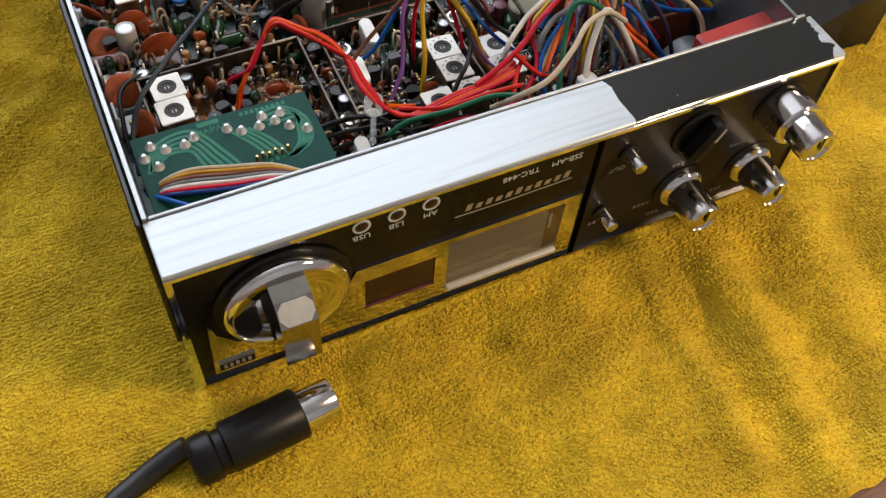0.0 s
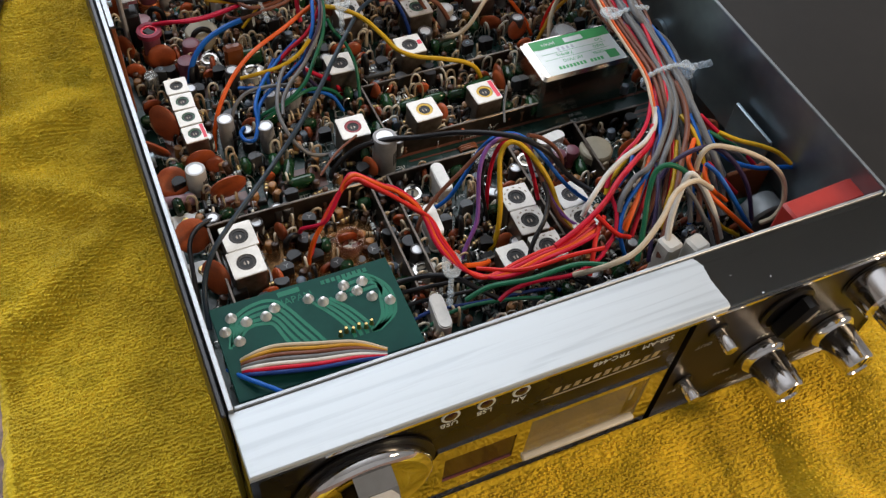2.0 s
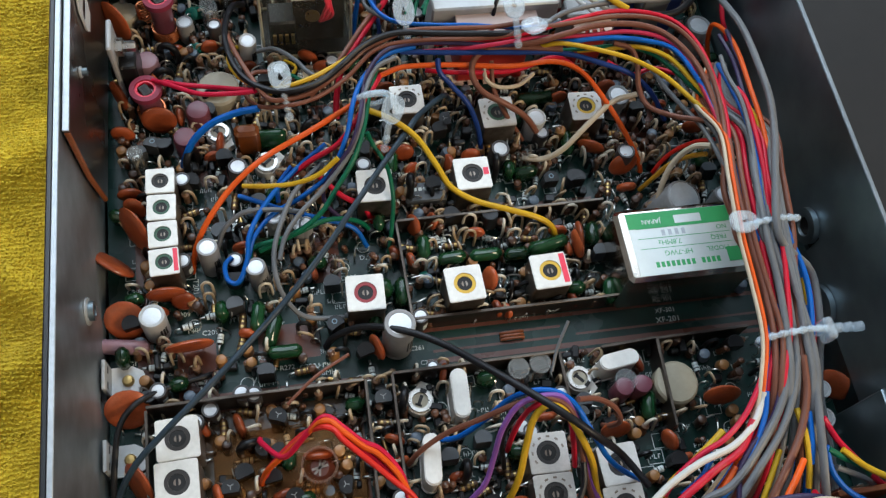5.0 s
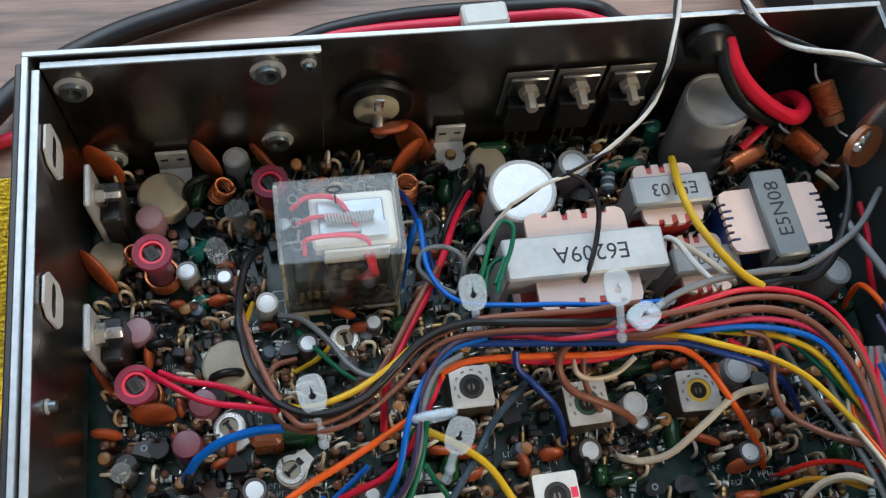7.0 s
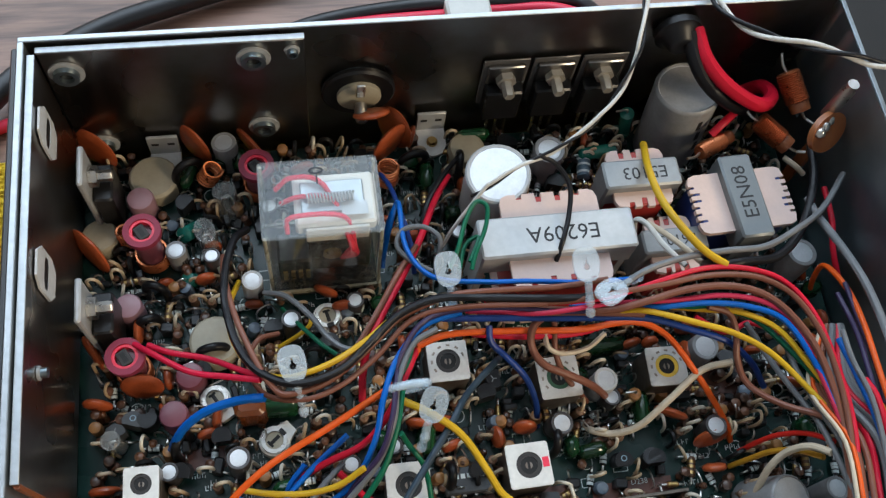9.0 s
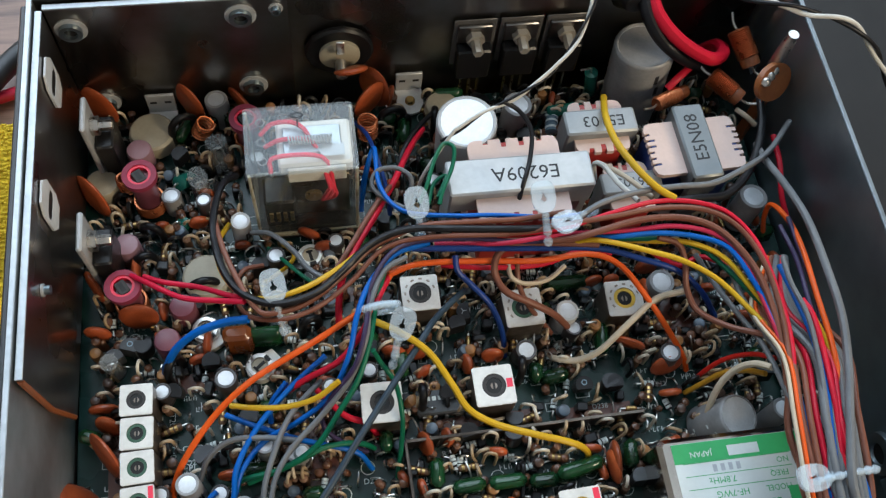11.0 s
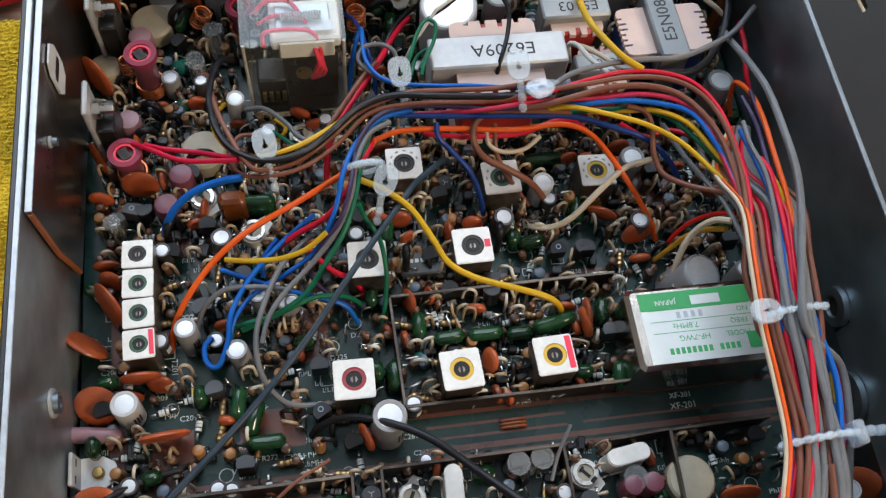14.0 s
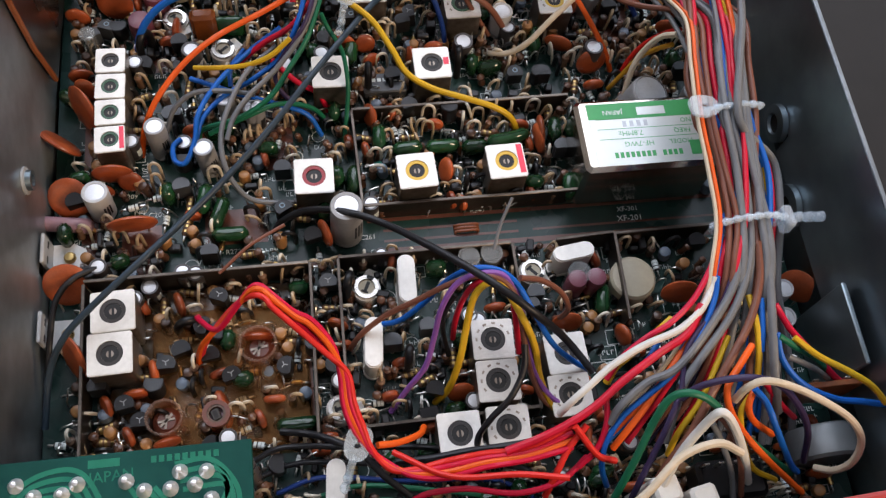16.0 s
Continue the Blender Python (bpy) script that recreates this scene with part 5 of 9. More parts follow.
part("solder_lug", Shape().box(0, 0, 4.0, 2.2, 0.6, 7.0, 0.2, at(0, -4.2, 0, 12, 0, 0)), TIN, ant, "bright solder lug")
part("shell", Shape().lathe([(8.0, -9), (8.0, 0.0), (7.0, 0.0), (7.0, -9)], 24, at(0, 0, 0, 90, 0, 0)), STEEL, ant)
part("contact", Shape().lathe([(1.6, 5), (1.6, 9.5), (1.0, 10)], 12, at(0, 0, 0, 90, 0, 0)), TIN, ant)
put("disc", ("disc", 9.5), disc_cap(9.5), 76.5, 250.6, 8, 3, "wide orange-brown ceramic disc capacitor soldered to the socket", z=31.4, rx=42)
put("disc", ("disc", 12.0), disc_cap(12.0), 82.0, 245.0, 40, 4, "wide orange-brown ceramic disc capacitor standing on the board", z=ZB + 2.5)
place("aircoil", air_coil(2.6, 6, 8), "air_coil", "small bare copper wire coil standing on the board", "coil", 80.6, 236.5, ZB + 3, 0, "copper air coils")
place("aircoil2", air_coil(1.9, 6, 7), "air_coil", "small bare copper wire coil standing on the board", "coil", 14.5, 225.5, ZB + 2, 0, "copper air coils")
place("aircoil3", air_coil(2.4, 5, 6), "air_coil", "small bare copper wire coil standing on the board", "coil", 33.5, 240.5, ZB + 4, 0, "copper air coils", ry=25)
for x, y, top in ((20.2, 221.2, 32.6), (15.5, 191.8, 29.5), (47.5, 238.5, 29.0)):
    TAKEN.append((x, y, 6))
    place(("former", top), coil_former(4.4, top - ZB, MAGENTA), "tuning_coil", "round coil with a slotted magenta collar on the board", "coil", x, y, ZB, 30, "magenta tuning coils")

# ---- the relay ----
relay = thing("relay", "clear plastic relay cube with white coil and red wires inside", "relay", 62.0, 217.5, ZB)
TAKEN += [(55, 217, 12), (69, 217, 12)]
RX, RY, RZ = 27.0, 19.0, 36.0
part("base", Shape().box(0, 0, 0.5, RX, RY, 3.0, 0.5), PLASTIC_BLACK, relay)
o = rounded_square(1.0, 0.09)
co = [(x * RX / 2, y * RY / 2) for x, y in o]
ci = [(x * (RX / 2 - 0.9), y * (RY / 2 - 0.9)) for x, y in o]
cover = Shape().ring_plate(co, ci, 3.5, RZ - 1.2)
clear = part("cover", cover, CLEAR, relay, "clear plastic cover")
clear.visible_shadow = False
lid = part("cover_top", Shape().prism(co, RZ - 1.1, RZ), LID_SHEEN, relay, "clear cover top with a painted bluish sheen")
lid.visible_shadow = False
for sx in (-1, 1):
    for sy in (-1, 1):
        part("cover_edge", Shape().tube([(sx * (RX / 2 - 0.55), sy * (RY / 2 - 0.55), 3.5), (sx * (RX / 2 - 0.55), sy * (RY / 2 - 0.55), RZ - 1.2)], 0.42, 8, 1), AMBER_EDGE, relay, "yellowish cover edge")
part("cover_foot", Shape().ring_plate([(x * 1.02, y * 1.02) for x, y in co], [(x * 0.96, y * 0.95) for x, y in co], 2.6, 4.0), AMBER_EDGE, relay, "yellowish cover edge")
part("bobbin", Shape().box(3.2, 1.8, 26.4, 18.5, 13.0, 4.4, 0.6), WHITE_CER, relay, "white coil end")
part("winding", Shape().box(3.6, 1.8, 6.0, 13.0, 9.0, 20.0, 1.5), SLEEVE_DARK, relay, "dark wound coil")
part("frame_plate", Shape().box(3.4, -5.2, 24.0, 14.5, 0.8, 6.0, 0.2), WHITE_CER, relay)
part("hanger", Shape().lathe([(2.2, 0), (2.2, 1.0), (1.2, 1.2), (0.05, 1.2)], 16, at(2.0, -5.8, 18.0, 90, 0, 0)), BRASS, relay, "worn brass contact stud")
part("armature", Shape().box(2.8, 2.0, 30.8, 14.5, 8.0, 1.0, 0.3), EDGE, relay, "bright armature plate")
part("spring", Shape().tube([(-3.0 + 0.09 * i, 1.0 + 1.1 * math.cos(i * 0.8), 33.2 + 0.9 * math.sin(i * 0.8)) for i in range(120)], 0.24, 5, 1), LAMIN, relay, "fine return spring")
part("yoke", Shape().box(4.0, -3.6, 4, 15.0, 1.0, 20.0, 0.3), SHIELD, relay)
part("contact_block", Shape().box(-7.0, -3.0, 3.5, 8.0, 8.0, 13.0, 0.6), PLASTIC_BLACK, relay)
for k in range(4):
    part("contact", Shape().box(-9.5 + 1.8 * k, -7.2, 7.0, 1.1, 0.7, 4.5, 0.1), BRASS, relay)
for k, sag in enumerate((0.0, 1.6, -0.8)):
    part("inner_wire", Shape().tube([(-10 + k, 6.0 - 5.2 * k + sag, 29), (-6 + sag, 7.0 - 5.0 * k, 32.4), (1 + 2 * k, 4.5 - 4.0 * k, 32.8 - 0.5 * k), (6.0 + 0.6 * k, -7, 26 - 1.5 * k), (5.5 + k, -7.4, 21 - k), (4.2, -6.6, 16)], 0.6, 7, 5), RED_PAINT, relay, "red inner wire")
part("printed_mark", Shape().ring_plate(circle(-0.5, 6.5, 1.7, 16, 0.9), circle(-0.5, 6.5, 1.2, 16, 0.5), RZ, RZ + 0.06), INK, relay)
part("printed_mark", Shape().box(-0.4, 4.2, RZ, 0.35, 2.4, 0.06), INK, relay)
for y in (5.0, -0.6, -6.0):
    part("printed_mark", Shape().ring_plate(circle(-9.4, y, 1.15, 16), circle(-9.4, y, 0.9, 16), RZ, RZ + 0.05), SLEEVE_GREY, relay)
part("printed_mark", Shape().box(7.6, -1.6, RZ - 4.0, 6.0, 3.4, 0.06), LAMIN, relay, "grey printed patch on the coil")


# ---- transformers ----
def transformer(x, y, z_top, rz, bar_l, bar_w, bob_l, bob_w, text, iron, label, text_turn, tape=False):
    t = thing("transformer", label, "transformer", x, y, ZB, rz, "audio transformers on the board")
    h = z_top - ZB
    part("iron_frame", Shape().box(0, 0, h - 9.0, bar_l, bar_w, 9.0, 0.5), iron, t)
    for s in (-1, 1):
        part("frame_leg", Shape().box(s * (bar_l / 2 - 1.2), 0, 0.2, 2.0, bar_w * 0.8, h - 9.0, 0.2), iron, t)
    part("winding", Shape().box(0, 0, 2, bar_l * 0.55, bob_w * 0.94, h - 5.0, 0.5), BLUE_TAPE if tape else RED_BLOCK, t)
    # Scalloped end flange of the bobbin.
    pts, n, nw = [], (6 if tape else max(3, int((bob_l - 5) / 4.2))), (0.4 if tape else 0.8)
    L, B = bob_l / 2, bob_w / 2
    pts += [(-L + 2.0, -B), (L - 2.0, -B), (L - 0.6, -B + 0.6), (L, -B + 2.0), (L, B - 2.0), (L - 0.6, B - 0.6), (L - 2, B)]
    for k in range(n):
        xx = L - 2.5 - (bob_l - 5.0) * (k + 0.5) / n
        pts += [(xx + nw, B), (xx + nw * 0.8, B - (2.4 if k % 4 in (1, 2) else 1.4)), (xx - nw * 0.8, B - (2.4 if k % 4 in (1, 2) else 1.4)), (xx - nw, B)]
    low = [(-x, -y) for x, y in pts[7:]]
    pts = low + pts[2:]
    pts = [q for q in pts if q not in ((-L + 2.0, -B), (L - 2.0, -B))]
    pts += [(-L + 2, B), (-L + 0.6, B - 0.6), (-L, B - 2.0), (-L, -B + 2.0), (-L + 0.6, -B + 0.6)]
    part("bobbin_flange", Shape().prism(pts, h - 4.2, h - 2.8), PAPER_CREAM, t, "pinkish fibre flange with notched edge", 20)
    part("bobbin_flange", Shape().prism(pts, 0.8, 2.0), PAPER_CREAM, t, "pinkish fibre flange with notched edge", 20)
    writing("lettering", text, min(5.6, bar_w * 0.62), INK, at(bar_l * 0.035, 0, h + 0.03, 0, 0, text_turn), t, 0.03)
    TAKEN.append((x, y, max(bar_l, bob_l) * 0.5))
    return t


transformer(116.2, 206.6, 43.0, 0, 37.6, 10.2, 24.0, 24.0, "E6209A", LAMIN, "large grey iron transformer with pinkish notched bobbin", 180)
transformer(165.2, 212.6, 42.0, 92, 22.4, 8.4, 16.0, 25.5, "E5N08", LAMIN_DARK, "dark grey iron transformer with blue winding and pale bobbin", 0, True)
transformer(141.3, 222.0, 40.0, 0, 19.6, 7.6, 15.0, 16.0, "E5103", LAMIN_MID, "small grey iron transformer with pinkish notched bobbin", 180)
transformer(147.0, 205.0, 36.0, 0, 16.5, 6.4, 12.0, 15.0, "E6103", LAMIN_MID, "small grey iron transformer tucked behind the wiring", 180)

bigcap = thing("large_capacitor", "tall pale grey electrolytic capacitor leaning by the rear wall", "capacitor", 160.0, 242.5, ZB, 0, rx=-4, ry=-3)
part("sleeve", Shape().lathe([(8.0, 0.2), (8.6, 0.8), (8.6, 26.4), (8.4, 27.2), (7.9, 27.6), (7.6, 26.8)], 32), SLEEVE_GREY, bigcap)
part("top", Shape().lathe([(7.7, 26.4), (7.6, 26.9), (6.0, 26.1), (0.05, 25.4)], 32), ALU, bigcap, "dished aluminium end")
for k in range(3):
    part("printed_mark", Shape().box(8.6, 0, 20 - 5 * k, 0.1, 1.2, 3.4, 0, at(0, 0, 0, 0, 0, -75 + 6 * k)), INK, bigcap)
TAKEN.append((158, 242.5, 10))
lying = thing("leaning_capacitor", "grey printed electrolytic capacitor leaning beside the filter", "capacitor", 160.0, 142.6, ZB + 8.6, 0, ry=14, rx=6)
part("sleeve", Shape().lathe([(5.0, -9), (5.4, -8.4), (5.4, 5.6), (5.2, 6.2), (4.9, 6.4), (4.8, 6.0)], 26), SLEEVE_GREY, lying)
part("top", Shape().lathe([(4.75, 5.8), (4.7, 6.15), (0.05, 6.2)], 26), ALU, lying, "bright aluminium end")
for k in range(6):
    part("printed_mark", Shape().box(5.42, 0, -6.0 + 1.9 * k, 0.06, 0.9, 0.35, 0, at(0, 0, 0, 0, 0, 195 + 24 * (k % 3))), SILK, lying)
TAKEN += [(160, 142.5, 6), (168, 143.5, 6)]

# ---- crystal filter ----
filt = thing("crystal_filter", "tinned metal filter box with a green and silver label", "filter", 155.6, 126.8, ZB)
TAKEN += [(146, 125, 11), (160, 125, 11), (168, 125, 11)]
part("box", Shape().box(0, 0, 0.3, 35.8, 21.2, 19.6, 1.1), material("tinned_box", (0.60, 0.56, 0.50), 0.17, 1.0, 0.25, 60, 0.12), filt, "", 25)
lab = part("label", Shape().box(0.9, -0.2, 19.9, 31.6, 18.4, 0.08), LABEL_SILVER, filt, "silver foil label")
part("green_band", Shape().box(0.9, 6.6, 19.99, 31.6, 4.6, 0.05), LABEL_GREEN, lab)
part("maker_block", Shape().box(2.2, 6.2, 20.05, 7.6, 2.4, 0.04), LABEL_SILVER, lab)
writing("lettering", "JAPAN", 1.9, LABEL_SILVER, at(-8.2, 6.2, 20.07, 0, 0, 180), lab, 0.02)
for k in range(4):
    part("number_mark", Shape().box(-5.6 + 1.9 * k, 2.6, 20.0, 1.0, 1.7, 0.04), EDGE, lab)
writing("lettering", "7.8MHz", 2.1, LABEL_GREEN, at(-4.4, -0.2, 20.0, 0, 0, 180), lab, 0.02)
writing("lettering", "FREQ", 1.9, LABEL_GREEN, at(9.4, -0.2, 20.0, 0, 0, 180), lab, 0.02)
writing("lettering", "HF-7WG", 2.1, LABEL_GREEN, at(-2.8, -3.4, 20.0, 0, 0, 180), lab, 0.02)
writing("lettering", "MODEL", 1.9, LABEL_GREEN, at(8.4, -3.4, 20.0, 0, 0, 180), lab, 0.02)
writing("lettering", "NO", 1.9, LABEL_GREEN, at(11.0, 2.8, 20.0, 0, 0, 180), lab, 0.02)
for z in (1.2, -1.8, 4.2):
    part("rule", Shape().box(0.0, z, 20.0, 26.0, 0.16, 0.03), LABEL_GREEN, lab)
for k in range(13):
    if k != 8:
        part("maker_mark", Shape().box(-9.4 + 1.42 * k, -6.6, 20.0, 0.95, 1.6, 0.04), LABEL_GREEN, lab)
part("maker_block", Shape().box(12.6, -5.6, 20.0, 4.2, 4.2, 0.05), LABEL_GREEN, lab)


SHIELD_EDGE = material("rubbed_shield_edge", (0.17, 0.145, 0.12), 0.4, 0.9, 0.4, 30, 0.1, second=(0.03, 0.022, 0.018))


# ---- tin shields round the modules ----
def shield_wall(x0, y0, x1, y1, h, mat=SHIELD, t=0.7):
    length, a = math.hypot(x1 - x0, y1 - y0), math.degrees(math.atan2(y1 - y0, x1 - x0))
    s = thing("shield_fence", "thin dark tin shield wall standing on the board", "shield", x0, y0, ZB, a, "tin shield walls on the board")
    part("sheet", Shape().box(length / 2, 0, -0.1, length, t, h, 0.15), mat, s)
    part("folded_edge", Shape().box(length / 2, 0, h - 0.1, length, t + 0.1, 0.3, 0.1), SHIELD_EDGE, s)


shield_wall(12.3, 101.8, 66.0, 102.2, 9.5)
shield_wall(12.3, 101.0, 12.6, 56.0, 9.5)
shield_wall(66.4, 102.2, 65.6, 56.0, 9.5)
shield_wall(73.4, 103.2, 117.6, 103.6, 8.5)
shield_wall(73.4, 103.0, 72.8, 60.0, 8.5)
shield_wall(118.0, 103.6, 118.4, 60.0, 8.0)
shield_wall(72.8, 60.0, 118.4, 60.6, 8.0)
shield_wall(129.5, 103.4, 145.0, 104.2, 8.5)
shield_wall(145.2, 104.2, 144.4, 80.0, 8.5)
shield_wall(145.2, 104.2, 172.0, 104.6, 7.5)
shield_wall(80.4, 147.2, 141.0, 147.8, 7.0)
shield_wall(80.4, 147.0, 81.0, 117.8, 7.0)
shield_wall(81.0, 117.6, 138.0, 117.9, 7.5)

# Bare strip of board with copper lines, and its brass link.
for y, x0, x1, w in ((107.6, 84, 186, 1.5), (105.4, 12, 186, 1.2), (116.6, 82, 186, 1.1), (113.4, 86, 122, 0.7), (110.4, 86, 122, 0.7), (110.6, 126, 186, 0.6)):
    part("copper_track", Shape().box((x0 + x1) / 2, y, 1.6, x1 - x0, w, 0.06), COPPER_MASK, board)
for x, y, sx, sy in ((38, 100, 24, 5), (24, 112, 10, 16), (48, 118, 16, 10), (11, 134, 4, 50), (100, 152, 30, 3), (60, 145, 8, 22), (130, 150, 20, 5), (30, 170, 14, 5), (70, 190, 18, 4), (40, 80, 50, 38), (160, 180, 12, 30)):
    part("copper_area", Shape().box(x, y, 1.6, sx, sy, 0.05), COPPER_MASK, board)
link = thing("brass_link", "small folded brass strap bridging the bare board strip", "clip", 108.0, 112.2, ZB)
for k in range(3):
    part("strap", Shape().tube([(-3, -1 + 0.9 * k, -0.2), (-2.6, -1 + 0.9 * k, 1.0), (2.6, -1 + 0.9 * k, 1.2), (3, -1 + 0.9 * k, -0.2)], 0.4, 6, 3), BAKELITE, link)
TAKEN += [(108, 112, 5)]
part("wax", Shape().box(39, 80, 1.62, 50, 42, 0.6, 0.2), WAX, board, "amber wax poured over the module")


def wax_skin():
    """A lumpy clear skin of wax that climbs round the parts of the module."""
    s, nx, ny = Shape(), 56, 46
    for j in range(ny + 1):
        for i in range(nx + 1):
            x, y = 26.5 + 38.0 * i / nx, 57.5 + 38.0 * j / ny
            rim = max(0.0, min(1.0, min(i, nx - i) / 8, min(j, ny - j) / 8))
            p = Vector((x, y, 0))
            z = 3.9 + 2.2 * noise.noise(p / 11) + 1.1 * noise.noise(p / 4.2 + Vector((5, 0, 0))) + 0.35 * noise.noise(p / 1.6)
            s.v.append((x, y, 1.7 + max(0.3, z) * rim ** 0.6))
    w = nx + 1
    s.f += [(j * w + i, j * w + i + 1, (j + 1) * w + i + 1, (j + 1) * w + i) for j in range(ny) for i in range(nx)]
    return s


part("wax_skin", wax_skin(), WAX_CLEAR, board, "glossy translucent amber wax round the parts", 80).visible_shadow = False

# ---- auxiliary board at the front ----
SOLDER = material("dull_white_solder", (0.72, 0.71, 0.70), 0.38, 0.7, 0.2, 300, 0.15)
aux = thing("auxiliary_board", "small bright green circuit board with curved tracks and solder joints", "circuit board", 0, 0, 48.0)
part("laminate", Shape().box(28.2, 39.0, 0, 49.5, 29.0, 1.6, 0.15), PCB_LIGHT, aux)


def ribbon(points, width, z=1.6):
    """A flat printed track through the points."""
    pts = smooth_line([Vector((x, y, 0)) for x, y, _ in points], 7)
    n, sh = len(pts), Shape()
    for h in (z, z + 0.07):
        for i, p in enumerate(pts):
            d = (pts[min(i + 1, n - 1)] - pts[max(i - 1, 0)]).normalized()
            side = Vector((-d.y, d.x, 0)) * (width / 2)
            sh.v += [(p.x + side.x, p.y + side.y, h), (p.x - side.x, p.y - side.y, h)]
    b = 2 * n
    for i in range(n - 1):
        j = 2 * i
        sh.f += [(b + j, b + j + 1, b + j + 3, b + j + 2), (j, j + 2, b + j + 2, b + j), (j + 1, b + j + 1, b + j + 3, j + 3)]
    return sh


for i in range(5):
    o = 1.7 * i
    part("track", ribbon([(5.6 + o * 0.4, 40 + o * 0.3, 1.62), (8.5 + o * 0.5, 48 - o * 0.5, 1.62), (15 + o * 0.2, 51 - o, 1.62), (21 - o * 0.4, 49.5 - o, 1.62), (26 - o * 0.9, 40 - o * 0.4, 1.62), (30 - o, 31, 1.62)], 1.0), TRACE, aux)
for i in range(4):
    o = 1.7 * i
    part("track", ribbon([(29 + o, 47 - o * 0.2, 1.62), (33 + o, 41, 1.62), (36 + o, 35, 1.62), (36.5 + o, 32, 1.62)], 1.0), TRACE, aux)
    part("track", ribbon([(38 + o * 0.3, 50 - o, 1.62), (45 + o * 0.5, 50.2 - o, 1.62), (50.0 - o * 0.6, 44 - o * 0.5, 1.62), (49.0 - o * 0.7, 36, 1.62), (43 - o * 0.3, 32, 1.62)], 1.0), TRACE, aux)
for x, y in ((8.2, 48.9), (11.6, 46.4), (16.8, 46.3), (19.6, 48.0), (5.7, 45.3), (8.4, 41.4), (28.8, 47.6), (32.2, 45.4), (37.2, 45.3), (39.0, 48.4), (41.8, 45.6), (44.1, 48.0), (44.9, 42.5), (49.0, 39.7)):
    part("solder_joint", Shape().lathe([(1.6, 1.6), (1.45, 1.9), (0.85, 2.7), (0.6, 3.4), (0.05, 3.6)], 12, at(x, y, 0)), SOLDER, aux, "bright solder joint")
for k in range(6):
    part("solder_pin", Shape().lathe([(0.7, 1.6), (0.6, 2.0), (0.4, 3.6)], 8, at(33.0 + 1.75 * k, 33.9 + 0.6 * (k % 2), 0)), BRASS, aux)
writing("lettering", "JAPAN", 3.0, TRACE, at(26.0, 48.9, 1.66, 0, 0, 2), aux, 0.03)
part("maker_mark", Shape().box(24.5, 51.6, 1.6, 6.0, 1.6, 0.06), TRACE, aux)
for k in range(9):
    part("number_mark", Shape().box(34 + 1.5 * k, 51.4, 1.6, 1.0, 1.3, 0.06), TRACE, aux)
for x, y in ((6, 28), (51, 28), (6, 51), (51, 51)):
    part("standoff", Shape().cyl(x, y, ZB - 48.0, 1.4, 48.0 - ZB, 10), TIN, aux)

# ---- things by the right-hand wall ----
blk = thing("red_block", "long red plastic block behind the front panel", "block", 183.2, 25.0, 40.0, 3)
part("body", Shape().box(0, 0, 0, 30.0, 8.0, 14.0, 0.8), RED_BLOCK, blk)
part("foot", Shape().box(0, 1.0, -25.8, 24.0, 4.0, 25.8, 0.3), PLASTIC_BLACK, blk)
for y, z, r in ((128.2, 31.0, 5.2), (106.3, 24.0, 6.4)):
    b = thing("wall_bushing", "round black bushing with steel nut on the side wall", "bushing", 193.6, y, z, -90, "bushings on the side wall", rx=90)
    part("nut", Shape().lathe([(r, 0), (r, 1.6), (r * 0.7, 2.0), (r * 0.55, 2.0), (r * 0.5, 0.6)], 24), STEEL, b)
    part("core", Shape().lathe([(r * 0.5, 0), (r * 0.5, 1.2), (0.05, 1.2)], 16), CORE, b)
pot = thing("panel_control", "steel-cased control with a bent steel bracket", "potentiometer", 186.0, 60.0, ZB)
part("bracket", Shape().box(5.0, 8.0, 0.5, 1.2, 20.0, 27.0, 0.3), STEEL, pot)
part("case", Shape().lathe([(7.5, 0), (8.0, 0.6), (8.0, 7.0), (7.2, 7.8), (0.05, 8.0)], 24, at(-2, -12, 9.0, 90, 0, 0)), LAMIN_DARK, pot)
part("terminal_board", Shape().box(-2, -4, 4.0, 18.0, 1.4, 16.0, 0.2), BAKELITE, pot)
for k in range(4):
    part("terminal", Shape().box(-8 + 4 * k, -2.6, 12.0, 1.4, 0.5, 7.0, 0.1), TIN, pot)
TAKEN.append((186, 60, 8))
pot2 = thing("panel_control", "black-bodied control with soldered tags behind the panel", "potentiometer", 158.0, 38.0, ZB)
part("case", Shape().box(0, 0, 6.0, 16.0, 9.0, 9.0, 1.0), PLASTIC_BLACK, pot2)
part("foot", Shape().box(0, 0, -0.2, 8, 8, 6.3), BRASS, pot2)
for k in range(5):
    part("terminal", Shape().box(-7 + 3.5 * k, 3.0, 14.8, 1.2, 0.5, 4.5, 0.1), TIN, pot2)
TAKEN.append((158, 38, 9))
for x, y in ((139.0, 36.0), (147.0, 33.0)):
    b = thing("connector_block", "white plastic connector block with printed bars", "connector", x, y, ZB, 10, "white connector blocks")
    part("housing", Shape().box(0, 0, 0, 6.0, 6.0, 25.0, 0.8), WHITE_CER, b)
    for k in range(4):
        part("printed_bar", Shape().box(0, 3.05, 5 + 4.5 * k, 3.5, 0.08, 2.0), INK, b)
        part("printed_bar", Shape().box(3.05, 0, 5 + 4.5 * k, 0.08, 3.5, 2.0), INK, b)
    TAKEN.append((x, y, 4))

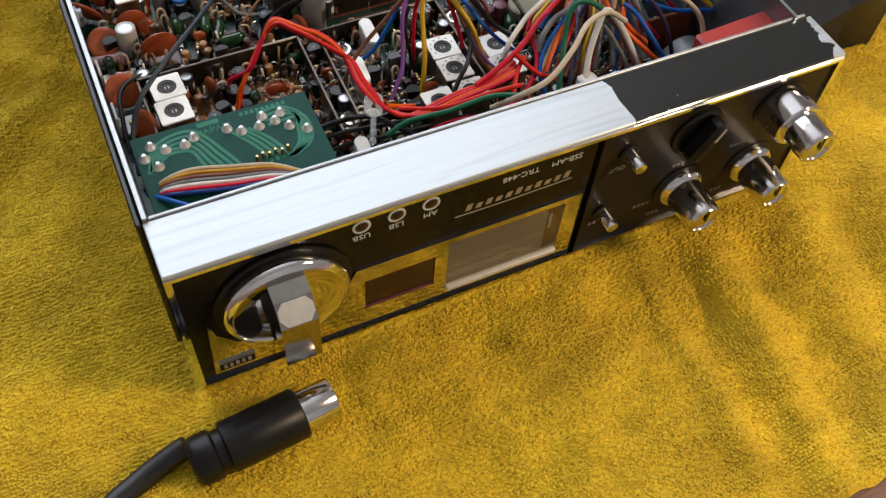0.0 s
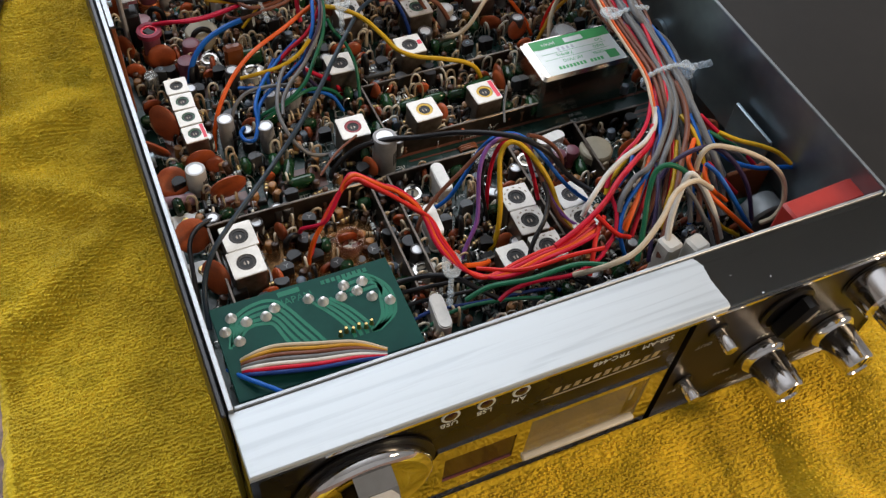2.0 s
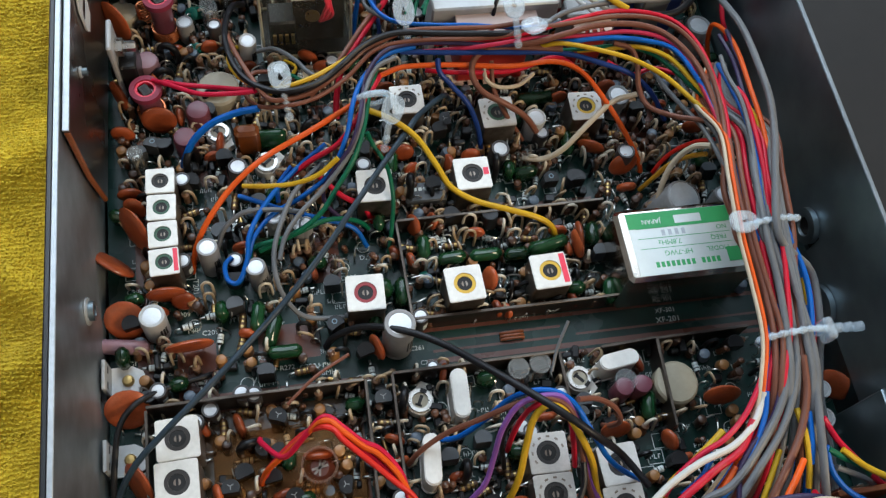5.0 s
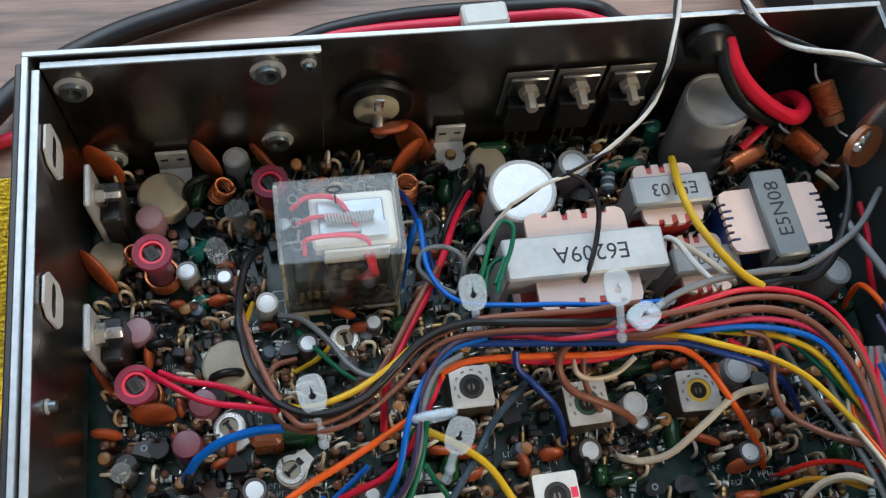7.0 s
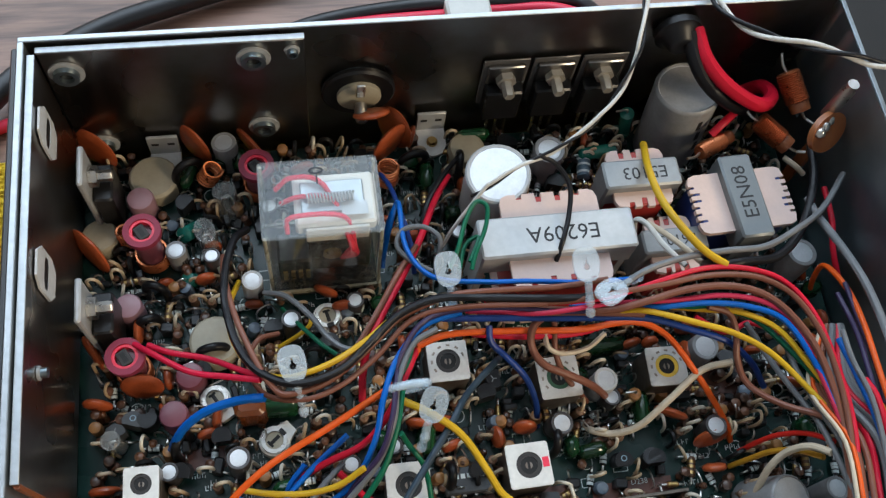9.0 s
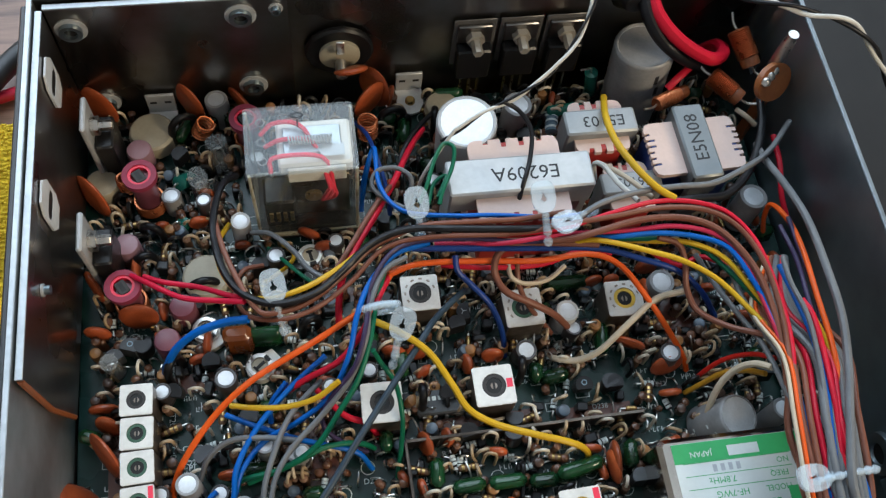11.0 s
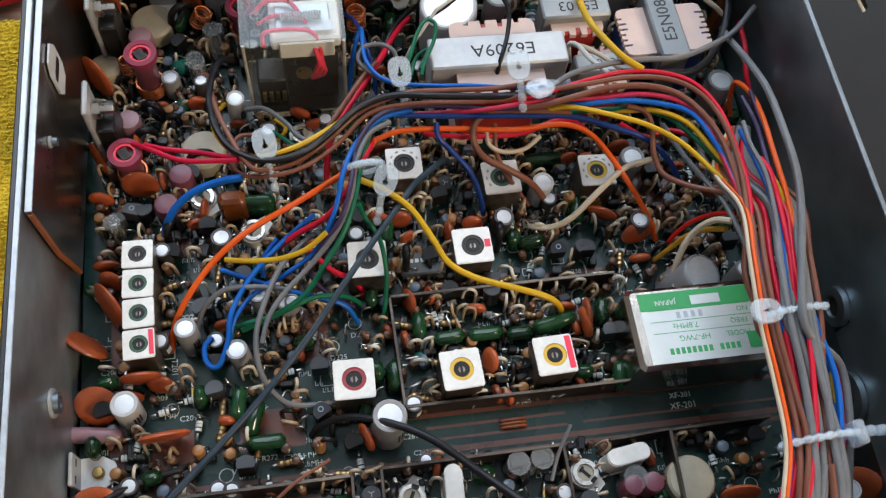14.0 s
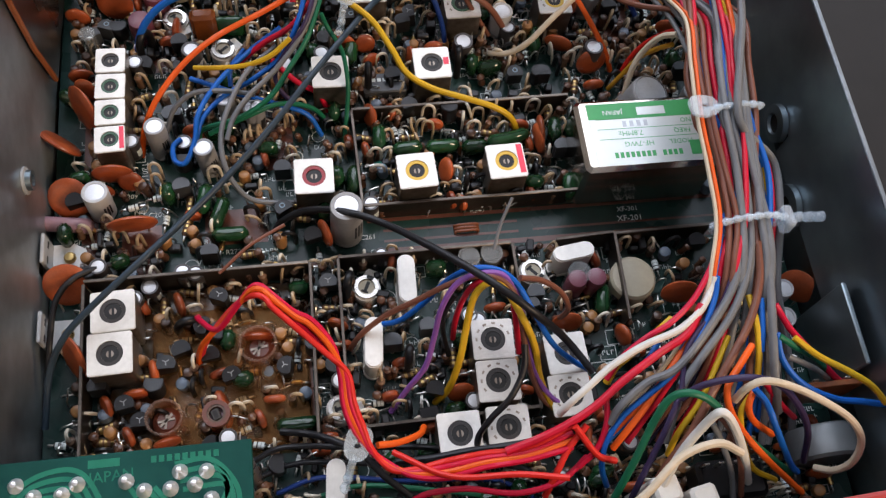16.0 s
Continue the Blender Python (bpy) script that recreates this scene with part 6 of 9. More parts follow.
# Copper chokes, phenolic plate and steel pin in the far corner.
for (ax, ay, az), (bx, by, bz), r in (((184.3, 244.9, 45), (187.7, 235.6, 40), 3.2), ((176.4, 235.3, 38), (183.7, 227.7, 36), 3.0), ((159.3, 228.2, 36), (169.9, 233.4, 34), 2.2)):
    d = Vector((bx - ax, by - ay, bz - az))
    c = thing("copper_choke", "copper-wound choke soldered between tags", "coil", 0, 0, 0, 0, "copper chokes in the corner")
    c.matrix_basis = Matrix.Translation(Vector((ax, ay, az)) * K) @ d.to_track_quat("Z", "Y").to_matrix().to_4x4()
    L = d.length
    part("winding", Shape().lathe([(r * 0.8, 0)] + [(r * (1.0 if i % 2 else 0.9), 0.3 + (L * 0.72) * i / 30) for i in range(31)] + [(r * 0.8, L * 0.74)], 16), COPPER, c)
    part("core", Shape().lathe([(r * 0.75, L * 0.7), (r * 0.85, L * 0.8), (r * 0.8, L * 0.98), (r * 0.4, L)], 16), BAKELITE, c)
    part("lead", Shape().tube([(0, 0, L - 0.5), (0.5, 0, L + 2.0), (1.5, 1.0, L + 4.0)], 0.4, 6, 3), TIN, c)
    part("lead", Shape().tube([(0, 0, 0.5), (-0.5, 0, -2.0), (0, 0.5, -5.0)], 0.4, 6, 3), TIN, c)
BAKELITE_PALE = material("orange_phenolic", (0.36, 0.12, 0.035), 0.4, 0.0, 0.35, 120, 0.08)
ph = thing("tag_plate", "brown phenolic tag plate with soldered lugs", "tag strip", 188.0, 226.5, 48.0, 20)
part("plate", Shape().prism(circle(-1.0, -1.0, 6.4, 24, 5.2), 0, 1.6, at(0, 0, 0, 58, 14, 0)), BAKELITE_PALE, ph, "orange-brown rounded plate")
part("stem", Shape().box(2.0, 0, -33.8, 2.0, 3.0, 34.0, 0.2), BAKELITE, ph)
for k in range(3):
    part("lug", Shape().lathe([(1.2, 0), (1.5, 0.8), (1.0, 1.8), (0.3, 2.2)], 10, at(-5.0 + 2.2 * k, -1.5 + k, 1.6)), TIN, ph, "solder blob")
part("pin", Shape().lathe([(1.7, 0), (1.7, 11.0), (1.4, 11.6), (1.4, 13.5)], 14, at(1.5, 2.5, 0.5)), TIN, ph, "bright steel pin")
grom = thing("cable_grommet", "black strain-relief grommet in the rear wall", "grommet", 153.4, 254.4, 54.0, 0, rx=90)
part("body", Shape().lathe([(4.6, -4), (4.6, 0.6), (6.0, 0.8), (6.0, 2.6), (4.4, 3.4), (3.2, 6.0), (2.6, 6.4)], 20), PLASTIC_BLACK, grom)

# ---- round the radio ----
plug = thing("microphone_plug", "black microphone plug with a chrome shell and thick cable", "plug", 0, 0, 0)
axis = at(22.5, -20.3, 8.6, 0, 90, 185)
part("body", Shape().lathe([(6.6, 0), (7.2, 0.8), (7.2, 21.5), (6.0, 22.0), (5.9, 24.0), (6.9, 24.8), (6.9, 29.5), (5.8, 31.0), (4.4, 31.4)], 28, axis), PLASTIC_BLACK, plug)
part("shell", Shape().lathe([(5.6, -9.6), (5.9, -9.2), (5.9, 0.4), (5.0, 0.6), (5.0, -9.0), (5.0, -9.4)], 28, axis), CHROME_KNOB, plug, "chrome shell")
part("insert", Shape().lathe([(5.0, -6.5), (5.0, -6.0), (0.05, -5.8)], 24, axis), PLASTIC_BLACK, plug)
part("cable", Shape().tube([(-8.3, -17.6, 8.4), (-13, -18.2, 7.0), (-22, -20.5, 5.0), (-34, -26, 4.6), (-52, -38, 3.2), (-80, -62, 1.0), (-130, -110, 0.6)], 3.1, 14, 8), RUBBER, plug, "thick black rubber cable")
cab = thing("coaxial_cable", "thick glossy black cable looping over the bench", "cable")
part("sheath", Shape().tube([(-120, 60, 3.4), (-76, 118, 4.0), (-60, 150, 7.0), (-48, 196, 8.0), (-38, 250, 6.5), (-22, 283, 4.0), (2, 302, 2.0), (30, 313, 1.6), (80, 330, 1.6), (160, 372, 1.6)], 3.4, 14, 8), RUBBER, cab)
pw = thing("power_lead", "twin black and red power lead on the bench", "cable")
part("black_core", Shape().tube([(52, 298, -0.6), (70, 304, -0.6), (95, 307.5, -0.6), (125, 308, -0.6), (150, 306, 0), (154, 290, 12), (153.5, 262, 50), (153.4, 255, 53.5)], 2.3, 12, 8), RUBBER, pw)
part("red_core", Shape().tube([(-80, 250, -0.8), (-40, 268, -0.8), (20, 286, -0.8), (62, 299.5, -0.8), (82, 302.5, -0.8), (105, 303.5, -0.8), (140, 304.5, -0.8), (152, 292, 9), (155, 262, 48), (154.4, 255.5, 52)], 1.9, 12, 8), RED_PAINT, pw, "red core")
conn = thing("power_connector", "pale plastic power connector lying on the bench", "connector", 114.5, 302.5, -3.1, 3)
part("housing", Shape().box(0, 0, 0, 14.0, 8.0, 8.0, 0.8), WHITE_CER, conn)
# The removed black cover stands by the radio.
cov = thing("radio_cover", "dull black sheet steel cover set down beside the radio", "cover", 0, 0, 0.8)
part("plate", Shape().prism([(206.5, 34.0), (258.0, 44.0), (420.0, 150.0), (420.0, 330.0), (206.5, 330.0)], 0, 22.0), material("dull_dark_paint", (0.020, 0.019, 0.018), 0.6, 0.0, 0.3, 20, 0.1, spec=0.25), cov, "dark grey-brown face")
part("edge_band", Shape().prism([(258.0, 44.0), (275.0, 42.0), (430.0, 140.0), (420.0, 150.2)], 0, 24.0), BLACK_PAINT, cov, "black folded edge")


# ---- wiring: colour, radius and the line of each wire in millimetres ----
WIRE_MATS = {
    "blue": material("blue_wire_insulation", (0.0053, 0.1056, 0.44), 0.42, 0.0, 0.18, 150, 0.03, spec=0.28),
    "navy": material("navy_wire_insulation", (0.0088, 0.0352, 0.176), 0.42, 0.0, 0.18, 150, 0.03, spec=0.28),
    "grey": material("grey_wire_insulation", (0.1496, 0.154, 0.1584), 0.42, 0.0, 0.18, 150, 0.03, spec=0.28),
    "brown": material("brown_wire_insulation", (0.176, 0.066, 0.0396), 0.42, 0.0, 0.18, 150, 0.03, spec=0.28),
    "black": material("black_wire_insulation", (0.0088, 0.0088, 0.0106), 0.42, 0.0, 0.18, 150, 0.03, spec=0.28),
    "yellow": material("yellow_wire_insulation", (0.5808, 0.352, 0.0106), 0.42, 0.0, 0.18, 150, 0.03, spec=0.28),
    "green": material("green_wire_insulation", (0.007, 0.1188, 0.0572), 0.42, 0.0, 0.18, 150, 0.03, spec=0.28),
    "magenta": material("magenta_wire_insulation", (0.5456, 0.007, 0.0396), 0.42, 0.0, 0.18, 150, 0.03, spec=0.28),
    "red": material("red_wire_insulation", (0.5456, 0.007, 0.0282), 0.42, 0.0, 0.18, 150, 0.03, spec=0.28),
    "purple": material("purple_wire_insulation", (0.0352, 0.0229, 0.066), 0.42, 0.0, 0.18, 150, 0.03, spec=0.28),
    "violet": material("violet_wire_insulation", (0.23, 0.085, 0.33), 0.42, 0.0, 0.18, 150, 0.03, spec=0.28),
    "pink": material("pink_wire_insulation", (0.484, 0.0264, 0.0704), 0.42, 0.0, 0.18, 150, 0.03, spec=0.28),
    "orange": material("orange_wire_insulation", (0.704, 0.0968, 0.0053), 0.42, 0.0, 0.18, 150, 0.03, spec=0.28),
    "redorange": material("redorange_wire_insulation", (0.6336, 0.0229, 0.0141), 0.42, 0.0, 0.18, 150, 0.03, spec=0.28),
    "amber": material("amber_wire_insulation", (0.484, 0.2464, 0.0176), 0.42, 0.0, 0.18, 150, 0.03, spec=0.28),
    "white": material("white_wire_insulation", (0.6336, 0.616, 0.5632), 0.42, 0.0, 0.18, 150, 0.03, spec=0.28),
    "cream": material("cream_wire_insulation", (0.5456, 0.4576, 0.3344), 0.42, 0.0, 0.18, 150, 0.03, spec=0.28),
    "slate": material("slate_wire_insulation", (0.022, 0.038, 0.055), 0.42, 0.0, 0.18, 150, 0.03, spec=0.28),
}
WIRE_WORDS = {"magenta": "crimson", "pink": "pinkish red", "redorange": "orange-red", "slate": "slate blue-black", "amber": "dull yellow"}


def wire(color, r, points, label=""):
    word = WIRE_WORDS.get(color, color)
    pts = [(x, min(y, 253.0) if z < 58 else y, max(z, ZB - 0.3)) for x, y, z in points]
    ob = part("wire", Shape().tube(pts, r * (0.77 if r < 1.6 else 0.95), 9, 6), WIRE_MATS[color])
    return tagged(ob, label or f"{word} insulated hook-up wire bent over the circuit board", "wire", f"{word} wires")


wire("blue", 0.8, [(76.4, 211.9, 24.0), (78.3, 216.4, 34.0), (80.5, 220.2, 38.0), (80.4, 206.6, 42.0), (85.3, 198.0, 44.0), (96.9, 195.6, 44.0), (106.6, 194.8, 44.0), (119.4, 193.6, 43.0), (131.1, 193.6, 42.0)])
wire("blue", 0.8, [(76.2, 210.4, 22.0), (77.1, 215.9, 26.0), (78.7, 219.2, 32.0), (79.9, 219.9, 37.0)])
wire("grey", 0.8, [(85.9, 201.0, 40.0), (81.3, 204.1, 40.0), (78.6, 208.2, 40.0), (80.4, 211.6, 41.0), (84.9, 211.5, 42.0), (88.2, 208.8, 42.0), (88.4, 206.1, 40.0), (87.3, 203.0, 36.0)])
wire("navy", 0.8, [(76.5, 241.2, 20.0), (79.7, 229.2, 30.0), (81.5, 217.8, 34.0), (82.9, 210.3, 32.0), (83.4, 206.7, 26.0)])
wire("brown", 0.9, [(38.1, 214.8, 28.0), (38.7, 207.0, 34.0), (41.3, 194.3, 40.0), (45.2, 183.0, 43.0), (48.3, 177.0, 43.0), (51.6, 175.1, 43.0), (59.7, 177.1, 42.0), (68.0, 182.5, 42.0), (76.8, 189.3, 43.0), (88.0, 192.4, 46.0), (100.4, 192.5, 46.0), (112.9, 192.0, 46.0), (123.8, 191.9, 48.0)])
wire("black", 1.2, [(44.0, 222.2, 26.0), (41.1, 217.4, 31.0), (39.1, 208.0, 35.0), (39.0, 198.6, 38.0), (41.2, 188.2, 41.0), (45.7, 180.8, 43.0), (53.3, 177.0, 44.0), (62.5, 178.9, 44.0), (69.6, 184.3, 44.0), (76.8, 189.8, 45.0), (85.9, 192.1, 46.0), (98.8, 190.8, 46.0), (116.3, 188.6, 47.0), (127.6, 189.0, 47.0)])
wire("yellow", 0.9, [(40.8, 211.0, 20.0), (39.0, 200.9, 30.0), (40.1, 190.6, 37.0), (44.4, 182.1, 42.0), (50.8, 178.8, 43.0), (60.0, 180.3, 44.0), (68.3, 184.5, 44.0), (74.0, 188.8, 43.0)])
wire("brown", 0.8, [(50.0, 192.6, 32.0), (45.2, 190.7, 34.0), (42.9, 184.9, 34.0), (46.3, 177.1, 38.0), (54.2, 173.9, 42.0), (62.2, 175.9, 42.0), (70.6, 181.4, 42.0), (79.4, 188.5, 44.0), (90.5, 189.9, 45.0), (109.4, 188.2, 46.0)])
wire("grey", 0.9, [(47.0, 206.0, 24.0), (52.3, 202.5, 29.0), (57.7, 195.7, 32.0), (60.9, 189.8, 34.0), (64.8, 185.9, 36.0), (69.6, 185.1, 38.0)])
wire("green", 0.7, [(50.8, 202.9, 20.0), (54.5, 196.5, 26.0), (59.3, 189.7, 30.0), (62.5, 186.8, 30.0)])
wire("yellow", 0.7, [(49.5, 193.3, 20.0), (55.8, 194.7, 26.0), (57.5, 197.3, 27.0), (54.7, 201.9, 24.0)])
wire("magenta", 0.9, [(17.5, 194.6, 29.0), (22.2, 190.7, 32.0), (30.4, 184.8, 35.0), (38.6, 181.9, 38.0), (45.8, 179.2, 42.0)])
wire("magenta", 0.9, [(20.6, 194.0, 29.0), (25.7, 191.0, 31.0), (34.1, 188.0, 33.0), (41.3, 183.1, 38.0), (46.8, 179.4, 42.0)])
wire("blue", 1.3, [(46.2, 176.4, 38.0), (40.8, 177.0, 36.0), (33.8, 176.4, 33.0), (28.4, 174.5, 29.0), (25.1, 172.3, 24.0), (22.8, 172.1, 15.0)])
wire("red", 1.1, [(95.5, 232.5, 26.0), (90.7, 224.2, 30.0), (84.3, 210.4, 36.0), (78.7, 200.4, 39.0), (73.7, 192.5, 40.0), (69.6, 185.4, 40.0), (67.7, 179.5, 37.0), (67.1, 174.5, 33.0)])
wire("brown", 0.9, [(83.3, 208.6, 38.0), (78.2, 201.5, 40.0), (73.2, 193.6, 41.0), (68.4, 186.6, 41.0), (63.9, 181.6, 40.0), (60.3, 179.1, 38.0)])
wire("black", 0.9, [(99.2, 238.8, 24.0), (93.1, 230.7, 28.0), (88.5, 223.0, 30.0), (85.9, 215.7, 28.0)])
wire("green", 0.7, [(89.3, 199.8, 44.0), (91.5, 203.3, 46.0), (94.1, 209.7, 47.0), (97.0, 213.7, 48.0), (99.4, 212.3, 48.0), (98.4, 207.6, 47.0), (95.5, 202.1, 46.0), (94.1, 198.5, 45.0)])
wire("green", 0.7, [(91.5, 199.3, 44.0), (93.7, 205.0, 44.0), (96.9, 206.2, 45.0), (94.0, 200.4, 45.0)])
wire("red", 0.8, [(96.9, 192.8, 39.0), (105.9, 190.1, 43.0), (115.0, 188.1, 46.0), (124.1, 187.5, 49.0), (135.6, 189.7, 50.0), (146.0, 191.5, 50.0), (155.8, 190.4, 50.0), (163.5, 186.5, 50.0), (168.2, 178.0, 50.0), (169.6, 166.0, 50.0), (169.2, 153.3, 50.0), (165.9, 137.6, 50.0), (163.2, 118.0, 50.0), (171.1, 109.5, 46.0), (169.7, 95.4, 44.0), (169.0, 89.4, 41.0), (166.2, 80.0, 38.0), (162.5, 69.2, 32.0), (157.9, 60.2, 26.0), (151.8, 51.7, 20.0)])
wire("brown", 0.9, [(96.0, 190.1, 45.0), (112.2, 188.4, 46.0), (122.8, 188.0, 49.0), (135.3, 188.6, 50.0), (147.0, 189.7, 50.0), (158.1, 187.9, 50.0), (165.1, 182.1, 50.0), (168.6, 171.9, 50.0), (168.8, 158.9, 50.0), (166.7, 145.4, 50.0), (164.3, 132.6, 50.0), (161.4, 118.2, 50.0), (169.3, 109.6, 46.0), (168.0, 95.5, 44.0), (167.2, 89.6, 41.0), (164.2, 80.3, 38.0), (159.4, 69.6, 32.0), (153.6, 60.7, 26.0), (147.5, 52.2, 20.0)])
wire("brown", 1.1, [(105.2, 190.6, 38.0), (113.9, 187.4, 43.0), (122.6, 184.9, 47.0), (130.6, 185.4, 49.0), (140.6, 186.9, 50.0), (150.5, 186.7, 50.0), (158.3, 183.6, 50.0), (163.6, 176.9, 50.0), (166.6, 167.7, 50.0), (167.4, 155.2, 49.0), (165.9, 142.1, 48.0), (163.5, 131.0, 47.0), (166.3, 109.9, 46.0), (165.0, 95.8, 44.0), (164.2, 89.8, 41.0), (160.9, 80.5, 38.0), (154.3, 70.1, 32.0), (146.6, 61.4, 26.0), (136.7, 53.4, 20.0)])
wire("purple", 0.8, [(73.7, 172.9, 41.0), (75.0, 179.1, 43.0), (80.6, 186.9, 44.0), (87.7, 189.5, 44.0), (100.1, 189.1, 44.0), (113.4, 186.3, 45.0), (125.8, 185.8, 46.0), (137.2, 186.2, 46.0), (148.7, 185.8, 46.0)])
wire("pink", 0.8, [(92.5, 191.3, 38.0), (101.6, 188.4, 42.0), (109.3, 186.5, 45.0), (122.9, 186.4, 47.0), (138.0, 185.4, 48.0), (149.0, 185.0, 49.0), (158.3, 182.2, 49.0), (163.7, 175.9, 49.0), (165.9, 163.9, 49.0), (167.5, 151.0, 49.0)])
wire("blue", 0.9, [(116.7, 190.0, 38.0), (125.2, 187.0, 43.0), (133.8, 184.5, 47.0), (144.7, 184.0, 48.0), (154.3, 182.2, 48.0), (161.3, 177.7, 49.0), (165.1, 168.3, 49.0), (166.7, 159.5, 49.0), (167.6, 147.0, 49.0), (166.6, 132.4, 50.0), (167.0, 117.5, 50.0), (174.7, 109.2, 46.0), (173.3, 95.1, 44.0), (172.5, 89.1, 41.0), (170.1, 79.7, 38.0), (168.5, 68.6, 32.0), (166.1, 59.3, 26.0), (161.1, 50.7, 20.0)])
wire("yellow", 0.9, [(115.0, 189.0, 38.0), (123.6, 186.0, 43.0), (130.8, 184.0, 47.0), (142.2, 179.4, 48.0), (150.3, 176.4, 47.0), (157.8, 171.2, 46.0), (163.8, 162.4, 46.0), (168.5, 153.7, 47.0)])
wire("yellow", 0.9, [(138.2, 187.7, 38.0), (146.3, 184.1, 43.0), (153.4, 181.5, 46.0), (160.3, 176.4, 47.0), (165.0, 167.7, 47.0), (168.4, 160.1, 47.0), (170.1, 154.3, 47.0), (168.8, 143.4, 47.0)])
wire("green", 0.9, [(134.6, 189.5, 36.0), (141.5, 186.2, 41.0), (148.8, 183.7, 44.0), (156.2, 180.1, 45.0), (161.7, 173.4, 45.0), (166.6, 165.5, 45.0), (170.3, 158.1, 46.0), (169.6, 149.1, 46.0)])
wire("navy", 1, [(86.3, 188.7, 42.0), (100.0, 187.3, 42.0), (116.4, 185.2, 43.0), (131.7, 183.6, 43.0), (142.6, 179.9, 42.0), (151.2, 176.8, 40.0), (157.3, 172.5, 36.0), (162.7, 168.2, 28.0)])
wire("orange", 1, [(80.4, 184.2, 38.0), (87.5, 185.8, 39.0), (101.4, 185.2, 39.0), (117.0, 184.1, 38.0), (130.2, 184.6, 38.0), (137.8, 181.4, 37.0), (143.5, 174.1, 34.0), (149.4, 166.6, 28.0), (154.8, 161.1, 20.0), (156.7, 158.7, 15.0)])
wire("red", 0.9, [(93.4, 186.2, 36.0), (105.9, 184.3, 36.0), (118.8, 183.9, 36.0), (130.5, 186.1, 38.0), (137.3, 185.7, 34.0)])
wire("red", 0.9, [(146.9, 184.6, 36.0), (154.1, 180.8, 34.0), (160.6, 182.5, 34.0), (166.5, 178.6, 36.0)])
wire("grey", 0.9, [(156.7, 180.9, 40.0), (160.0, 171.3, 40.0), (162.6, 162.7, 42.0), (165.1, 154.5, 44.0), (166.2, 142.7, 46.0), (166.1, 130.6, 47.0), (168.7, 109.7, 46.0), (167.4, 95.6, 44.0), (166.6, 89.6, 41.0), (163.5, 80.3, 38.0), (158.4, 69.7, 32.0), (152.2, 60.8, 26.0), (145.8, 52.4, 20.0)])
wire("grey", 0.9, [(163.5, 176.1, 42.0), (163.8, 168.1, 43.0), (165.2, 158.4, 45.0), (167.1, 149.0, 47.0), (165.3, 138.2, 48.0), (166.3, 109.9, 46.0), (165.0, 95.8, 44.0), (164.2, 89.8, 41.0), (160.9, 80.5, 38.0), (154.3, 70.1, 32.0), (146.6, 61.4, 26.0), (136.7, 53.4, 20.0)])
wire("grey", 0.8, [(173.4, 173.7, 50.0), (172.9, 166.6, 51.0), (173.8, 157.6, 52.0), (173.0, 146.7, 52.0), (170.8, 133.9, 52.0), (167.7, 117.3, 51.0), (176.0, 109.1, 46.0), (174.5, 95.0, 44.0), (173.7, 89.0, 41.0), (171.5, 79.6, 38.0), (170.6, 68.4, 32.0), (168.9, 59.0, 26.0), (165.7, 50.2, 20.0)])
wire("blue", 1, [(173.1, 172.4, 48.0), (173.5, 162.7, 50.0), (174.0, 152.4, 51.0), (173.2, 141.7, 51.0), (171.0, 129.1, 51.0), (168.8, 116.9, 51.0), (177.2, 109.0, 46.0), (175.7, 94.9, 44.0), (174.9, 88.9, 41.0), (172.8, 79.5, 38.0), (172.6, 68.2, 32.0), (171.8, 58.7, 26.0), (170.3, 49.6, 20.0)])
wire("red", 0.9, [(174.3, 162.2, 51.0), (175.1, 157.4, 52.0), (174.7, 147.8, 52.0), (173.5, 136.1, 52.0), (171.7, 121.6, 51.0), (178.4, 108.9, 46.0), (176.9, 94.8, 44.0), (176.1, 88.8, 41.0), (174.2, 79.3, 38.0), (174.7, 68.0, 32.0), (174.6, 58.4, 26.0), (171.7, 49.5, 20.0)])
wire("orange", 0.9, [(187.7, 194.2, 18.0), (182.9, 193.8, 30.0), (181.6, 193.6, 38.0), (181.9, 186.4, 43.0), (180.8, 176.6, 47.0), (178.8, 163.5, 50.0), (178.0, 151.9, 51.0), (176.7, 139.9, 51.0)])
wire("yellow", 0.8, [(176.3, 158.1, 50.0), (177.4, 151.0, 50.0), (177.0, 141.5, 50.0), (176.2, 136.4, 50.0), (177.4, 109.0, 46.0), (175.9, 94.9, 44.0), (175.1, 88.9, 41.0), (173.0, 79.5, 38.0), (173.0, 68.2, 32.0), (172.2, 58.7, 26.0), (170.9, 49.6, 20.0)])
wire("purple", 0.8, [(177.5, 183.7, 46.0), (177.8, 173.4, 48.0), (176.3, 162.4, 50.0), (175.9, 152.5, 50.0)])
wire("purple", 0.8, [(181.5, 186.7, 44.0), (180.6, 177.1, 46.0), (179.7, 165.7, 48.0), (178.4, 156.8, 49.0)])
wire("grey", 1.3, [(181.7, 210.9, 40.0), (181.5, 205.3, 42.0), (182.6, 194.5, 46.0), (182.8, 182.7, 50.0), (181.6, 167.8, 53.0), (180.7, 156.0, 54.0), (178.2, 144.1, 54.0), (174.7, 132.9, 54.0), (170.9, 116.5, 53.0), (180.2, 108.8, 46.0), (178.7, 94.6, 44.0), (177.9, 88.6, 41.0), (176.2, 79.1, 38.0), (177.8, 67.7, 32.0), (178.8, 57.9, 26.0), (179.2, 48.6, 20.0)])
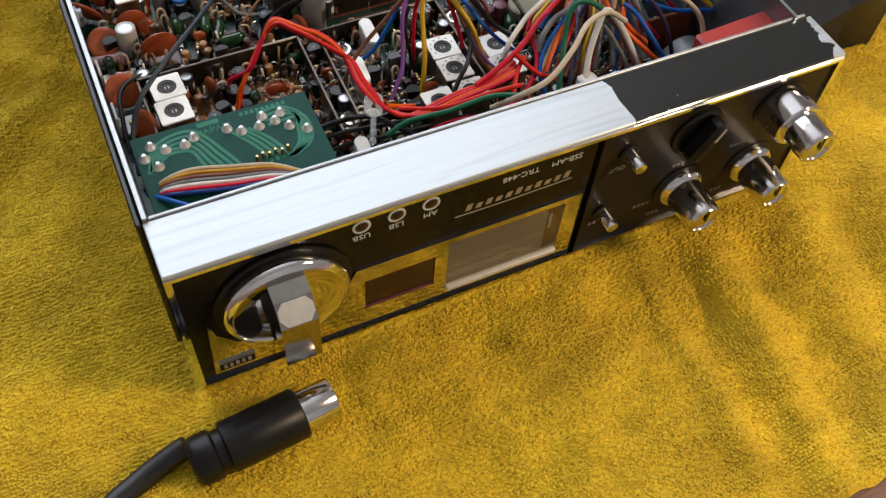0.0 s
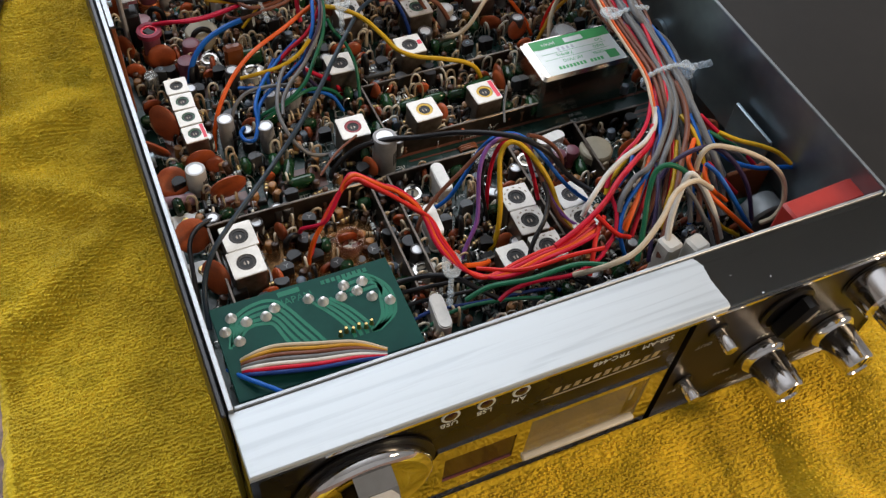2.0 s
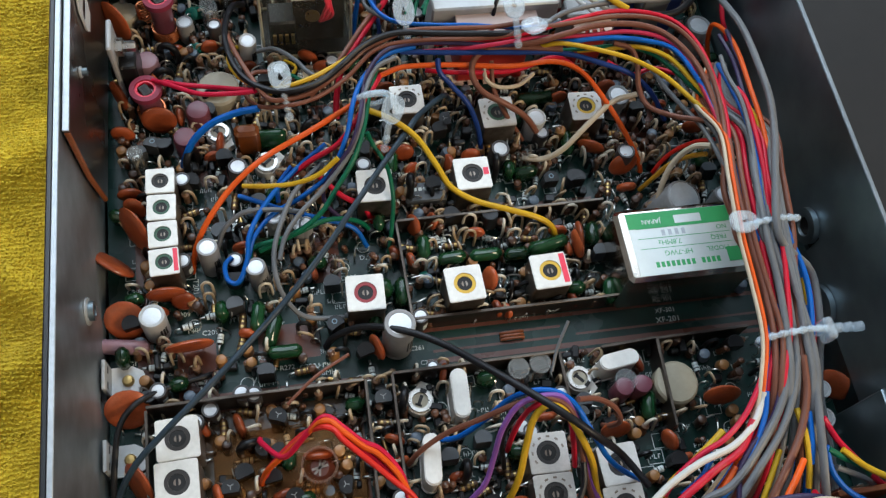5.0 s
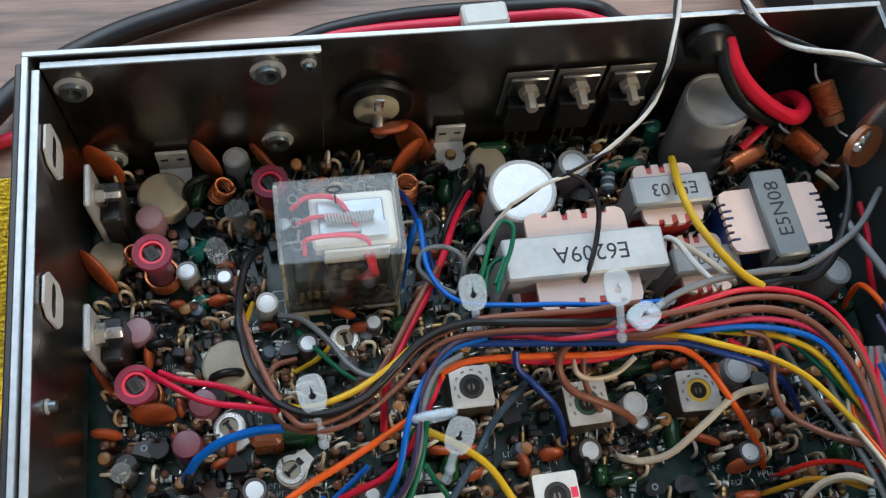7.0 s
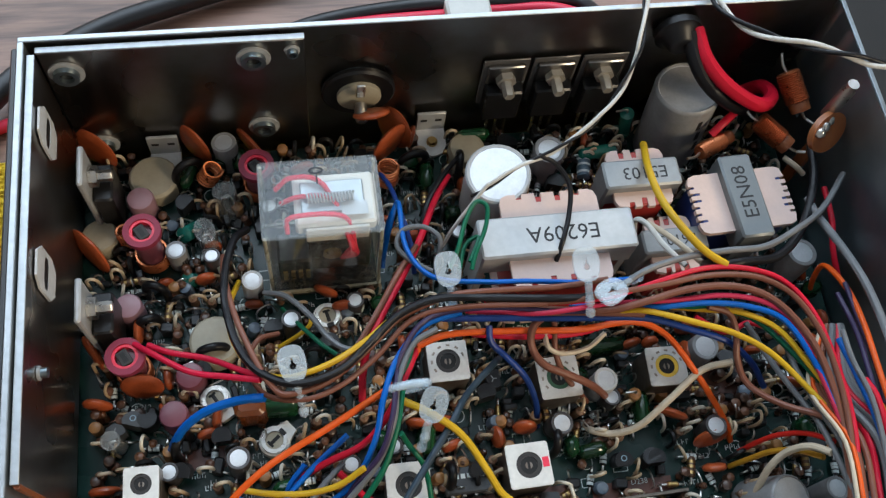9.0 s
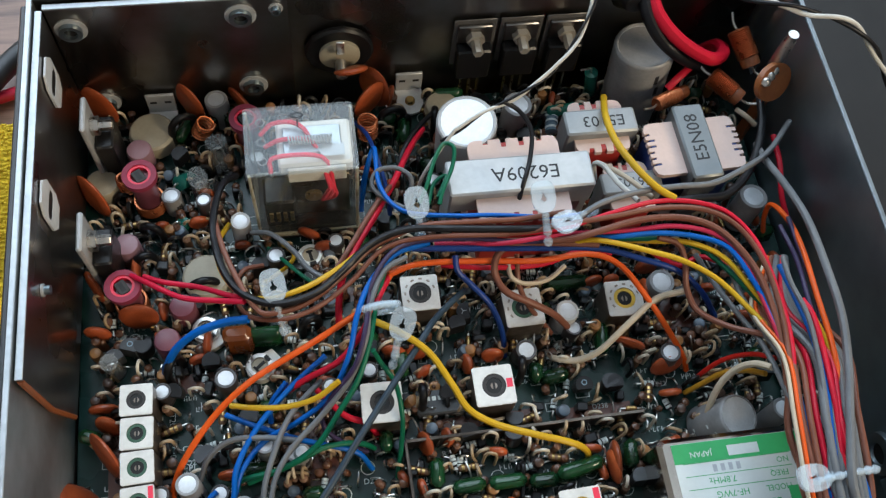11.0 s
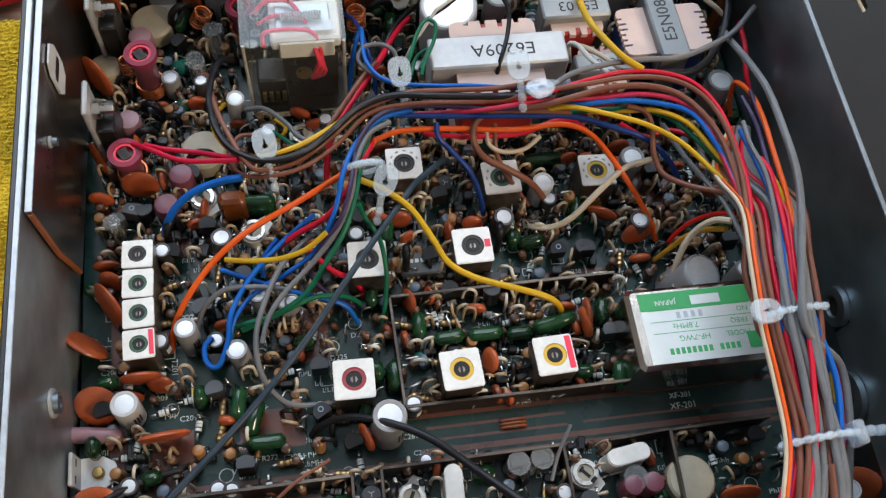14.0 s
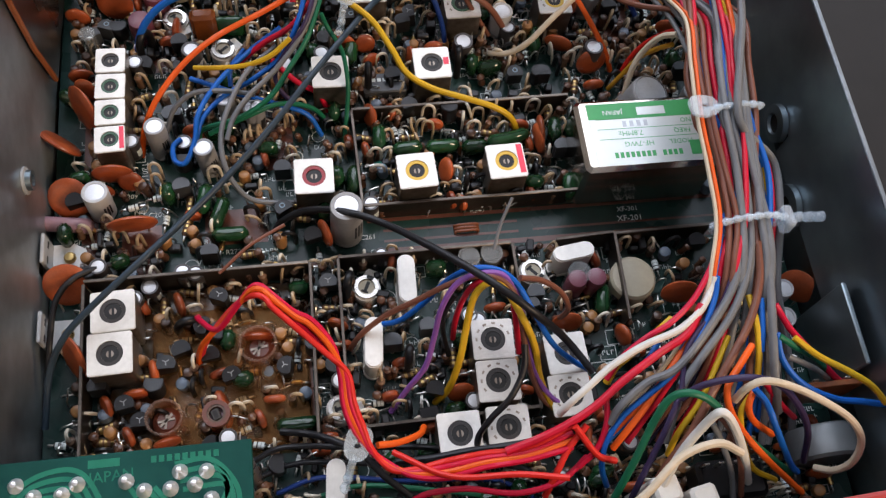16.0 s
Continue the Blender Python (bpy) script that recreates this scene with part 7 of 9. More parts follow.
wire("grey", 1, [(124.8, 188.8, 47.0), (132.2, 192.6, 49.0), (142.8, 195.0, 49.0), (153.1, 195.6, 49.0), (162.4, 196.1, 48.0), (171.8, 200.1, 46.0), (182.1, 206.1, 44.0), (191.9, 215.9, 42.0)])
wire("black", 1.4, [(185.9, 224.6, 42.0), (184.2, 216.6, 42.0), (180.9, 208.6, 41.0), (175.6, 201.0, 41.0), (168.2, 195.6, 42.0), (159.3, 194.8, 43.0), (151.3, 194.0, 44.0)])
wire("red", 1, [(189.6, 215.4, 36.0), (188.8, 206.5, 36.0), (187.7, 199.0, 34.0), (189.2, 193.2, 30.0)])
wire("yellow", 1.2, [(145.1, 231.9, 36.0), (140.9, 220.2, 45.0), (140.4, 209.9, 49.0), (142.9, 201.1, 51.0), (146.6, 195.1, 51.0), (151.1, 191.8, 50.0)])
wire("white", 0.9, [(138.5, 208.7, 32.0), (137.4, 210.1, 38.0), (138.8, 207.4, 41.0), (140.3, 200.5, 44.0), (143.4, 194.1, 46.0)])
wire("cream", 0.9, [(138.6, 210.0, 38.0), (140.5, 205.8, 42.0), (143.6, 200.1, 45.0), (146.8, 194.1, 47.0)])
wire("brown", 1.2, [(131.6, 184.3, 44.0), (120.5, 185.8, 44.0), (111.7, 186.9, 43.0), (107.1, 185.5, 41.0), (106.1, 181.7, 38.0), (108.7, 177.3, 36.0), (115.4, 174.7, 33.0), (121.8, 172.7, 28.0), (127.9, 171.8, 17.0)])
wire("cream", 0.8, [(110.3, 185.2, 36.0), (110.4, 181.3, 36.0), (114.1, 180.0, 34.0), (120.2, 180.9, 33.0), (125.0, 183.8, 34.0)])
wire("brown", 0.9, [(112.4, 186.4, 38.0), (112.4, 180.5, 34.0), (114.7, 175.7, 30.0), (122.3, 172.1, 17.0)])
wire("navy", 1, [(96.6, 186.3, 41.0), (96.9, 183.0, 39.0), (100.3, 180.1, 36.0), (104.8, 176.0, 32.0), (108.0, 171.9, 24.0), (109.4, 168.0, 15.0)])
wire("cream", 1.1, [(120.9, 166.6, 16.0), (121.9, 164.4, 19.0), (126.4, 162.8, 21.0), (131.5, 163.2, 25.0), (138.7, 167.7, 30.0), (146.4, 172.6, 33.0), (153.4, 173.3, 35.0)])
wire("brown", 1, [(146.0, 183.7, 46.0), (150.9, 181.9, 45.0), (152.3, 177.6, 43.0), (152.2, 172.1, 40.0), (153.9, 166.3, 39.0), (159.1, 160.5, 42.0), (165.3, 156.6, 45.0), (170.3, 152.6, 47.0)])
wire("cream", 1.1, [(156.8, 140.9, 15.0), (156.0, 145.1, 24.0), (157.5, 149.2, 31.0), (160.2, 151.3, 36.0), (162.9, 151.0, 41.0), (165.2, 148.5, 45.0)])
wire("redorange", 0.8, [(158.2, 155.8, 15.0), (159.4, 156.1, 24.0), (161.8, 156.0, 31.0), (165.0, 154.2, 38.0), (167.1, 150.9, 44.0)])
wire("amber", 0.9, [(154.8, 152.6, 15.0), (157.5, 152.8, 22.0), (160.0, 152.8, 29.0), (163.0, 151.3, 35.0), (165.2, 148.3, 41.0)])
wire("orange", 1, [(80.3, 183.1, 40.0), (75.5, 176.7, 40.0), (68.4, 172.8, 39.0), (58.7, 168.3, 37.0), (46.5, 162.7, 35.0), (37.5, 156.6, 32.0), (30.3, 149.2, 28.0), (26.2, 144.4, 22.0), (24.0, 141.0, 14.0)])
wire("red", 1, [(79.9, 182.8, 40.0), (76.6, 176.9, 41.0), (72.0, 169.2, 40.0), (66.2, 164.3, 36.0), (58.6, 162.3, 32.0), (50.8, 160.1, 26.0)])
wire("blue", 0.9, [(90.5, 189.4, 43.0), (82.0, 187.2, 43.0), (75.2, 180.5, 43.0), (71.3, 172.4, 43.0), (68.6, 164.0, 40.0), (63.5, 157.0, 34.0), (55.8, 152.9, 30.0), (47.6, 150.0, 27.0), (42.1, 144.0, 27.0), (39.7, 138.3, 25.0)])
wire("purple", 0.8, [(74.9, 177.7, 43.0), (72.6, 168.0, 43.0), (69.6, 161.2, 40.0), (64.2, 156.6, 35.0), (61.2, 153.4, 31.0), (62.1, 150.0, 28.0), (67.1, 147.5, 22.0), (71.1, 146.6, 18.0)])
wire("grey", 0.9, [(84.6, 186.2, 43.0), (78.8, 183.1, 43.0), (74.6, 174.8, 43.0), (72.8, 167.0, 42.0), (68.4, 159.2, 38.0), (61.2, 152.8, 33.0), (54.2, 146.9, 31.0), (49.9, 141.1, 30.0), (47.9, 135.2, 29.0)])
wire("green", 0.9, [(79.0, 184.0, 41.0), (76.0, 175.5, 41.0), (73.8, 167.2, 41.0), (70.3, 159.0, 38.0), (65.1, 152.7, 34.0), (59.2, 146.5, 30.0), (51.0, 142.9, 27.0), (41.7, 142.1, 24.0), (40.0, 140.1, 22.0)])
wire("green", 0.8, [(74.2, 164.8, 40.0), (75.7, 163.2, 36.0), (79.0, 158.5, 32.0), (79.9, 151.3, 28.0), (79.2, 146.0, 22.0), (77.7, 139.5, 15.0)])
wire("yellow", 0.9, [(39.9, 159.3, 27.0), (45.6, 157.5, 29.0), (53.5, 156.3, 31.0), (60.3, 156.7, 34.0), (65.8, 158.9, 38.0)])
wire("yellow", 1.1, [(75.0, 172.0, 40.0), (81.2, 168.2, 40.0), (87.3, 163.3, 38.0), (91.9, 156.1, 35.0), (95.4, 150.4, 32.0), (101.8, 146.5, 30.0), (111.0, 143.2, 29.0), (118.6, 141.1, 27.0), (123.4, 139.7, 23.0), (126.5, 138.6, 14.0)])
wire("red", 1, [(60.3, 161.1, 26.0), (66.4, 154.4, 25.0), (71.7, 152.5, 22.0), (74.5, 150.1, 16.0)])
wire("blue", 0.9, [(38.4, 158.0, 24.0), (43.7, 155.0, 25.0), (51.4, 151.4, 25.0), (59.2, 148.4, 25.0), (68.3, 146.0, 22.0), (72.0, 142.7, 16.0)])
wire("grey", 0.9, [(31.5, 144.2, 20.0), (34.3, 148.1, 25.0), (39.9, 150.7, 28.0), (47.8, 150.1, 29.0), (55.5, 148.5, 29.0)])
wire("green", 0.9, [(42.7, 141.7, 22.0), (53.6, 144.1, 26.0), (61.8, 147.1, 26.0), (69.8, 147.8, 22.0), (74.6, 146.8, 15.0)])
wire("blue", 0.9, [(63.2, 167.8, 31.0), (54.3, 161.1, 30.0), (45.9, 152.6, 29.0), (40.8, 144.1, 28.0), (39.6, 137.9, 26.0), (36.9, 132.4, 24.0), (34.0, 133.7, 23.0), (33.4, 138.5, 22.0), (35.4, 140.7, 22.0)])
wire("grey", 0.9, [(61.7, 161.9, 31.0), (54.1, 154.5, 31.0), (49.4, 145.3, 31.0), (46.7, 136.8, 30.0), (47.0, 128.9, 28.0), (49.8, 123.8, 24.0), (54.1, 121.4, 21.0), (63.2, 121.2, 19.0)])
wire("blue", 0.9, [(48.9, 154.8, 24.0), (49.4, 158.6, 27.0), (53.4, 162.9, 29.0)])
wire("grey", 0.9, [(63.3, 121.7, 19.0), (68.0, 120.9, 18.0), (72.0, 120.8, 16.0)])
wire("slate", 1.05, [(100.7, 182.8, 26.0), (97.8, 179.8, 32.0), (90.2, 172.7, 35.0), (85.7, 166.4, 37.5), (78.2, 156.9, 38.0), (68.8, 144.8, 38.0), (59.7, 132.7, 38.0), (48.3, 119.9, 37.0), (37.4, 109.3, 36.0), (27.0, 99.8, 35.0), (17.9, 92.3, 33.0), (10.5, 85.9, 30.0), (5.7, 79.5, 24.0), (3.4, 68.0, 18.0)])
wire("black", 1.2, [(57.6, 114.9, 15.0), (60.1, 116.1, 19.0), (66.9, 115.7, 25.0), (75.9, 112.0, 30.0), (85.1, 106.0, 34.0), (94.1, 94.8, 44.0), (102.5, 85.2, 50.0), (109.1, 78.9, 51.0), (115.8, 74.4, 47.0), (123.5, 72.3, 36.0), (129.1, 64.2, 34.0)])
wire("black", 1, [(28.9, 111.3, 15.0), (25.3, 109.6, 18.0), (17.0, 107.1, 20.0), (10.2, 103.9, 22.0), (5.8, 98.4, 22.0), (4.1, 89.2, 20.0), (3.0, 79.4, 16.0)])
wire("magenta", 0.9, [(39.0, 90.7, 22.0), (39.6, 88.7, 26.0), (44.8, 82.7, 34.0), (49.9, 85.0, 41.0), (53.8, 87.3, 46.0), (56.0, 87.2, 47.0), (58.5, 84.8, 47.0), (62.7, 81.0, 46.0), (66.5, 78.9, 45.0), (70.4, 73.7, 43.0), (71.6, 67.9, 41.0), (71.8, 61.5, 39.0), (73.3, 56.4, 37.0), (76.0, 52.5, 35.0), (80.0, 48.9, 34.0), (85.7, 45.3, 34.0), (92.9, 44.1, 35.0), (101.1, 45.2, 36.0), (110.6, 45.7, 37.0), (120.3, 47.1, 38.0)])
wire("orange", 0.9, [(37.9, 80.3, 15.0), (40.0, 81.4, 26.0), (45.2, 83.4, 34.0), (50.1, 85.3, 41.0), (54.0, 86.5, 46.5), (56.3, 86.0, 47.5), (58.5, 83.7, 47.5), (62.7, 79.8, 46.5), (65.9, 77.8, 45.5), (69.9, 73.0, 43.5), (72.1, 67.8, 41.0), (72.5, 61.4, 39.0), (74.1, 56.3, 37.0), (76.4, 52.3, 35.0), (80.3, 48.4, 34.0), (85.8, 45.8, 34.0), (93.1, 45.3, 35.0), (101.2, 46.2, 36.0), (110.7, 46.5, 37.0), (120.6, 48.6, 38.0)])
wire("magenta", 0.9, [(38.2, 80.8, 15.0), (40.5, 82.0, 26.0), (45.5, 84.0, 34.0), (50.3, 85.7, 41.0), (54.0, 86.6, 44.8), (56.4, 85.7, 45.8), (58.4, 83.4, 45.8), (62.5, 79.3, 44.8), (65.2, 77.4, 43.8), (69.3, 72.9, 41.8), (72.6, 67.8, 41.0), (73.3, 61.3, 39.0), (74.9, 56.2, 37.0), (76.7, 52.0, 35.0), (80.5, 47.8, 34.0), (85.8, 46.3, 34.0), (93.2, 46.5, 35.0), (101.4, 47.2, 36.0), (110.8, 47.3, 37.0), (120.8, 50.1, 38.0)])
wire("redorange", 0.9, [(38.4, 81.2, 15.0), (41.1, 82.5, 26.0), (45.8, 84.7, 34.0), (50.5, 86.0, 41.0), (54.4, 85.3, 46.6), (56.8, 84.0, 47.6), (58.4, 81.7, 47.6), (62.5, 77.6, 46.6), (64.6, 75.7, 45.6), (68.8, 71.8, 43.6), (73.1, 67.7, 41.0), (74.1, 61.3, 39.0), (75.7, 56.1, 37.0), (77.1, 51.8, 35.0), (80.8, 47.3, 34.0), (85.9, 46.8, 34.0), (93.4, 47.7, 35.0), (101.5, 48.2, 36.0), (111.0, 48.1, 37.0), (121.1, 51.6, 38.0)])
wire("red", 1.2, [(152.5, 73.4, 48.0), (148.2, 67.5, 47.0), (141.2, 63.8, 46.0), (132.6, 59.0, 45.0), (126.0, 54.6, 43.0), (119.6, 51.6, 41.0), (112.7, 49.4, 39.0), (105.8, 47.9, 37.0)])
wire("magenta", 0.9, [(124.2, 45.5, 34.0), (117.4, 41.0, 33.0), (107.7, 39.6, 32.0), (97.1, 41.9, 31.0), (89.0, 42.0, 30.0), (84.9, 41.1, 28.0)])
wire("orange", 1, [(89.8, 58.1, 24.0), (88.3, 55.8, 27.0), (83.3, 53.6, 31.0), (78.4, 52.8, 34.0)])
wire("redorange", 1, [(123.8, 51.1, 40.0), (119.6, 47.2, 38.0), (116.6, 42.7, 35.0), (114.1, 38.5, 30.0)])
wire("black", 1.1, [(57.3, 60.4, 24.0), (64.3, 58.3, 27.0), (69.7, 55.3, 30.0), (74.9, 51.8, 31.0), (79.9, 46.3, 30.0), (85.0, 42.1, 28.0)])
wire("black", 1.1, [(82.5, 50.4, 26.0), (90.8, 50.0, 28.0), (98.3, 50.2, 30.0), (107.9, 50.1, 32.0), (114.9, 50.5, 33.0), (120.1, 51.7, 33.0)])
wire("black", 1, [(113.5, 71.2, 38.0), (112.8, 66.0, 36.0), (109.2, 60.4, 34.0), (104.8, 57.0, 31.0), (101.9, 54.1, 28.0), (101.1, 51.8, 26.0)])
wire("blue", 0.9, [(81.8, 84.7, 22.0), (86.6, 83.5, 27.0), (92.3, 84.9, 34.0), (97.9, 87.4, 41.0), (103.1, 87.5, 46.0), (108.4, 86.2, 47.0), (112.3, 82.9, 46.0), (115.5, 77.4, 43.0), (119.9, 71.6, 37.0), (125.0, 68.9, 31.0), (130.3, 67.3, 26.0)])
wire("violet", 0.9, [(83.0, 64.6, 15.0), (87.5, 68.5, 21.0), (91.6, 71.6, 27.0), (93.7, 76.3, 33.0), (95.6, 81.1, 40.0), (99.3, 84.8, 45.0), (104.9, 85.8, 47.0), (109.6, 84.7, 47.0), (112.5, 81.0, 44.0), (114.2, 74.1, 38.0), (116.0, 66.9, 32.0), (120.0, 61.2, 27.0), (126.8, 58.2, 24.0)])
wire("red", 0.9, [(99.8, 80.1, 20.0), (99.7, 81.4, 30.0), (101.0, 83.3, 39.0), (103.5, 84.3, 45.0), (107.6, 84.4, 46.0), (111.1, 81.5, 43.0), (112.7, 76.4, 36.0), (113.9, 72.5, 28.0)])
wire("yellow", 1.1, [(94.0, 65.8, 15.0), (97.0, 67.2, 22.0), (99.2, 71.1, 31.0), (100.8, 76.5, 37.0), (102.6, 81.6, 43.0), (105.7, 83.7, 46.0), (109.1, 82.4, 46.0), (112.6, 76.9, 43.0), (115.9, 71.3, 37.0), (117.5, 65.1, 30.0), (120.7, 59.1, 25.0), (125.8, 56.8, 22.0)])
wire("brown", 0.9, [(74.6, 80.4, 18.0), (77.6, 82.1, 24.0), (83.6, 84.1, 30.0), (90.7, 84.6, 37.0), (96.7, 85.1, 43.0), (102.1, 85.5, 46.0), (107.5, 84.6, 47.0), (111.5, 81.5, 45.0), (113.2, 75.7, 40.0), (114.8, 67.4, 33.0), (117.8, 61.4, 27.0), (122.3, 58.0, 24.0)])
wire("brown", 0.9, [(113.0, 83.9, 47.0), (118.8, 84.4, 43.0), (123.9, 83.1, 38.0), (126.7, 81.2, 32.0), (126.9, 81.9, 24.0), (126.6, 83.9, 17.0)])
wire("black", 0.8, [(98.7, 83.1, 42.0), (96.6, 81.0, 38.0), (96.0, 78.3, 33.0), (98.2, 75.9, 20.0)])
wire("white", 1.1, [(156.6, 79.4, 49.0), (155.6, 76.9, 48.0), (151.8, 72.0, 48.0), (146.2, 68.3, 47.0), (138.1, 65.9, 46.0), (130.5, 62.4, 45.0), (125.2, 58.9, 44.0), (120.9, 56.1, 42.0), (118.6, 54.6, 38.0)])
wire("magenta", 0.9, [(159.3, 87.3, 50.0), (156.4, 81.7, 49.0), (151.1, 75.0, 48.0), (145.2, 70.4, 47.0), (139.5, 68.0, 45.0), (133.6, 64.5, 43.0), (130.0, 60.7, 40.0)])
wire("yellow", 1.2, [(148.1, 73.4, 40.0), (144.2, 70.7, 40.0), (137.7, 66.5, 40.0), (133.0, 63.6, 39.0), (131.1, 61.0, 36.0)])
wire("blue", 0.9, [(157.3, 79.4, 49.0), (155.5, 73.9, 48.0), (150.8, 66.5, 47.0), (145.5, 60.9, 46.0), (140.3, 57.1, 44.0), (132.3, 52.4, 41.0), (127.8, 47.3, 38.0), (126.9, 42.8, 34.0), (128.8, 39.6, 28.0)])
wire("grey", 1.2, [(167.0, 86.6, 50.0), (163.6, 78.0, 49.0), (158.2, 69.9, 48.0), (150.5, 62.2, 47.0), (145.6, 56.9, 45.0), (143.6, 51.9, 41.0), (141.7, 46.3, 36.0)])
wire("grey", 1.2, [(164.8, 86.8, 50.0), (160.9, 77.5, 49.0), (153.9, 68.8, 48.0), (144.6, 60.3, 46.0), (137.3, 57.8, 45.0), (131.4, 54.0, 43.0), (128.8, 50.9, 40.0)])
wire("brown", 1.2, [(168.5, 86.5, 50.0), (166.9, 77.7, 49.0), (162.6, 68.7, 48.0), (156.6, 60.9, 47.0), (151.4, 54.3, 45.0), (145.6, 46.6, 42.0), (139.8, 40.6, 38.0), (135.8, 35.2, 33.0)])
wire("grey", 1.3, [(170.7, 86.3, 50.0), (169.0, 76.0, 49.0), (167.2, 66.1, 48.0), (166.6, 55.8, 44.0), (169.3, 50.5, 36.0)])
wire("yellow", 1, [(164.3, 74.9, 47.0), (164.4, 68.2, 47.0), (164.2, 62.3, 45.0), (163.8, 57.4, 42.0)])
wire("yellow", 0.9, [(157.6, 66.2, 46.0), (153.4, 59.7, 45.0), (148.9, 53.0, 43.0), (143.6, 47.3, 40.0), (142.2, 43.9, 34.0)])
wire("blue", 0.9, [(166.5, 73.6, 48.0), (165.4, 66.6, 47.0), (164.7, 62.2, 45.0)])
wire("purple", 0.9, [(163.8, 85.8, 49.0), (158.2, 74.4, 48.0), (150.3, 67.3, 47.0), (146.5, 62.2, 46.0), (144.6, 55.6, 45.0), (140.2, 47.9, 42.0), (134.4, 38.9, 36.0), (132.7, 35.7, 32.0)])
wire("orange", 1, [(161.0, 62.7, 49.0), (156.5, 58.3, 51.0), (152.1, 53.6, 52.0), (152.1, 49.4, 50.0), (156.0, 44.8, 45.0), (163.1, 39.4, 38.0), (173.5, 33.2, 28.0)])
wire("orange", 1, [(161.0, 54.4, 46.0), (158.7, 50.7, 45.0), (160.2, 47.8, 42.0), (166.4, 45.5, 36.0)])
wire("orange", 1, [(146.6, 64.0, 45.0), (142.1, 59.0, 44.0), (137.3, 53.7, 42.0), (132.1, 48.7, 39.0), (129.5, 46.2, 36.0)])
wire("green", 1.1, [(128.3, 35.9, 34.0), (132.0, 42.0, 42.0), (135.7, 48.3, 48.0), (138.8, 52.0, 53.0), (142.5, 52.2, 55.0), (147.5, 50.3, 53.0), (153.2, 46.3, 47.0), (160.8, 42.0, 40.0), (171.5, 37.6, 29.0)])
wire("purple", 1, [(143.0, 52.9, 48.0), (146.0, 54.1, 52.0), (151.2, 54.3, 55.0), (156.8, 53.7, 56.0), (162.6, 52.0, 54.0), (168.4, 48.2, 48.0), (172.7, 44.2, 40.0), (175.4, 39.9, 29.0)])
wire("cream", 1.1, [(178.1, 38.3, 28.0), (180.6, 36.7, 32.0), (182.3, 37.4, 38.0), (181.6, 40.8, 45.0), (177.6, 44.4, 50.0), (170.5, 48.1, 54.0), (163.6, 51.3, 56.0), (158.1, 52.6, 57.0), (154.7, 52.1, 55.0), (153.6, 50.9, 50.0)])
wire("white", 1.3, [(136.9, 34.6, 36.0), (141.2, 41.5, 43.0), (145.9, 46.3, 49.0), (148.9, 48.0, 53.0), (152.1, 45.4, 50.0), (156.1, 40.7, 42.0), (160.7, 36.7, 30.0)])
wire("brown", 0.9, [(149.9, 47.3, 50.0), (153.4, 44.2, 46.0), (156.5, 38.8, 38.0), (158.3, 33.9, 30.0)])
wire("grey", 0.9, [(148.5, 46.9, 48.0), (151.1, 43.5, 44.0), (154.9, 38.0, 36.0), (156.3, 33.4, 30.0)])
wire("blue", 1, [(159.6, 53.3, 48.0), (162.4, 50.1, 46.0), (165.0, 44.6, 42.0), (170.3, 39.0, 33.0), (173.2, 37.7, 29.0)])
wire("yellow", 0.9, [(160.0, 52.9, 44.0), (157.5, 48.8, 42.0), (160.5, 39.8, 34.0), (168.1, 36.6, 28.0)])
wire("magenta", 1, [(168.9, 71.5, 49.0), (172.4, 66.3, 46.0), (178.6, 61.8, 41.0), (185.0, 58.1, 35.0), (190.6, 56.4, 29.0)])
wire("yellow", 1, [(172.1, 64.1, 47.0), (177.1, 59.6, 46.0), (183.7, 55.6, 45.0), (189.0, 52.4, 43.0), (192.8, 48.9, 40.0)])
wire("green", 1, [(168.2, 64.5, 48.0), (173.2, 62.3, 45.0), (180.1, 60.1, 40.0), (187.9, 57.2, 30.0)])
wire("blue", 1, [(167.9, 65.3, 48.0), (169.1, 59.6, 45.0), (173.8, 54.6, 42.0), (181.1, 51.2, 40.0), (188.0, 50.0, 39.0), (194.3, 48.9, 38.0)])
wire("grey", 0.9, [(171.0, 60.8, 44.0), (175.8, 59.1, 42.0), (181.6, 57.9, 37.0), (187.9, 56.9, 29.0)])
wire("red", 0.9, [(163.8, 56.1, 44.0), (169.4, 51.5, 38.0), (174.6, 49.5, 32.0)])
wire("magenta", 0.9, [(128.6, 56.0, 42.0), (128.1, 51.0, 40.0), (125.8, 46.4, 37.0), (121.7, 43.4, 34.0)])
wire("redorange", 1, [(120.6, 50.6, 42.0), (125.3, 44.9, 38.0), (129.7, 43.5, 36.0)])
wire("blue", 0.9, [(143.4, 68.2, 42.0), (139.4, 63.5, 42.0), (134.2, 60.3, 40.0)])
wire("cream", 0.65, [(174.8, 178.2, 40.0), (164.5, 163.5, 45.0), (166.0, 149.7, 50.0), (163.3, 135.0, 52.0), (161.2, 118.9, 52.0), (160.9, 105.8, 51.0), (159.9, 93.0, 50.5), (156.8, 83.3, 50.0), (153.5, 74.6, 47.0), (146.2, 64.9, 41.0), (137.7, 56.9, 35.0), (129.1, 49.2, 29.0)])
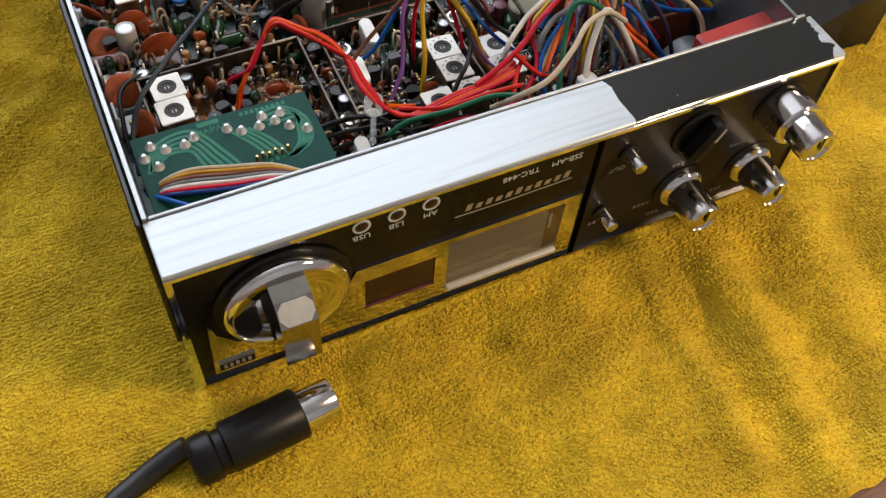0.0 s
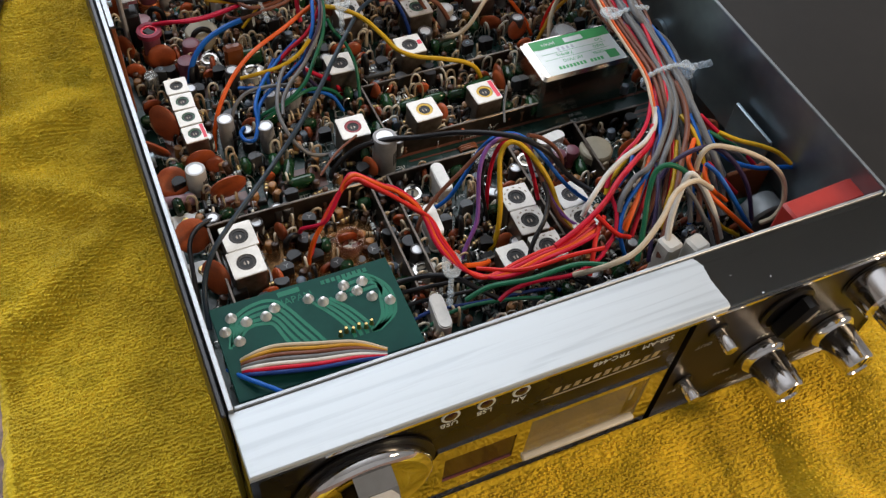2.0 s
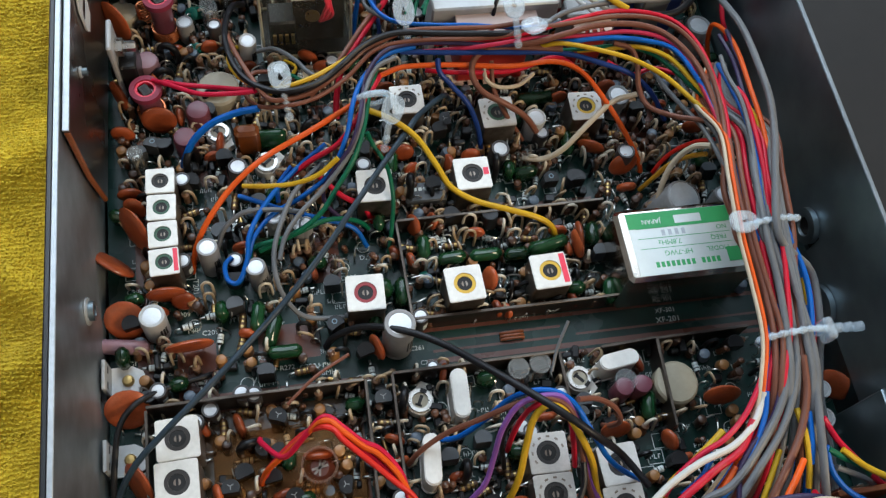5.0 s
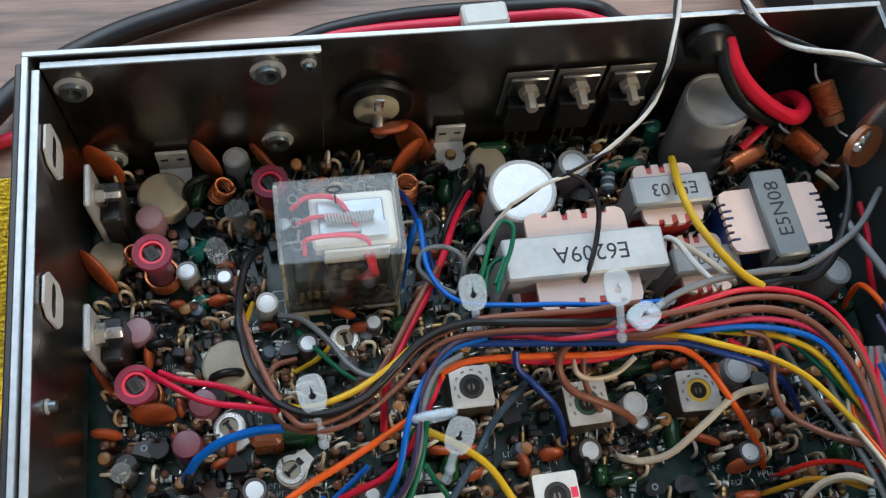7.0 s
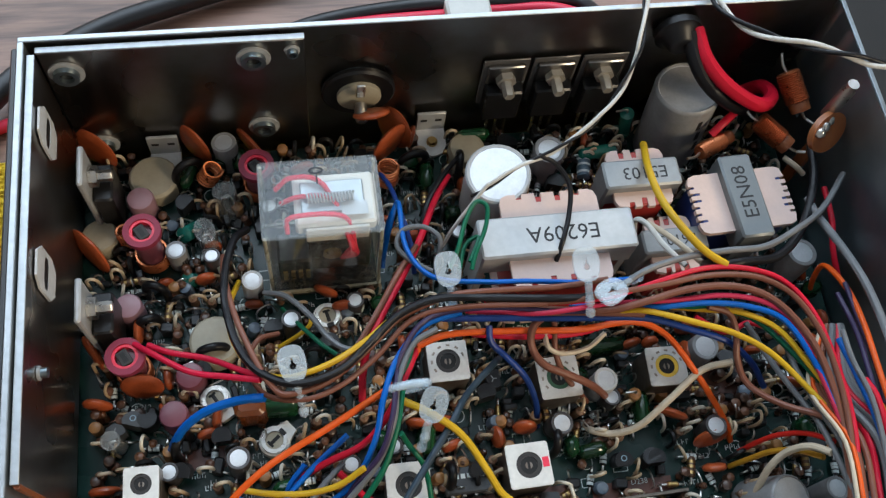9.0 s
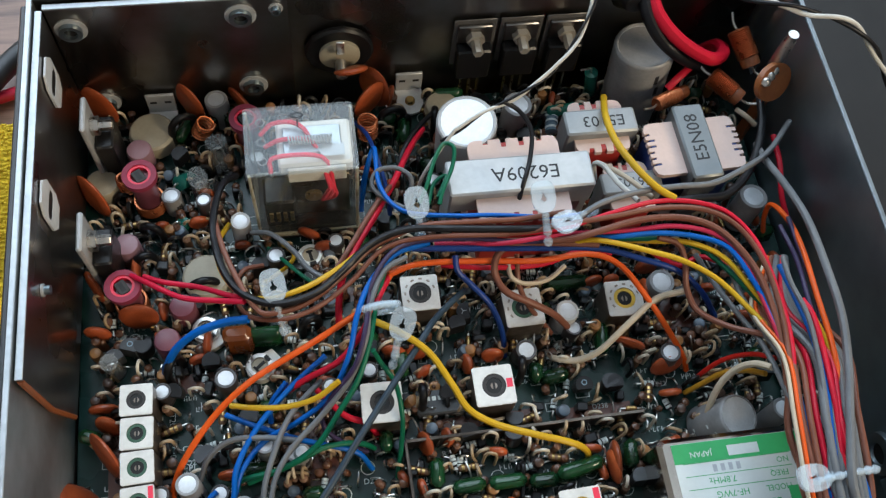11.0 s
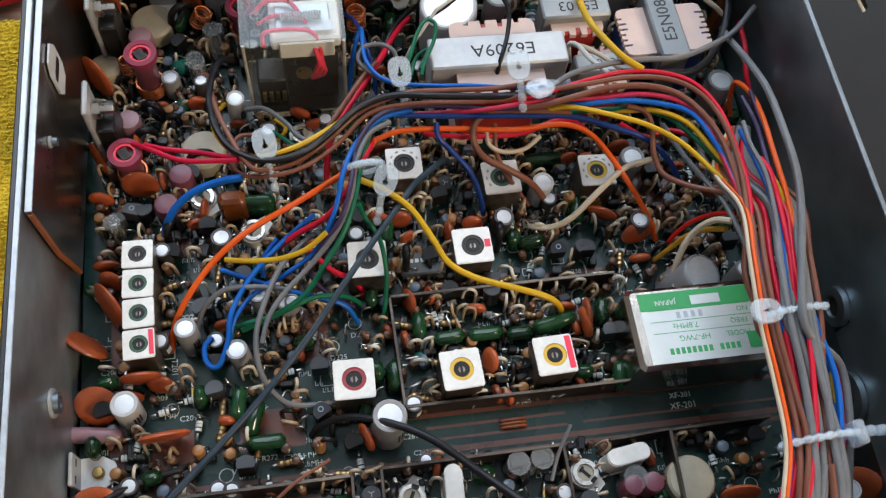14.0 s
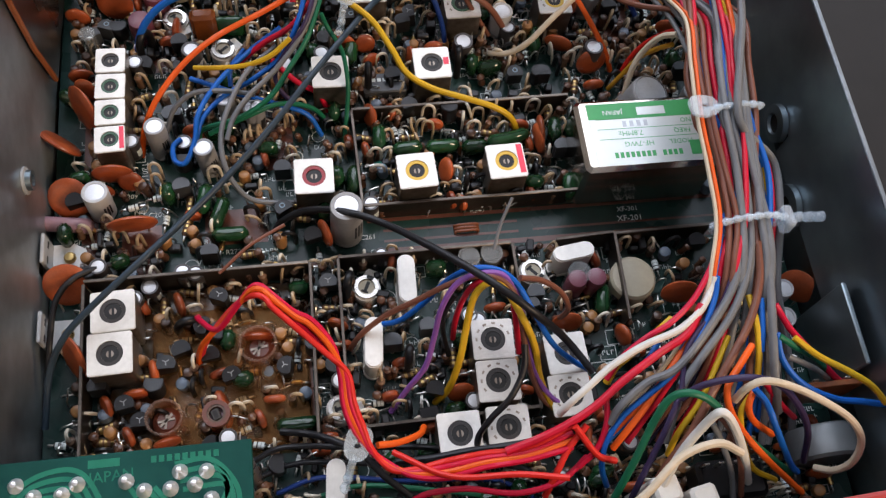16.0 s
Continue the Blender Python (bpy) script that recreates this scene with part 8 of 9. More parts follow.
wire("orange", 0.65, [(175.2, 178.2, 40.0), (165.5, 163.4, 45.0), (167.2, 149.6, 50.0), (164.5, 134.9, 52.0), (162.3, 118.8, 52.0), (162.0, 105.7, 51.0), (160.9, 92.9, 50.5), (157.7, 83.2, 50.0), (154.5, 74.5, 47.0), (147.8, 64.7, 41.0), (139.8, 56.6, 35.0), (129.8, 49.1, 29.0)])
wire("brown", 1.1, [(175.5, 176.1, 38.2), (166.4, 163.7, 44.1), (168.3, 150.2, 49.1), (165.5, 135.5, 51.1), (164.2, 119.2, 51.1), (164.4, 106.0, 50.1), (163.3, 93.2, 49.6), (160.8, 83.3, 49.1), (157.9, 74.5, 46.1), (152.7, 64.5, 40.1), (146.4, 56.1, 34.1), (138.9, 48.3, 28.1)])
wire("red", 1, [(176.9, 174.0, 36.4), (169.5, 163.7, 43.2), (172.3, 150.7, 48.2), (169.4, 135.9, 50.2), (167.7, 119.5, 50.2), (166.7, 106.3, 49.2), (164.5, 93.5, 48.7), (159.7, 83.8, 48.2), (156.6, 75.0, 45.2), (150.4, 65.0, 39.2), (143.1, 56.7, 33.2), (135.6, 48.8, 27.2)])
wire("brown", 0.9, [(176.1, 178.1, 40.0), (167.3, 163.2, 45.0), (169.7, 149.5, 50.0), (166.9, 134.7, 52.0), (165.0, 118.6, 52.0), (165.0, 105.5, 51.0), (164.8, 92.6, 50.5), (161.9, 82.9, 50.0), (159.2, 74.1, 47.0), (154.9, 64.1, 41.0), (149.7, 55.6, 35.0), (142.1, 47.8, 29.0)])
wire("grey", 1.2, [(177.4, 177.9, 40.0), (170.1, 162.9, 45.0), (173.4, 149.2, 50.0), (170.5, 134.5, 52.0), (168.4, 118.4, 52.0), (167.8, 105.2, 51.0), (166.1, 92.5, 50.5), (164.0, 82.7, 50.0), (161.5, 73.9, 47.0), (158.5, 63.7, 41.0), (154.6, 55.1, 35.0), (149.3, 46.9, 29.0)])
wire("grey", 1.1, [(178.3, 175.8, 38.2), (172.2, 163.0, 44.1), (176.0, 149.8, 49.1), (173.0, 135.0, 51.1), (170.2, 118.8, 51.1), (170.1, 105.6, 50.1), (168.4, 92.7, 49.6), (166.3, 82.9, 49.1), (164.0, 74.0, 46.1), (162.1, 63.6, 40.1), (159.3, 54.8, 34.1), (156.1, 46.4, 28.1)])
wire("blue", 1, [(178.3, 173.8, 36.4), (172.4, 163.4, 43.2), (176.1, 150.5, 48.2), (173.0, 135.6, 50.2), (172.0, 119.2, 50.2), (171.5, 106.0, 49.2), (162.7, 93.7, 48.7), (158.7, 83.9, 48.2), (155.4, 75.1, 45.2), (148.7, 65.2, 39.2), (140.7, 57.0, 33.2), (130.7, 49.4, 27.2)])
wire("red", 0.9, [(178.6, 177.8, 40.0), (172.8, 162.6, 45.0), (176.9, 149.0, 50.0), (173.8, 134.3, 52.0), (172.2, 118.1, 52.0), (170.0, 105.1, 51.0), (166.8, 92.4, 50.5), (162.6, 82.8, 50.0), (159.9, 74.0, 47.0), (156.1, 63.9, 41.0), (151.3, 55.4, 35.0), (145.2, 47.4, 29.0)])
wire("grey", 1.2, [(179.5, 177.7, 40.0), (174.7, 162.4, 45.0), (179.4, 148.9, 50.0), (176.2, 134.1, 52.0), (173.6, 118.0, 52.0), (172.6, 104.9, 51.0), (170.6, 92.1, 50.5), (169.5, 82.2, 50.0), (167.7, 73.3, 47.0), (168.0, 62.7, 41.0), (167.6, 53.6, 35.0), (166.7, 44.9, 29.0)])
wire("purple", 0.8, [(178.7, 173.8, 36.4), (173.3, 163.3, 43.2), (177.3, 150.4, 48.2), (174.3, 135.5, 50.2), (171.3, 119.3, 50.2), (169.8, 106.1, 49.2), (165.9, 93.4, 48.7), (162.0, 83.6, 48.2), (159.1, 74.8, 45.2), (154.3, 64.6, 39.2), (148.5, 56.2, 33.2), (140.4, 48.3, 27.2)])
wire("brown", 1.1, [(180.5, 173.6, 36.4), (177.1, 162.9, 43.2), (182.3, 150.1, 48.2), (179.1, 135.2, 50.2), (176.6, 118.9, 50.2), (173.2, 105.8, 49.2), (170.2, 93.0, 48.7), (168.2, 83.1, 48.2), (166.1, 74.2, 45.2), (165.0, 63.6, 39.2), (163.1, 54.6, 33.2), (159.7, 46.2, 27.2)])
wire("blue", 1, [(179.1, 173.7, 36.4), (174.3, 163.2, 43.2), (178.6, 150.3, 48.2), (175.5, 135.5, 50.2), (175.2, 119.0, 50.2), (176.3, 105.6, 49.2), (173.6, 92.8, 48.7), (169.3, 83.0, 48.2), (167.3, 74.0, 45.2), (166.9, 63.4, 39.2), (165.7, 54.3, 33.2), (164.0, 45.7, 27.2)])
wire("grey", 1.2, [(179.1, 177.8, 40.0), (173.9, 162.5, 45.0), (178.4, 148.9, 50.0), (175.3, 134.2, 52.0), (172.6, 118.1, 52.0), (171.9, 104.9, 51.0), (171.8, 92.0, 50.5), (170.6, 82.1, 50.0), (168.9, 73.2, 47.0), (169.9, 62.5, 41.0), (170.2, 53.3, 35.0), (168.0, 44.8, 29.0)])
wire("red", 2, [(157.4, 251.8, 56.0), (158.6, 244.8, 54.0), (162.9, 239.4, 51.0), (169.8, 236.3, 47.0), (175.6, 236.2, 44.0), (180.4, 240.6, 41.0), (181.4, 246.7, 36.0), (179.0, 250.0, 28.0)])
wire("black", 2, [(155.3, 251.0, 56.0), (156.3, 244.9, 53.0), (159.8, 240.2, 49.0), (166.3, 237.9, 44.0), (175.2, 239.7, 36.0), (181.6, 244.1, 26.0)])
wire("white", 0.62, [(153.6, 279.2, 62.0), (152.1, 276.6, 62.9), (150.4, 274.1, 63.6), (148.7, 271.5, 64.1), (147.2, 269.0, 64.3), (145.9, 266.3, 64.4), (145.0, 263.5, 64.5), (144.2, 260.4, 64.8), (143.4, 257.0, 65.3), (142.2, 253.6, 65.9), (140.8, 250.2, 66.2), (139.5, 247.2, 66.1), (138.5, 244.8, 65.7), (137.8, 243.0, 65.2), (137.4, 241.8, 64.6), (137.2, 241.0, 63.9), (136.9, 240.2, 63.3), (136.6, 239.5, 62.6), (136.2, 238.6, 62.0), (135.7, 237.5, 61.4), (135.1, 236.3, 60.8), (134.4, 235.2, 60.2), (133.6, 234.0, 59.7), (132.6, 232.9, 59.3), (131.6, 231.9, 58.8), (130.4, 230.9, 58.3), (129.2, 230.0, 57.8), (127.9, 229.2, 57.3), (126.6, 228.3, 56.6), (125.3, 227.5, 55.9), (124.0, 226.8, 55.2), (122.6, 226.1, 54.4), (121.3, 225.5, 53.6), (120.0, 224.9, 52.8), (118.8, 224.3, 52.1), (117.5, 223.8, 51.5), (116.3, 223.3, 51.0), (115.1, 222.9, 50.7), (113.9, 222.5, 50.4), (112.6, 222.3, 50.2), (111.2, 222.0, 50.1), (109.8, 221.7, 49.8), (108.4, 221.3, 49.4), (107.0, 220.9, 48.9), (105.6, 220.5, 48.3), (104.2, 220.0, 47.6), (102.8, 219.5, 46.8), (101.5, 219.1, 45.9), (100.3, 218.6, 45.0), (93.5, 213.7, 36.0), (91.3, 212.5, 28.0)])
wire("black", 0.5, [(152.4, 279.2, 62.0), (151.3, 276.6, 62.2), (150.3, 274.1, 62.5), (149.3, 271.5, 63.2), (148.2, 269.0, 64.0), (146.9, 266.3, 64.9), (145.4, 263.5, 65.5), (143.8, 260.4, 65.8), (142.4, 257.0, 65.7), (141.3, 253.6, 65.3), (140.7, 250.2, 65.1), (140.1, 247.2, 65.2), (139.5, 244.8, 65.3), (138.9, 243.0, 65.3), (138.4, 241.8, 65.0), (138.0, 241.0, 64.6), (137.6, 240.2, 64.1), (137.1, 239.5, 63.6), (136.4, 238.6, 63.0), (135.5, 237.5, 62.4), (134.5, 236.3, 61.7), (133.5, 235.2, 60.8), (132.5, 234.0, 59.9), (131.5, 232.9, 59.0), (130.6, 231.9, 58.2), (129.8, 230.9, 57.4), (128.9, 230.0, 56.8), (128.1, 229.2, 56.2), (127.1, 228.3, 55.7), (126.1, 227.5, 55.2), (125.0, 226.8, 54.8), (123.7, 226.1, 54.4), (122.3, 225.5, 54.0), (120.8, 224.9, 53.6), (119.1, 224.3, 53.1), (117.5, 223.8, 52.6), (115.9, 223.3, 52.0), (114.3, 222.9, 51.4), (112.9, 222.5, 50.9), (111.5, 222.3, 50.3), (110.2, 222.0, 49.8), (108.9, 221.7, 49.2), (107.8, 221.3, 48.6), (106.7, 220.9, 47.9), (105.7, 220.5, 47.2), (104.6, 220.0, 46.6), (103.6, 219.5, 46.0), (102.5, 219.1, 45.5), (101.3, 218.6, 45.0), (97.4, 218.3, 42.0)])
wire("black", 0.8, [(113.2, 222.9, 51.0), (117.3, 221.2, 49.0), (120.0, 216.4, 47.0), (118.8, 209.4, 45.0), (116.0, 202.6, 43.0), (114.6, 199.3, 36.0)])


def twisted(first, second, r, points, pitch):
    """Two wires laid round one another along a line."""
    line = smooth_line([Vector(p) for p in points], 9)
    run, rows = 0.0, ([], [])
    for i, p in enumerate(line):
        d = (line[min(i + 1, len(line) - 1)] - line[max(i - 1, 0)]).normalized()
        side = d.cross(Vector((0, 0, 1))).normalized()
        up = side.cross(d)
        a = 2 * math.pi * run / pitch
        for k, row in enumerate(rows):
            c = a + math.pi * k
            row.append(tuple(p + side * (r * math.cos(c)) + up * (r * math.sin(c))))
        run += (line[min(i + 1, len(line) - 1)] - p).length
    wire(first, r * 1.2, rows[0], f"{first} wire twisted with a {second} one over the rear corner")
    wire(second, r * 1.1, rows[1], f"{second} wire twisted with a {first} one over the rear corner")


twisted("white", "black", 0.66, [(159.9, 263.4, 62.0), (160.4, 252.8, 64.0), (163.6, 244.8, 66.0), (170.4, 239.0, 68.0), (178.2, 234.4, 70.0), (187.5, 230.4, 70.0), (204.0, 225.0, 66.0), (226.0, 214.0, 40.0)], 26.0)
wire("cream", 1, [(182.6, 226.0, 34.0), (185.0, 223.2, 34.0), (187.7, 221.7, 32.0)])
wire("red", 1.4, [(171.3, 238.4, 38.0), (166.8, 235.1, 38.0), (163.7, 233.1, 36.0)])
wire("cream", 0.7, [(4.5, 37.0, 46.0), (9.3, 35.7, 51.0), (16.1, 35.5, 52.0), (25.8, 32.6, 52.0), (35.5, 29.4, 52.0), (42.4, 25.0, 51.0)])
wire("amber", 0.7, [(4.7, 36.5, 46.0), (9.1, 34.9, 51.0), (15.7, 34.3, 52.0), (25.4, 31.4, 52.0), (35.2, 28.5, 52.0), (42.3, 24.6, 51.0)])
wire("brown", 0.7, [(4.9, 36.1, 46.0), (8.8, 34.0, 51.0), (15.4, 33.0, 52.0), (25.0, 30.3, 52.0), (34.9, 27.6, 52.0), (42.1, 24.3, 51.0)])
wire("grey", 0.7, [(5.0, 35.6, 46.0), (8.6, 33.1, 51.0), (15.0, 31.8, 52.0), (24.7, 29.1, 52.0), (34.5, 26.7, 52.0), (42.0, 23.9, 51.0)])
wire("white", 0.7, [(5.2, 35.1, 46.0), (8.3, 32.2, 51.0), (14.6, 30.6, 52.0), (24.3, 28.0, 52.0), (34.2, 25.9, 52.0), (41.9, 23.6, 51.0)])
wire("red", 0.7, [(5.4, 34.7, 46.0), (8.1, 31.4, 51.0), (14.3, 29.4, 52.0), (23.9, 26.9, 52.0), (33.9, 25.0, 52.0), (41.8, 23.2, 51.0)])
wire("navy", 0.7, [(5.6, 34.2, 46.0), (7.9, 30.5, 51.0), (13.9, 28.2, 52.0), (23.6, 25.7, 52.0), (33.6, 24.1, 52.0), (41.6, 22.9, 51.0)])
wire("blue", 0.8, [(3.5, 36.6, 46.0), (6.9, 29.7, 51.0), (11.5, 24.8, 52.0), (14.8, 21.5, 52.0)])
wire("green", 1, [(73.0, 40.3, 36.0), (79.8, 39.7, 40.0), (90.4, 35.7, 44.0), (103.0, 33.9, 47.0), (111.1, 30.1, 48.0)])
wire("cream", 1.1, [(103.6, 33.7, 42.0), (110.0, 28.6, 50.0), (118.2, 28.0, 54.0), (127.6, 32.6, 58.0), (135.5, 38.6, 60.0), (143.6, 40.6, 60.0), (149.6, 38.9, 56.0)])
wire("redorange", 0.9, [(81.6, 51.2, 33.0), (93.3, 44.1, 36.0), (107.7, 42.6, 38.0), (118.0, 40.3, 40.0)])


# ---- nylon ties ----
def tie_button(x, y, z, rz, rx, ry, long=0):
    """A milky wiring clip: an eyelet paddle with a beaded tail."""
    t = thing("wire_tie", "milky white nylon wire tie with beaded tail", "cable tie", x, y, z, rz, "nylon ties round the wiring", rx=rx, ry=ry)
    out, hole = [], []
    for i in range(28):
        c, s = math.cos(2 * math.pi * (i + 0.5) / 28), math.sin(2 * math.pi * (i + 0.5) / 28)
        k = (abs(c) ** 3 + abs(s) ** 3) ** (-1 / 3)
        out.append((2.95 * k * c * (1 - 0.10 * max(0, -s)), 3.9 * k * s))
        # A keyhole: a round eye that narrows into a slit.
        hole.append((c * (0.75 if s < 0.25 else 0.28), -0.5 + s * (0.75 if s < 0.25 else 1.9)))
    paddle = Shape().ring_plate(out, hole, -0.4, 0.55)
    part("paddle", paddle, NYLON, t, "", 60)
    part("neck", Shape().tube([(0, -4.0, 0), (0, -6.0, -0.6), (0.2, -8.0, -1.4)], 0.9, 8, 4), NYLON, t)
    for k in range(2 + long):
        part("bead", Shape().lathe([(0.3, -1.3), (0.9, -0.9), (1.2, 0), (0.9, 0.9), (0.3, 1.3)], 12, at(0.2, -8.2 - 2.4 * k, -1.6 - 0.7 * k, 90, 0, 0)), NYLON, t)
    return t


def tie_band(cx, cy, z, rx_, ry_, rz, head):
    """A beaded band closed round the bundle, with its square head and loose end."""
    t = thing("wire_tie", "milky white beaded nylon tie round the wire bundle", "cable tie", cx, cy, z, rz, "nylon ties round the wiring")
    n = 8
    for k in range(n):
        x = -rx_ + 2 * rx_ * k / (n - 1)
        part("bead", Shape().lathe([(0.4, -1.2), (0.85, -0.7), (1.05, 0), (0.85, 0.7), (0.4, 1.2)], 10, at(x, 0, ry_ * math.sqrt(max(0, 1 - (x / (rx_ + 0.8)) ** 2)), 0, 90, 0)), NYLON, t)
    part("strap", Shape().tube([(rx_ * math.cos(a), 0, ry_ * math.sin(a)) for a in (math.pi * i / 8 for i in range(17))], 0.7, 8, 2), NYLON, t)
    if head:
        part("head", Shape().box(rx_ + 1.2, 0, -2.5, 2.6, 5.4, 5.0, 0.5), NYLON, t)
    for k in range(3 if head else 0):
        part("tail", Shape().lathe([(0.3, -1.6), (1.2, -0.9), (1.3, 0.9), (0.3, 1.6)], 10, at(rx_ + 4.0 + 2.7 * k, -0.3 * k, 0.4, 0, 90, 0)), NYLON, t)
    return t


tie_button(88.3, 198.2, 47.5, 4, 24, 0)
tie_button(118.0, 194.2, 52.5, 2, 20, 0)
tie_button(123.0, 188.0, 50.5, 120, 14, 8)
tie_button(52.8, 181.0, 45.5, 8, 20, 0)
tie_band(77.0, 174.0, 42.0, 3.6, 2.4, 4, False)
tie_button(81.6, 169.4, 43.0, -24, 34, 0)
tie_button(163.0, 121.5, 53.0, 92, 10, 0, 1)
tie_band(170.0, 121.3, 50.0, 8.0, 3.0, 4, False)
tie_band(168.2, 92.2, 47.5, 8.6, 4.2, 3, True)
tie_button(74.2, 53.4, 35.5, -18, 24, 10)
wire("grey", 0.5, [(108, 91, 47.5), (110, 96, 50), (113, 101, 53)], "thin grey twisted tie end over the wire arch")
wire("brown", 0.5, [(47, 92, 44.5), (54, 97, 47), (62, 101, 48)], "thin brown twisted tie end over the red loom")
# Dark leads that lie in the gap behind the front panel.
wire("black", 0.9, [(50, 55, 20), (58, 57, 23), (74, 55, 24), (94, 53, 22), (112, 47, 20), (121, 40, 15)])
wire("black", 0.8, [(52, 52, 18), (62, 53.5, 21), (80, 51, 22), (100, 50, 21), (118, 44, 19), (128, 34, 14)])
wire("navy", 0.8, [(55, 48, 16), (66, 50, 19), (84, 47, 20), (106, 45, 18), (120, 36, 15)])
wire("green", 0.8, [(58, 44, 15), (72, 47, 20), (90, 44, 22), (108, 40, 18), (116, 33, 14)])
wire("red", 0.8, [(64, 34, 15), (76, 38, 19), (92, 37, 21), (106, 34, 18), (112, 28, 14)])


# ---- small parts between the others ----
rnd = random.Random(23)


def free_spot(x, y, r):
    if any((x - a) ** 2 + (y - b) ** 2 < (r + c) ** 2 * 0.5 for a, b, c in TAKEN):
        return False
    if 104.5 < y < 117.5 and x > 82:
        return False
    return True


SPOTS = []
tries = 0
while tries < 26000 and len(SPOTS) < 900:
    tries += 1
    x, y = rnd.uniform(6, 189), rnd.uniform(26, 250)
    if x > 150 and rnd.random() < 0.45:
        continue
    if 13 < x < 65 and 57 < y < 101 and rnd.random() < 0.12:
        continue
    if 22 < x < 60 and 104 < y < 132 and rnd.random() < 0.6 or 98 < x < 150 and 148 < y < 165 and rnd.random() < 0.5 or 118 < x < 190 and 60 < y < 104 and rnd.random() < 0.6:
        continue
    if free_spot(x, y, 1.5):
        SPOTS.append((x, y))
        TAKEN.append((x, y, 1.5))
def jumper(r, h, tone):
    def build():
        pts = [(-r, 0, -0.3), (-r, 0, h * 0.5), (-r * 0.8, 0, h * 0.85), (0, 0, h), (r * 0.8, 0, h * 0.85), (r, 0, h * 0.5), (r, 0, -0.3)]
        return [("sleeve", Shape().tube(pts, 0.42, 7, 3).mesh("sleeve", tone), "")]
    return build


CREAMS = [CREAM, material("pale_sleeve", (0.66, 0.60, 0.48), 0.34, 0.0, 0.2, 400, 0.05), material("tan_sleeve", (0.44, 0.32, 0.19), 0.34, 0.0, 0.2, 400, 0.05)]
for i, (x, y) in enumerate(SPOTS):
    q = rnd.random()
    a = rnd.choice((0, 90, 0, 180, 12, -15, 80)) + rnd.uniform(-12, 12)
    lean = rnd.uniform(-12, 12)
    if q < 0.10:
        v = rnd.randrange(4)
        place(("jump", v), jumper((1.4, 1.7)[v % 2], (6.0, 7.2)[v // 2], CREAMS[v % 2]), "wire_jumper", "short cream sleeved wire jumper hooped on the board", "wire link", x, y, ZB, a, "cream wire jumpers on the board", rx=lean)
    elif q < 0.36:
        v = rnd.randrange(6)
        put("hoop", ("hoop", v), hoop_resistor((4.6, 5.4, 5.8)[v % 3], (1.25, 1.5)[v % 2], CREAMS[v % 3]), x, y, a, 1.9, rx=lean)
    elif q < 0.43:
        d = rnd.choice((4.5, 5.0, 5.5, 6.5))
        put("disc", ("disc", d), disc_cap(d), x, y, a, 1.9, rx=lean, label="small orange-brown ceramic disc capacitor on the board")
    elif q < 0.49:
        put("tran", ("tran", "b" if rnd.random() < 0.7 else "g"), transistor(TRANS if rnd.random() < 0.7 else TRANS_GREY), x, y, a, 2, rx=lean)
    elif q < 0.54:
        put("film", ("film", 5), film_cap(5, GREEN_CAP), x, y, a, 2, rx=lean)
    elif q < 0.70:
        place("axial_res", axial_part(5.2, 1.0, RES_BODY, BRASS), "resistor", "brown banded resistor lying on the board", "resistor", x, y, ZB, a, "lying resistors on the board")
    elif q < 0.80:
        place("diode", axial_part(3.6, 0.8, TRANS, SILK), "diode", "small black banded diode on the board", "diode", x, y, ZB, a, "diodes on the board")
    elif q < 0.96:
        place("loop", loop_wire(1.6, 6.2), "sleeved_link", "short black sleeved wire link hooped on the board", "wire link", x, y, ZB, a, "black wire links on the board")
    else:
        put("elec", ("elec", 2.2, 21, "s"), electrolytic(2.2, 7.5, SLEEVE_DARK if rnd.random() < 0.5 else SLEEVE_BLUE), x, y, a, 2, "tiny electrolytic capacitor with bright top on the board")

# A second, finer round of small parts in the gaps.
FINE = []
tries = 0
while tries < 30000 and len(FINE) < 420:
    tries += 1
    x, y = (rnd.uniform(14, 64), rnd.uniform(57, 100)) if rnd.random() < 0.05 else (rnd.uniform(6, 189), rnd.uniform(26, 250))
    if x > 176 and rnd.random() < 0.6:
        continue
    if free_spot(x, y, 1.0):
        FINE.append((x, y))
        TAKEN.append((x, y, 1.0))
BLUE_GREY = material("slate_blue_body", (0.10, 0.16, 0.21), 0.3, 0.0, 0.2, 300, 0.05)
BEAD = [material("tan_bead", (0.34, 0.16, 0.05), 0.35, 0.0, 0.3, 400, 0.1), material("blue_grey_bead", (0.13, 0.17, 0.22), 0.35, 0.0, 0.3, 400, 0.1), material("dark_brown_bead", (0.06, 0.03, 0.018), 0.3, 0.0, 0.3, 400, 0.1)]
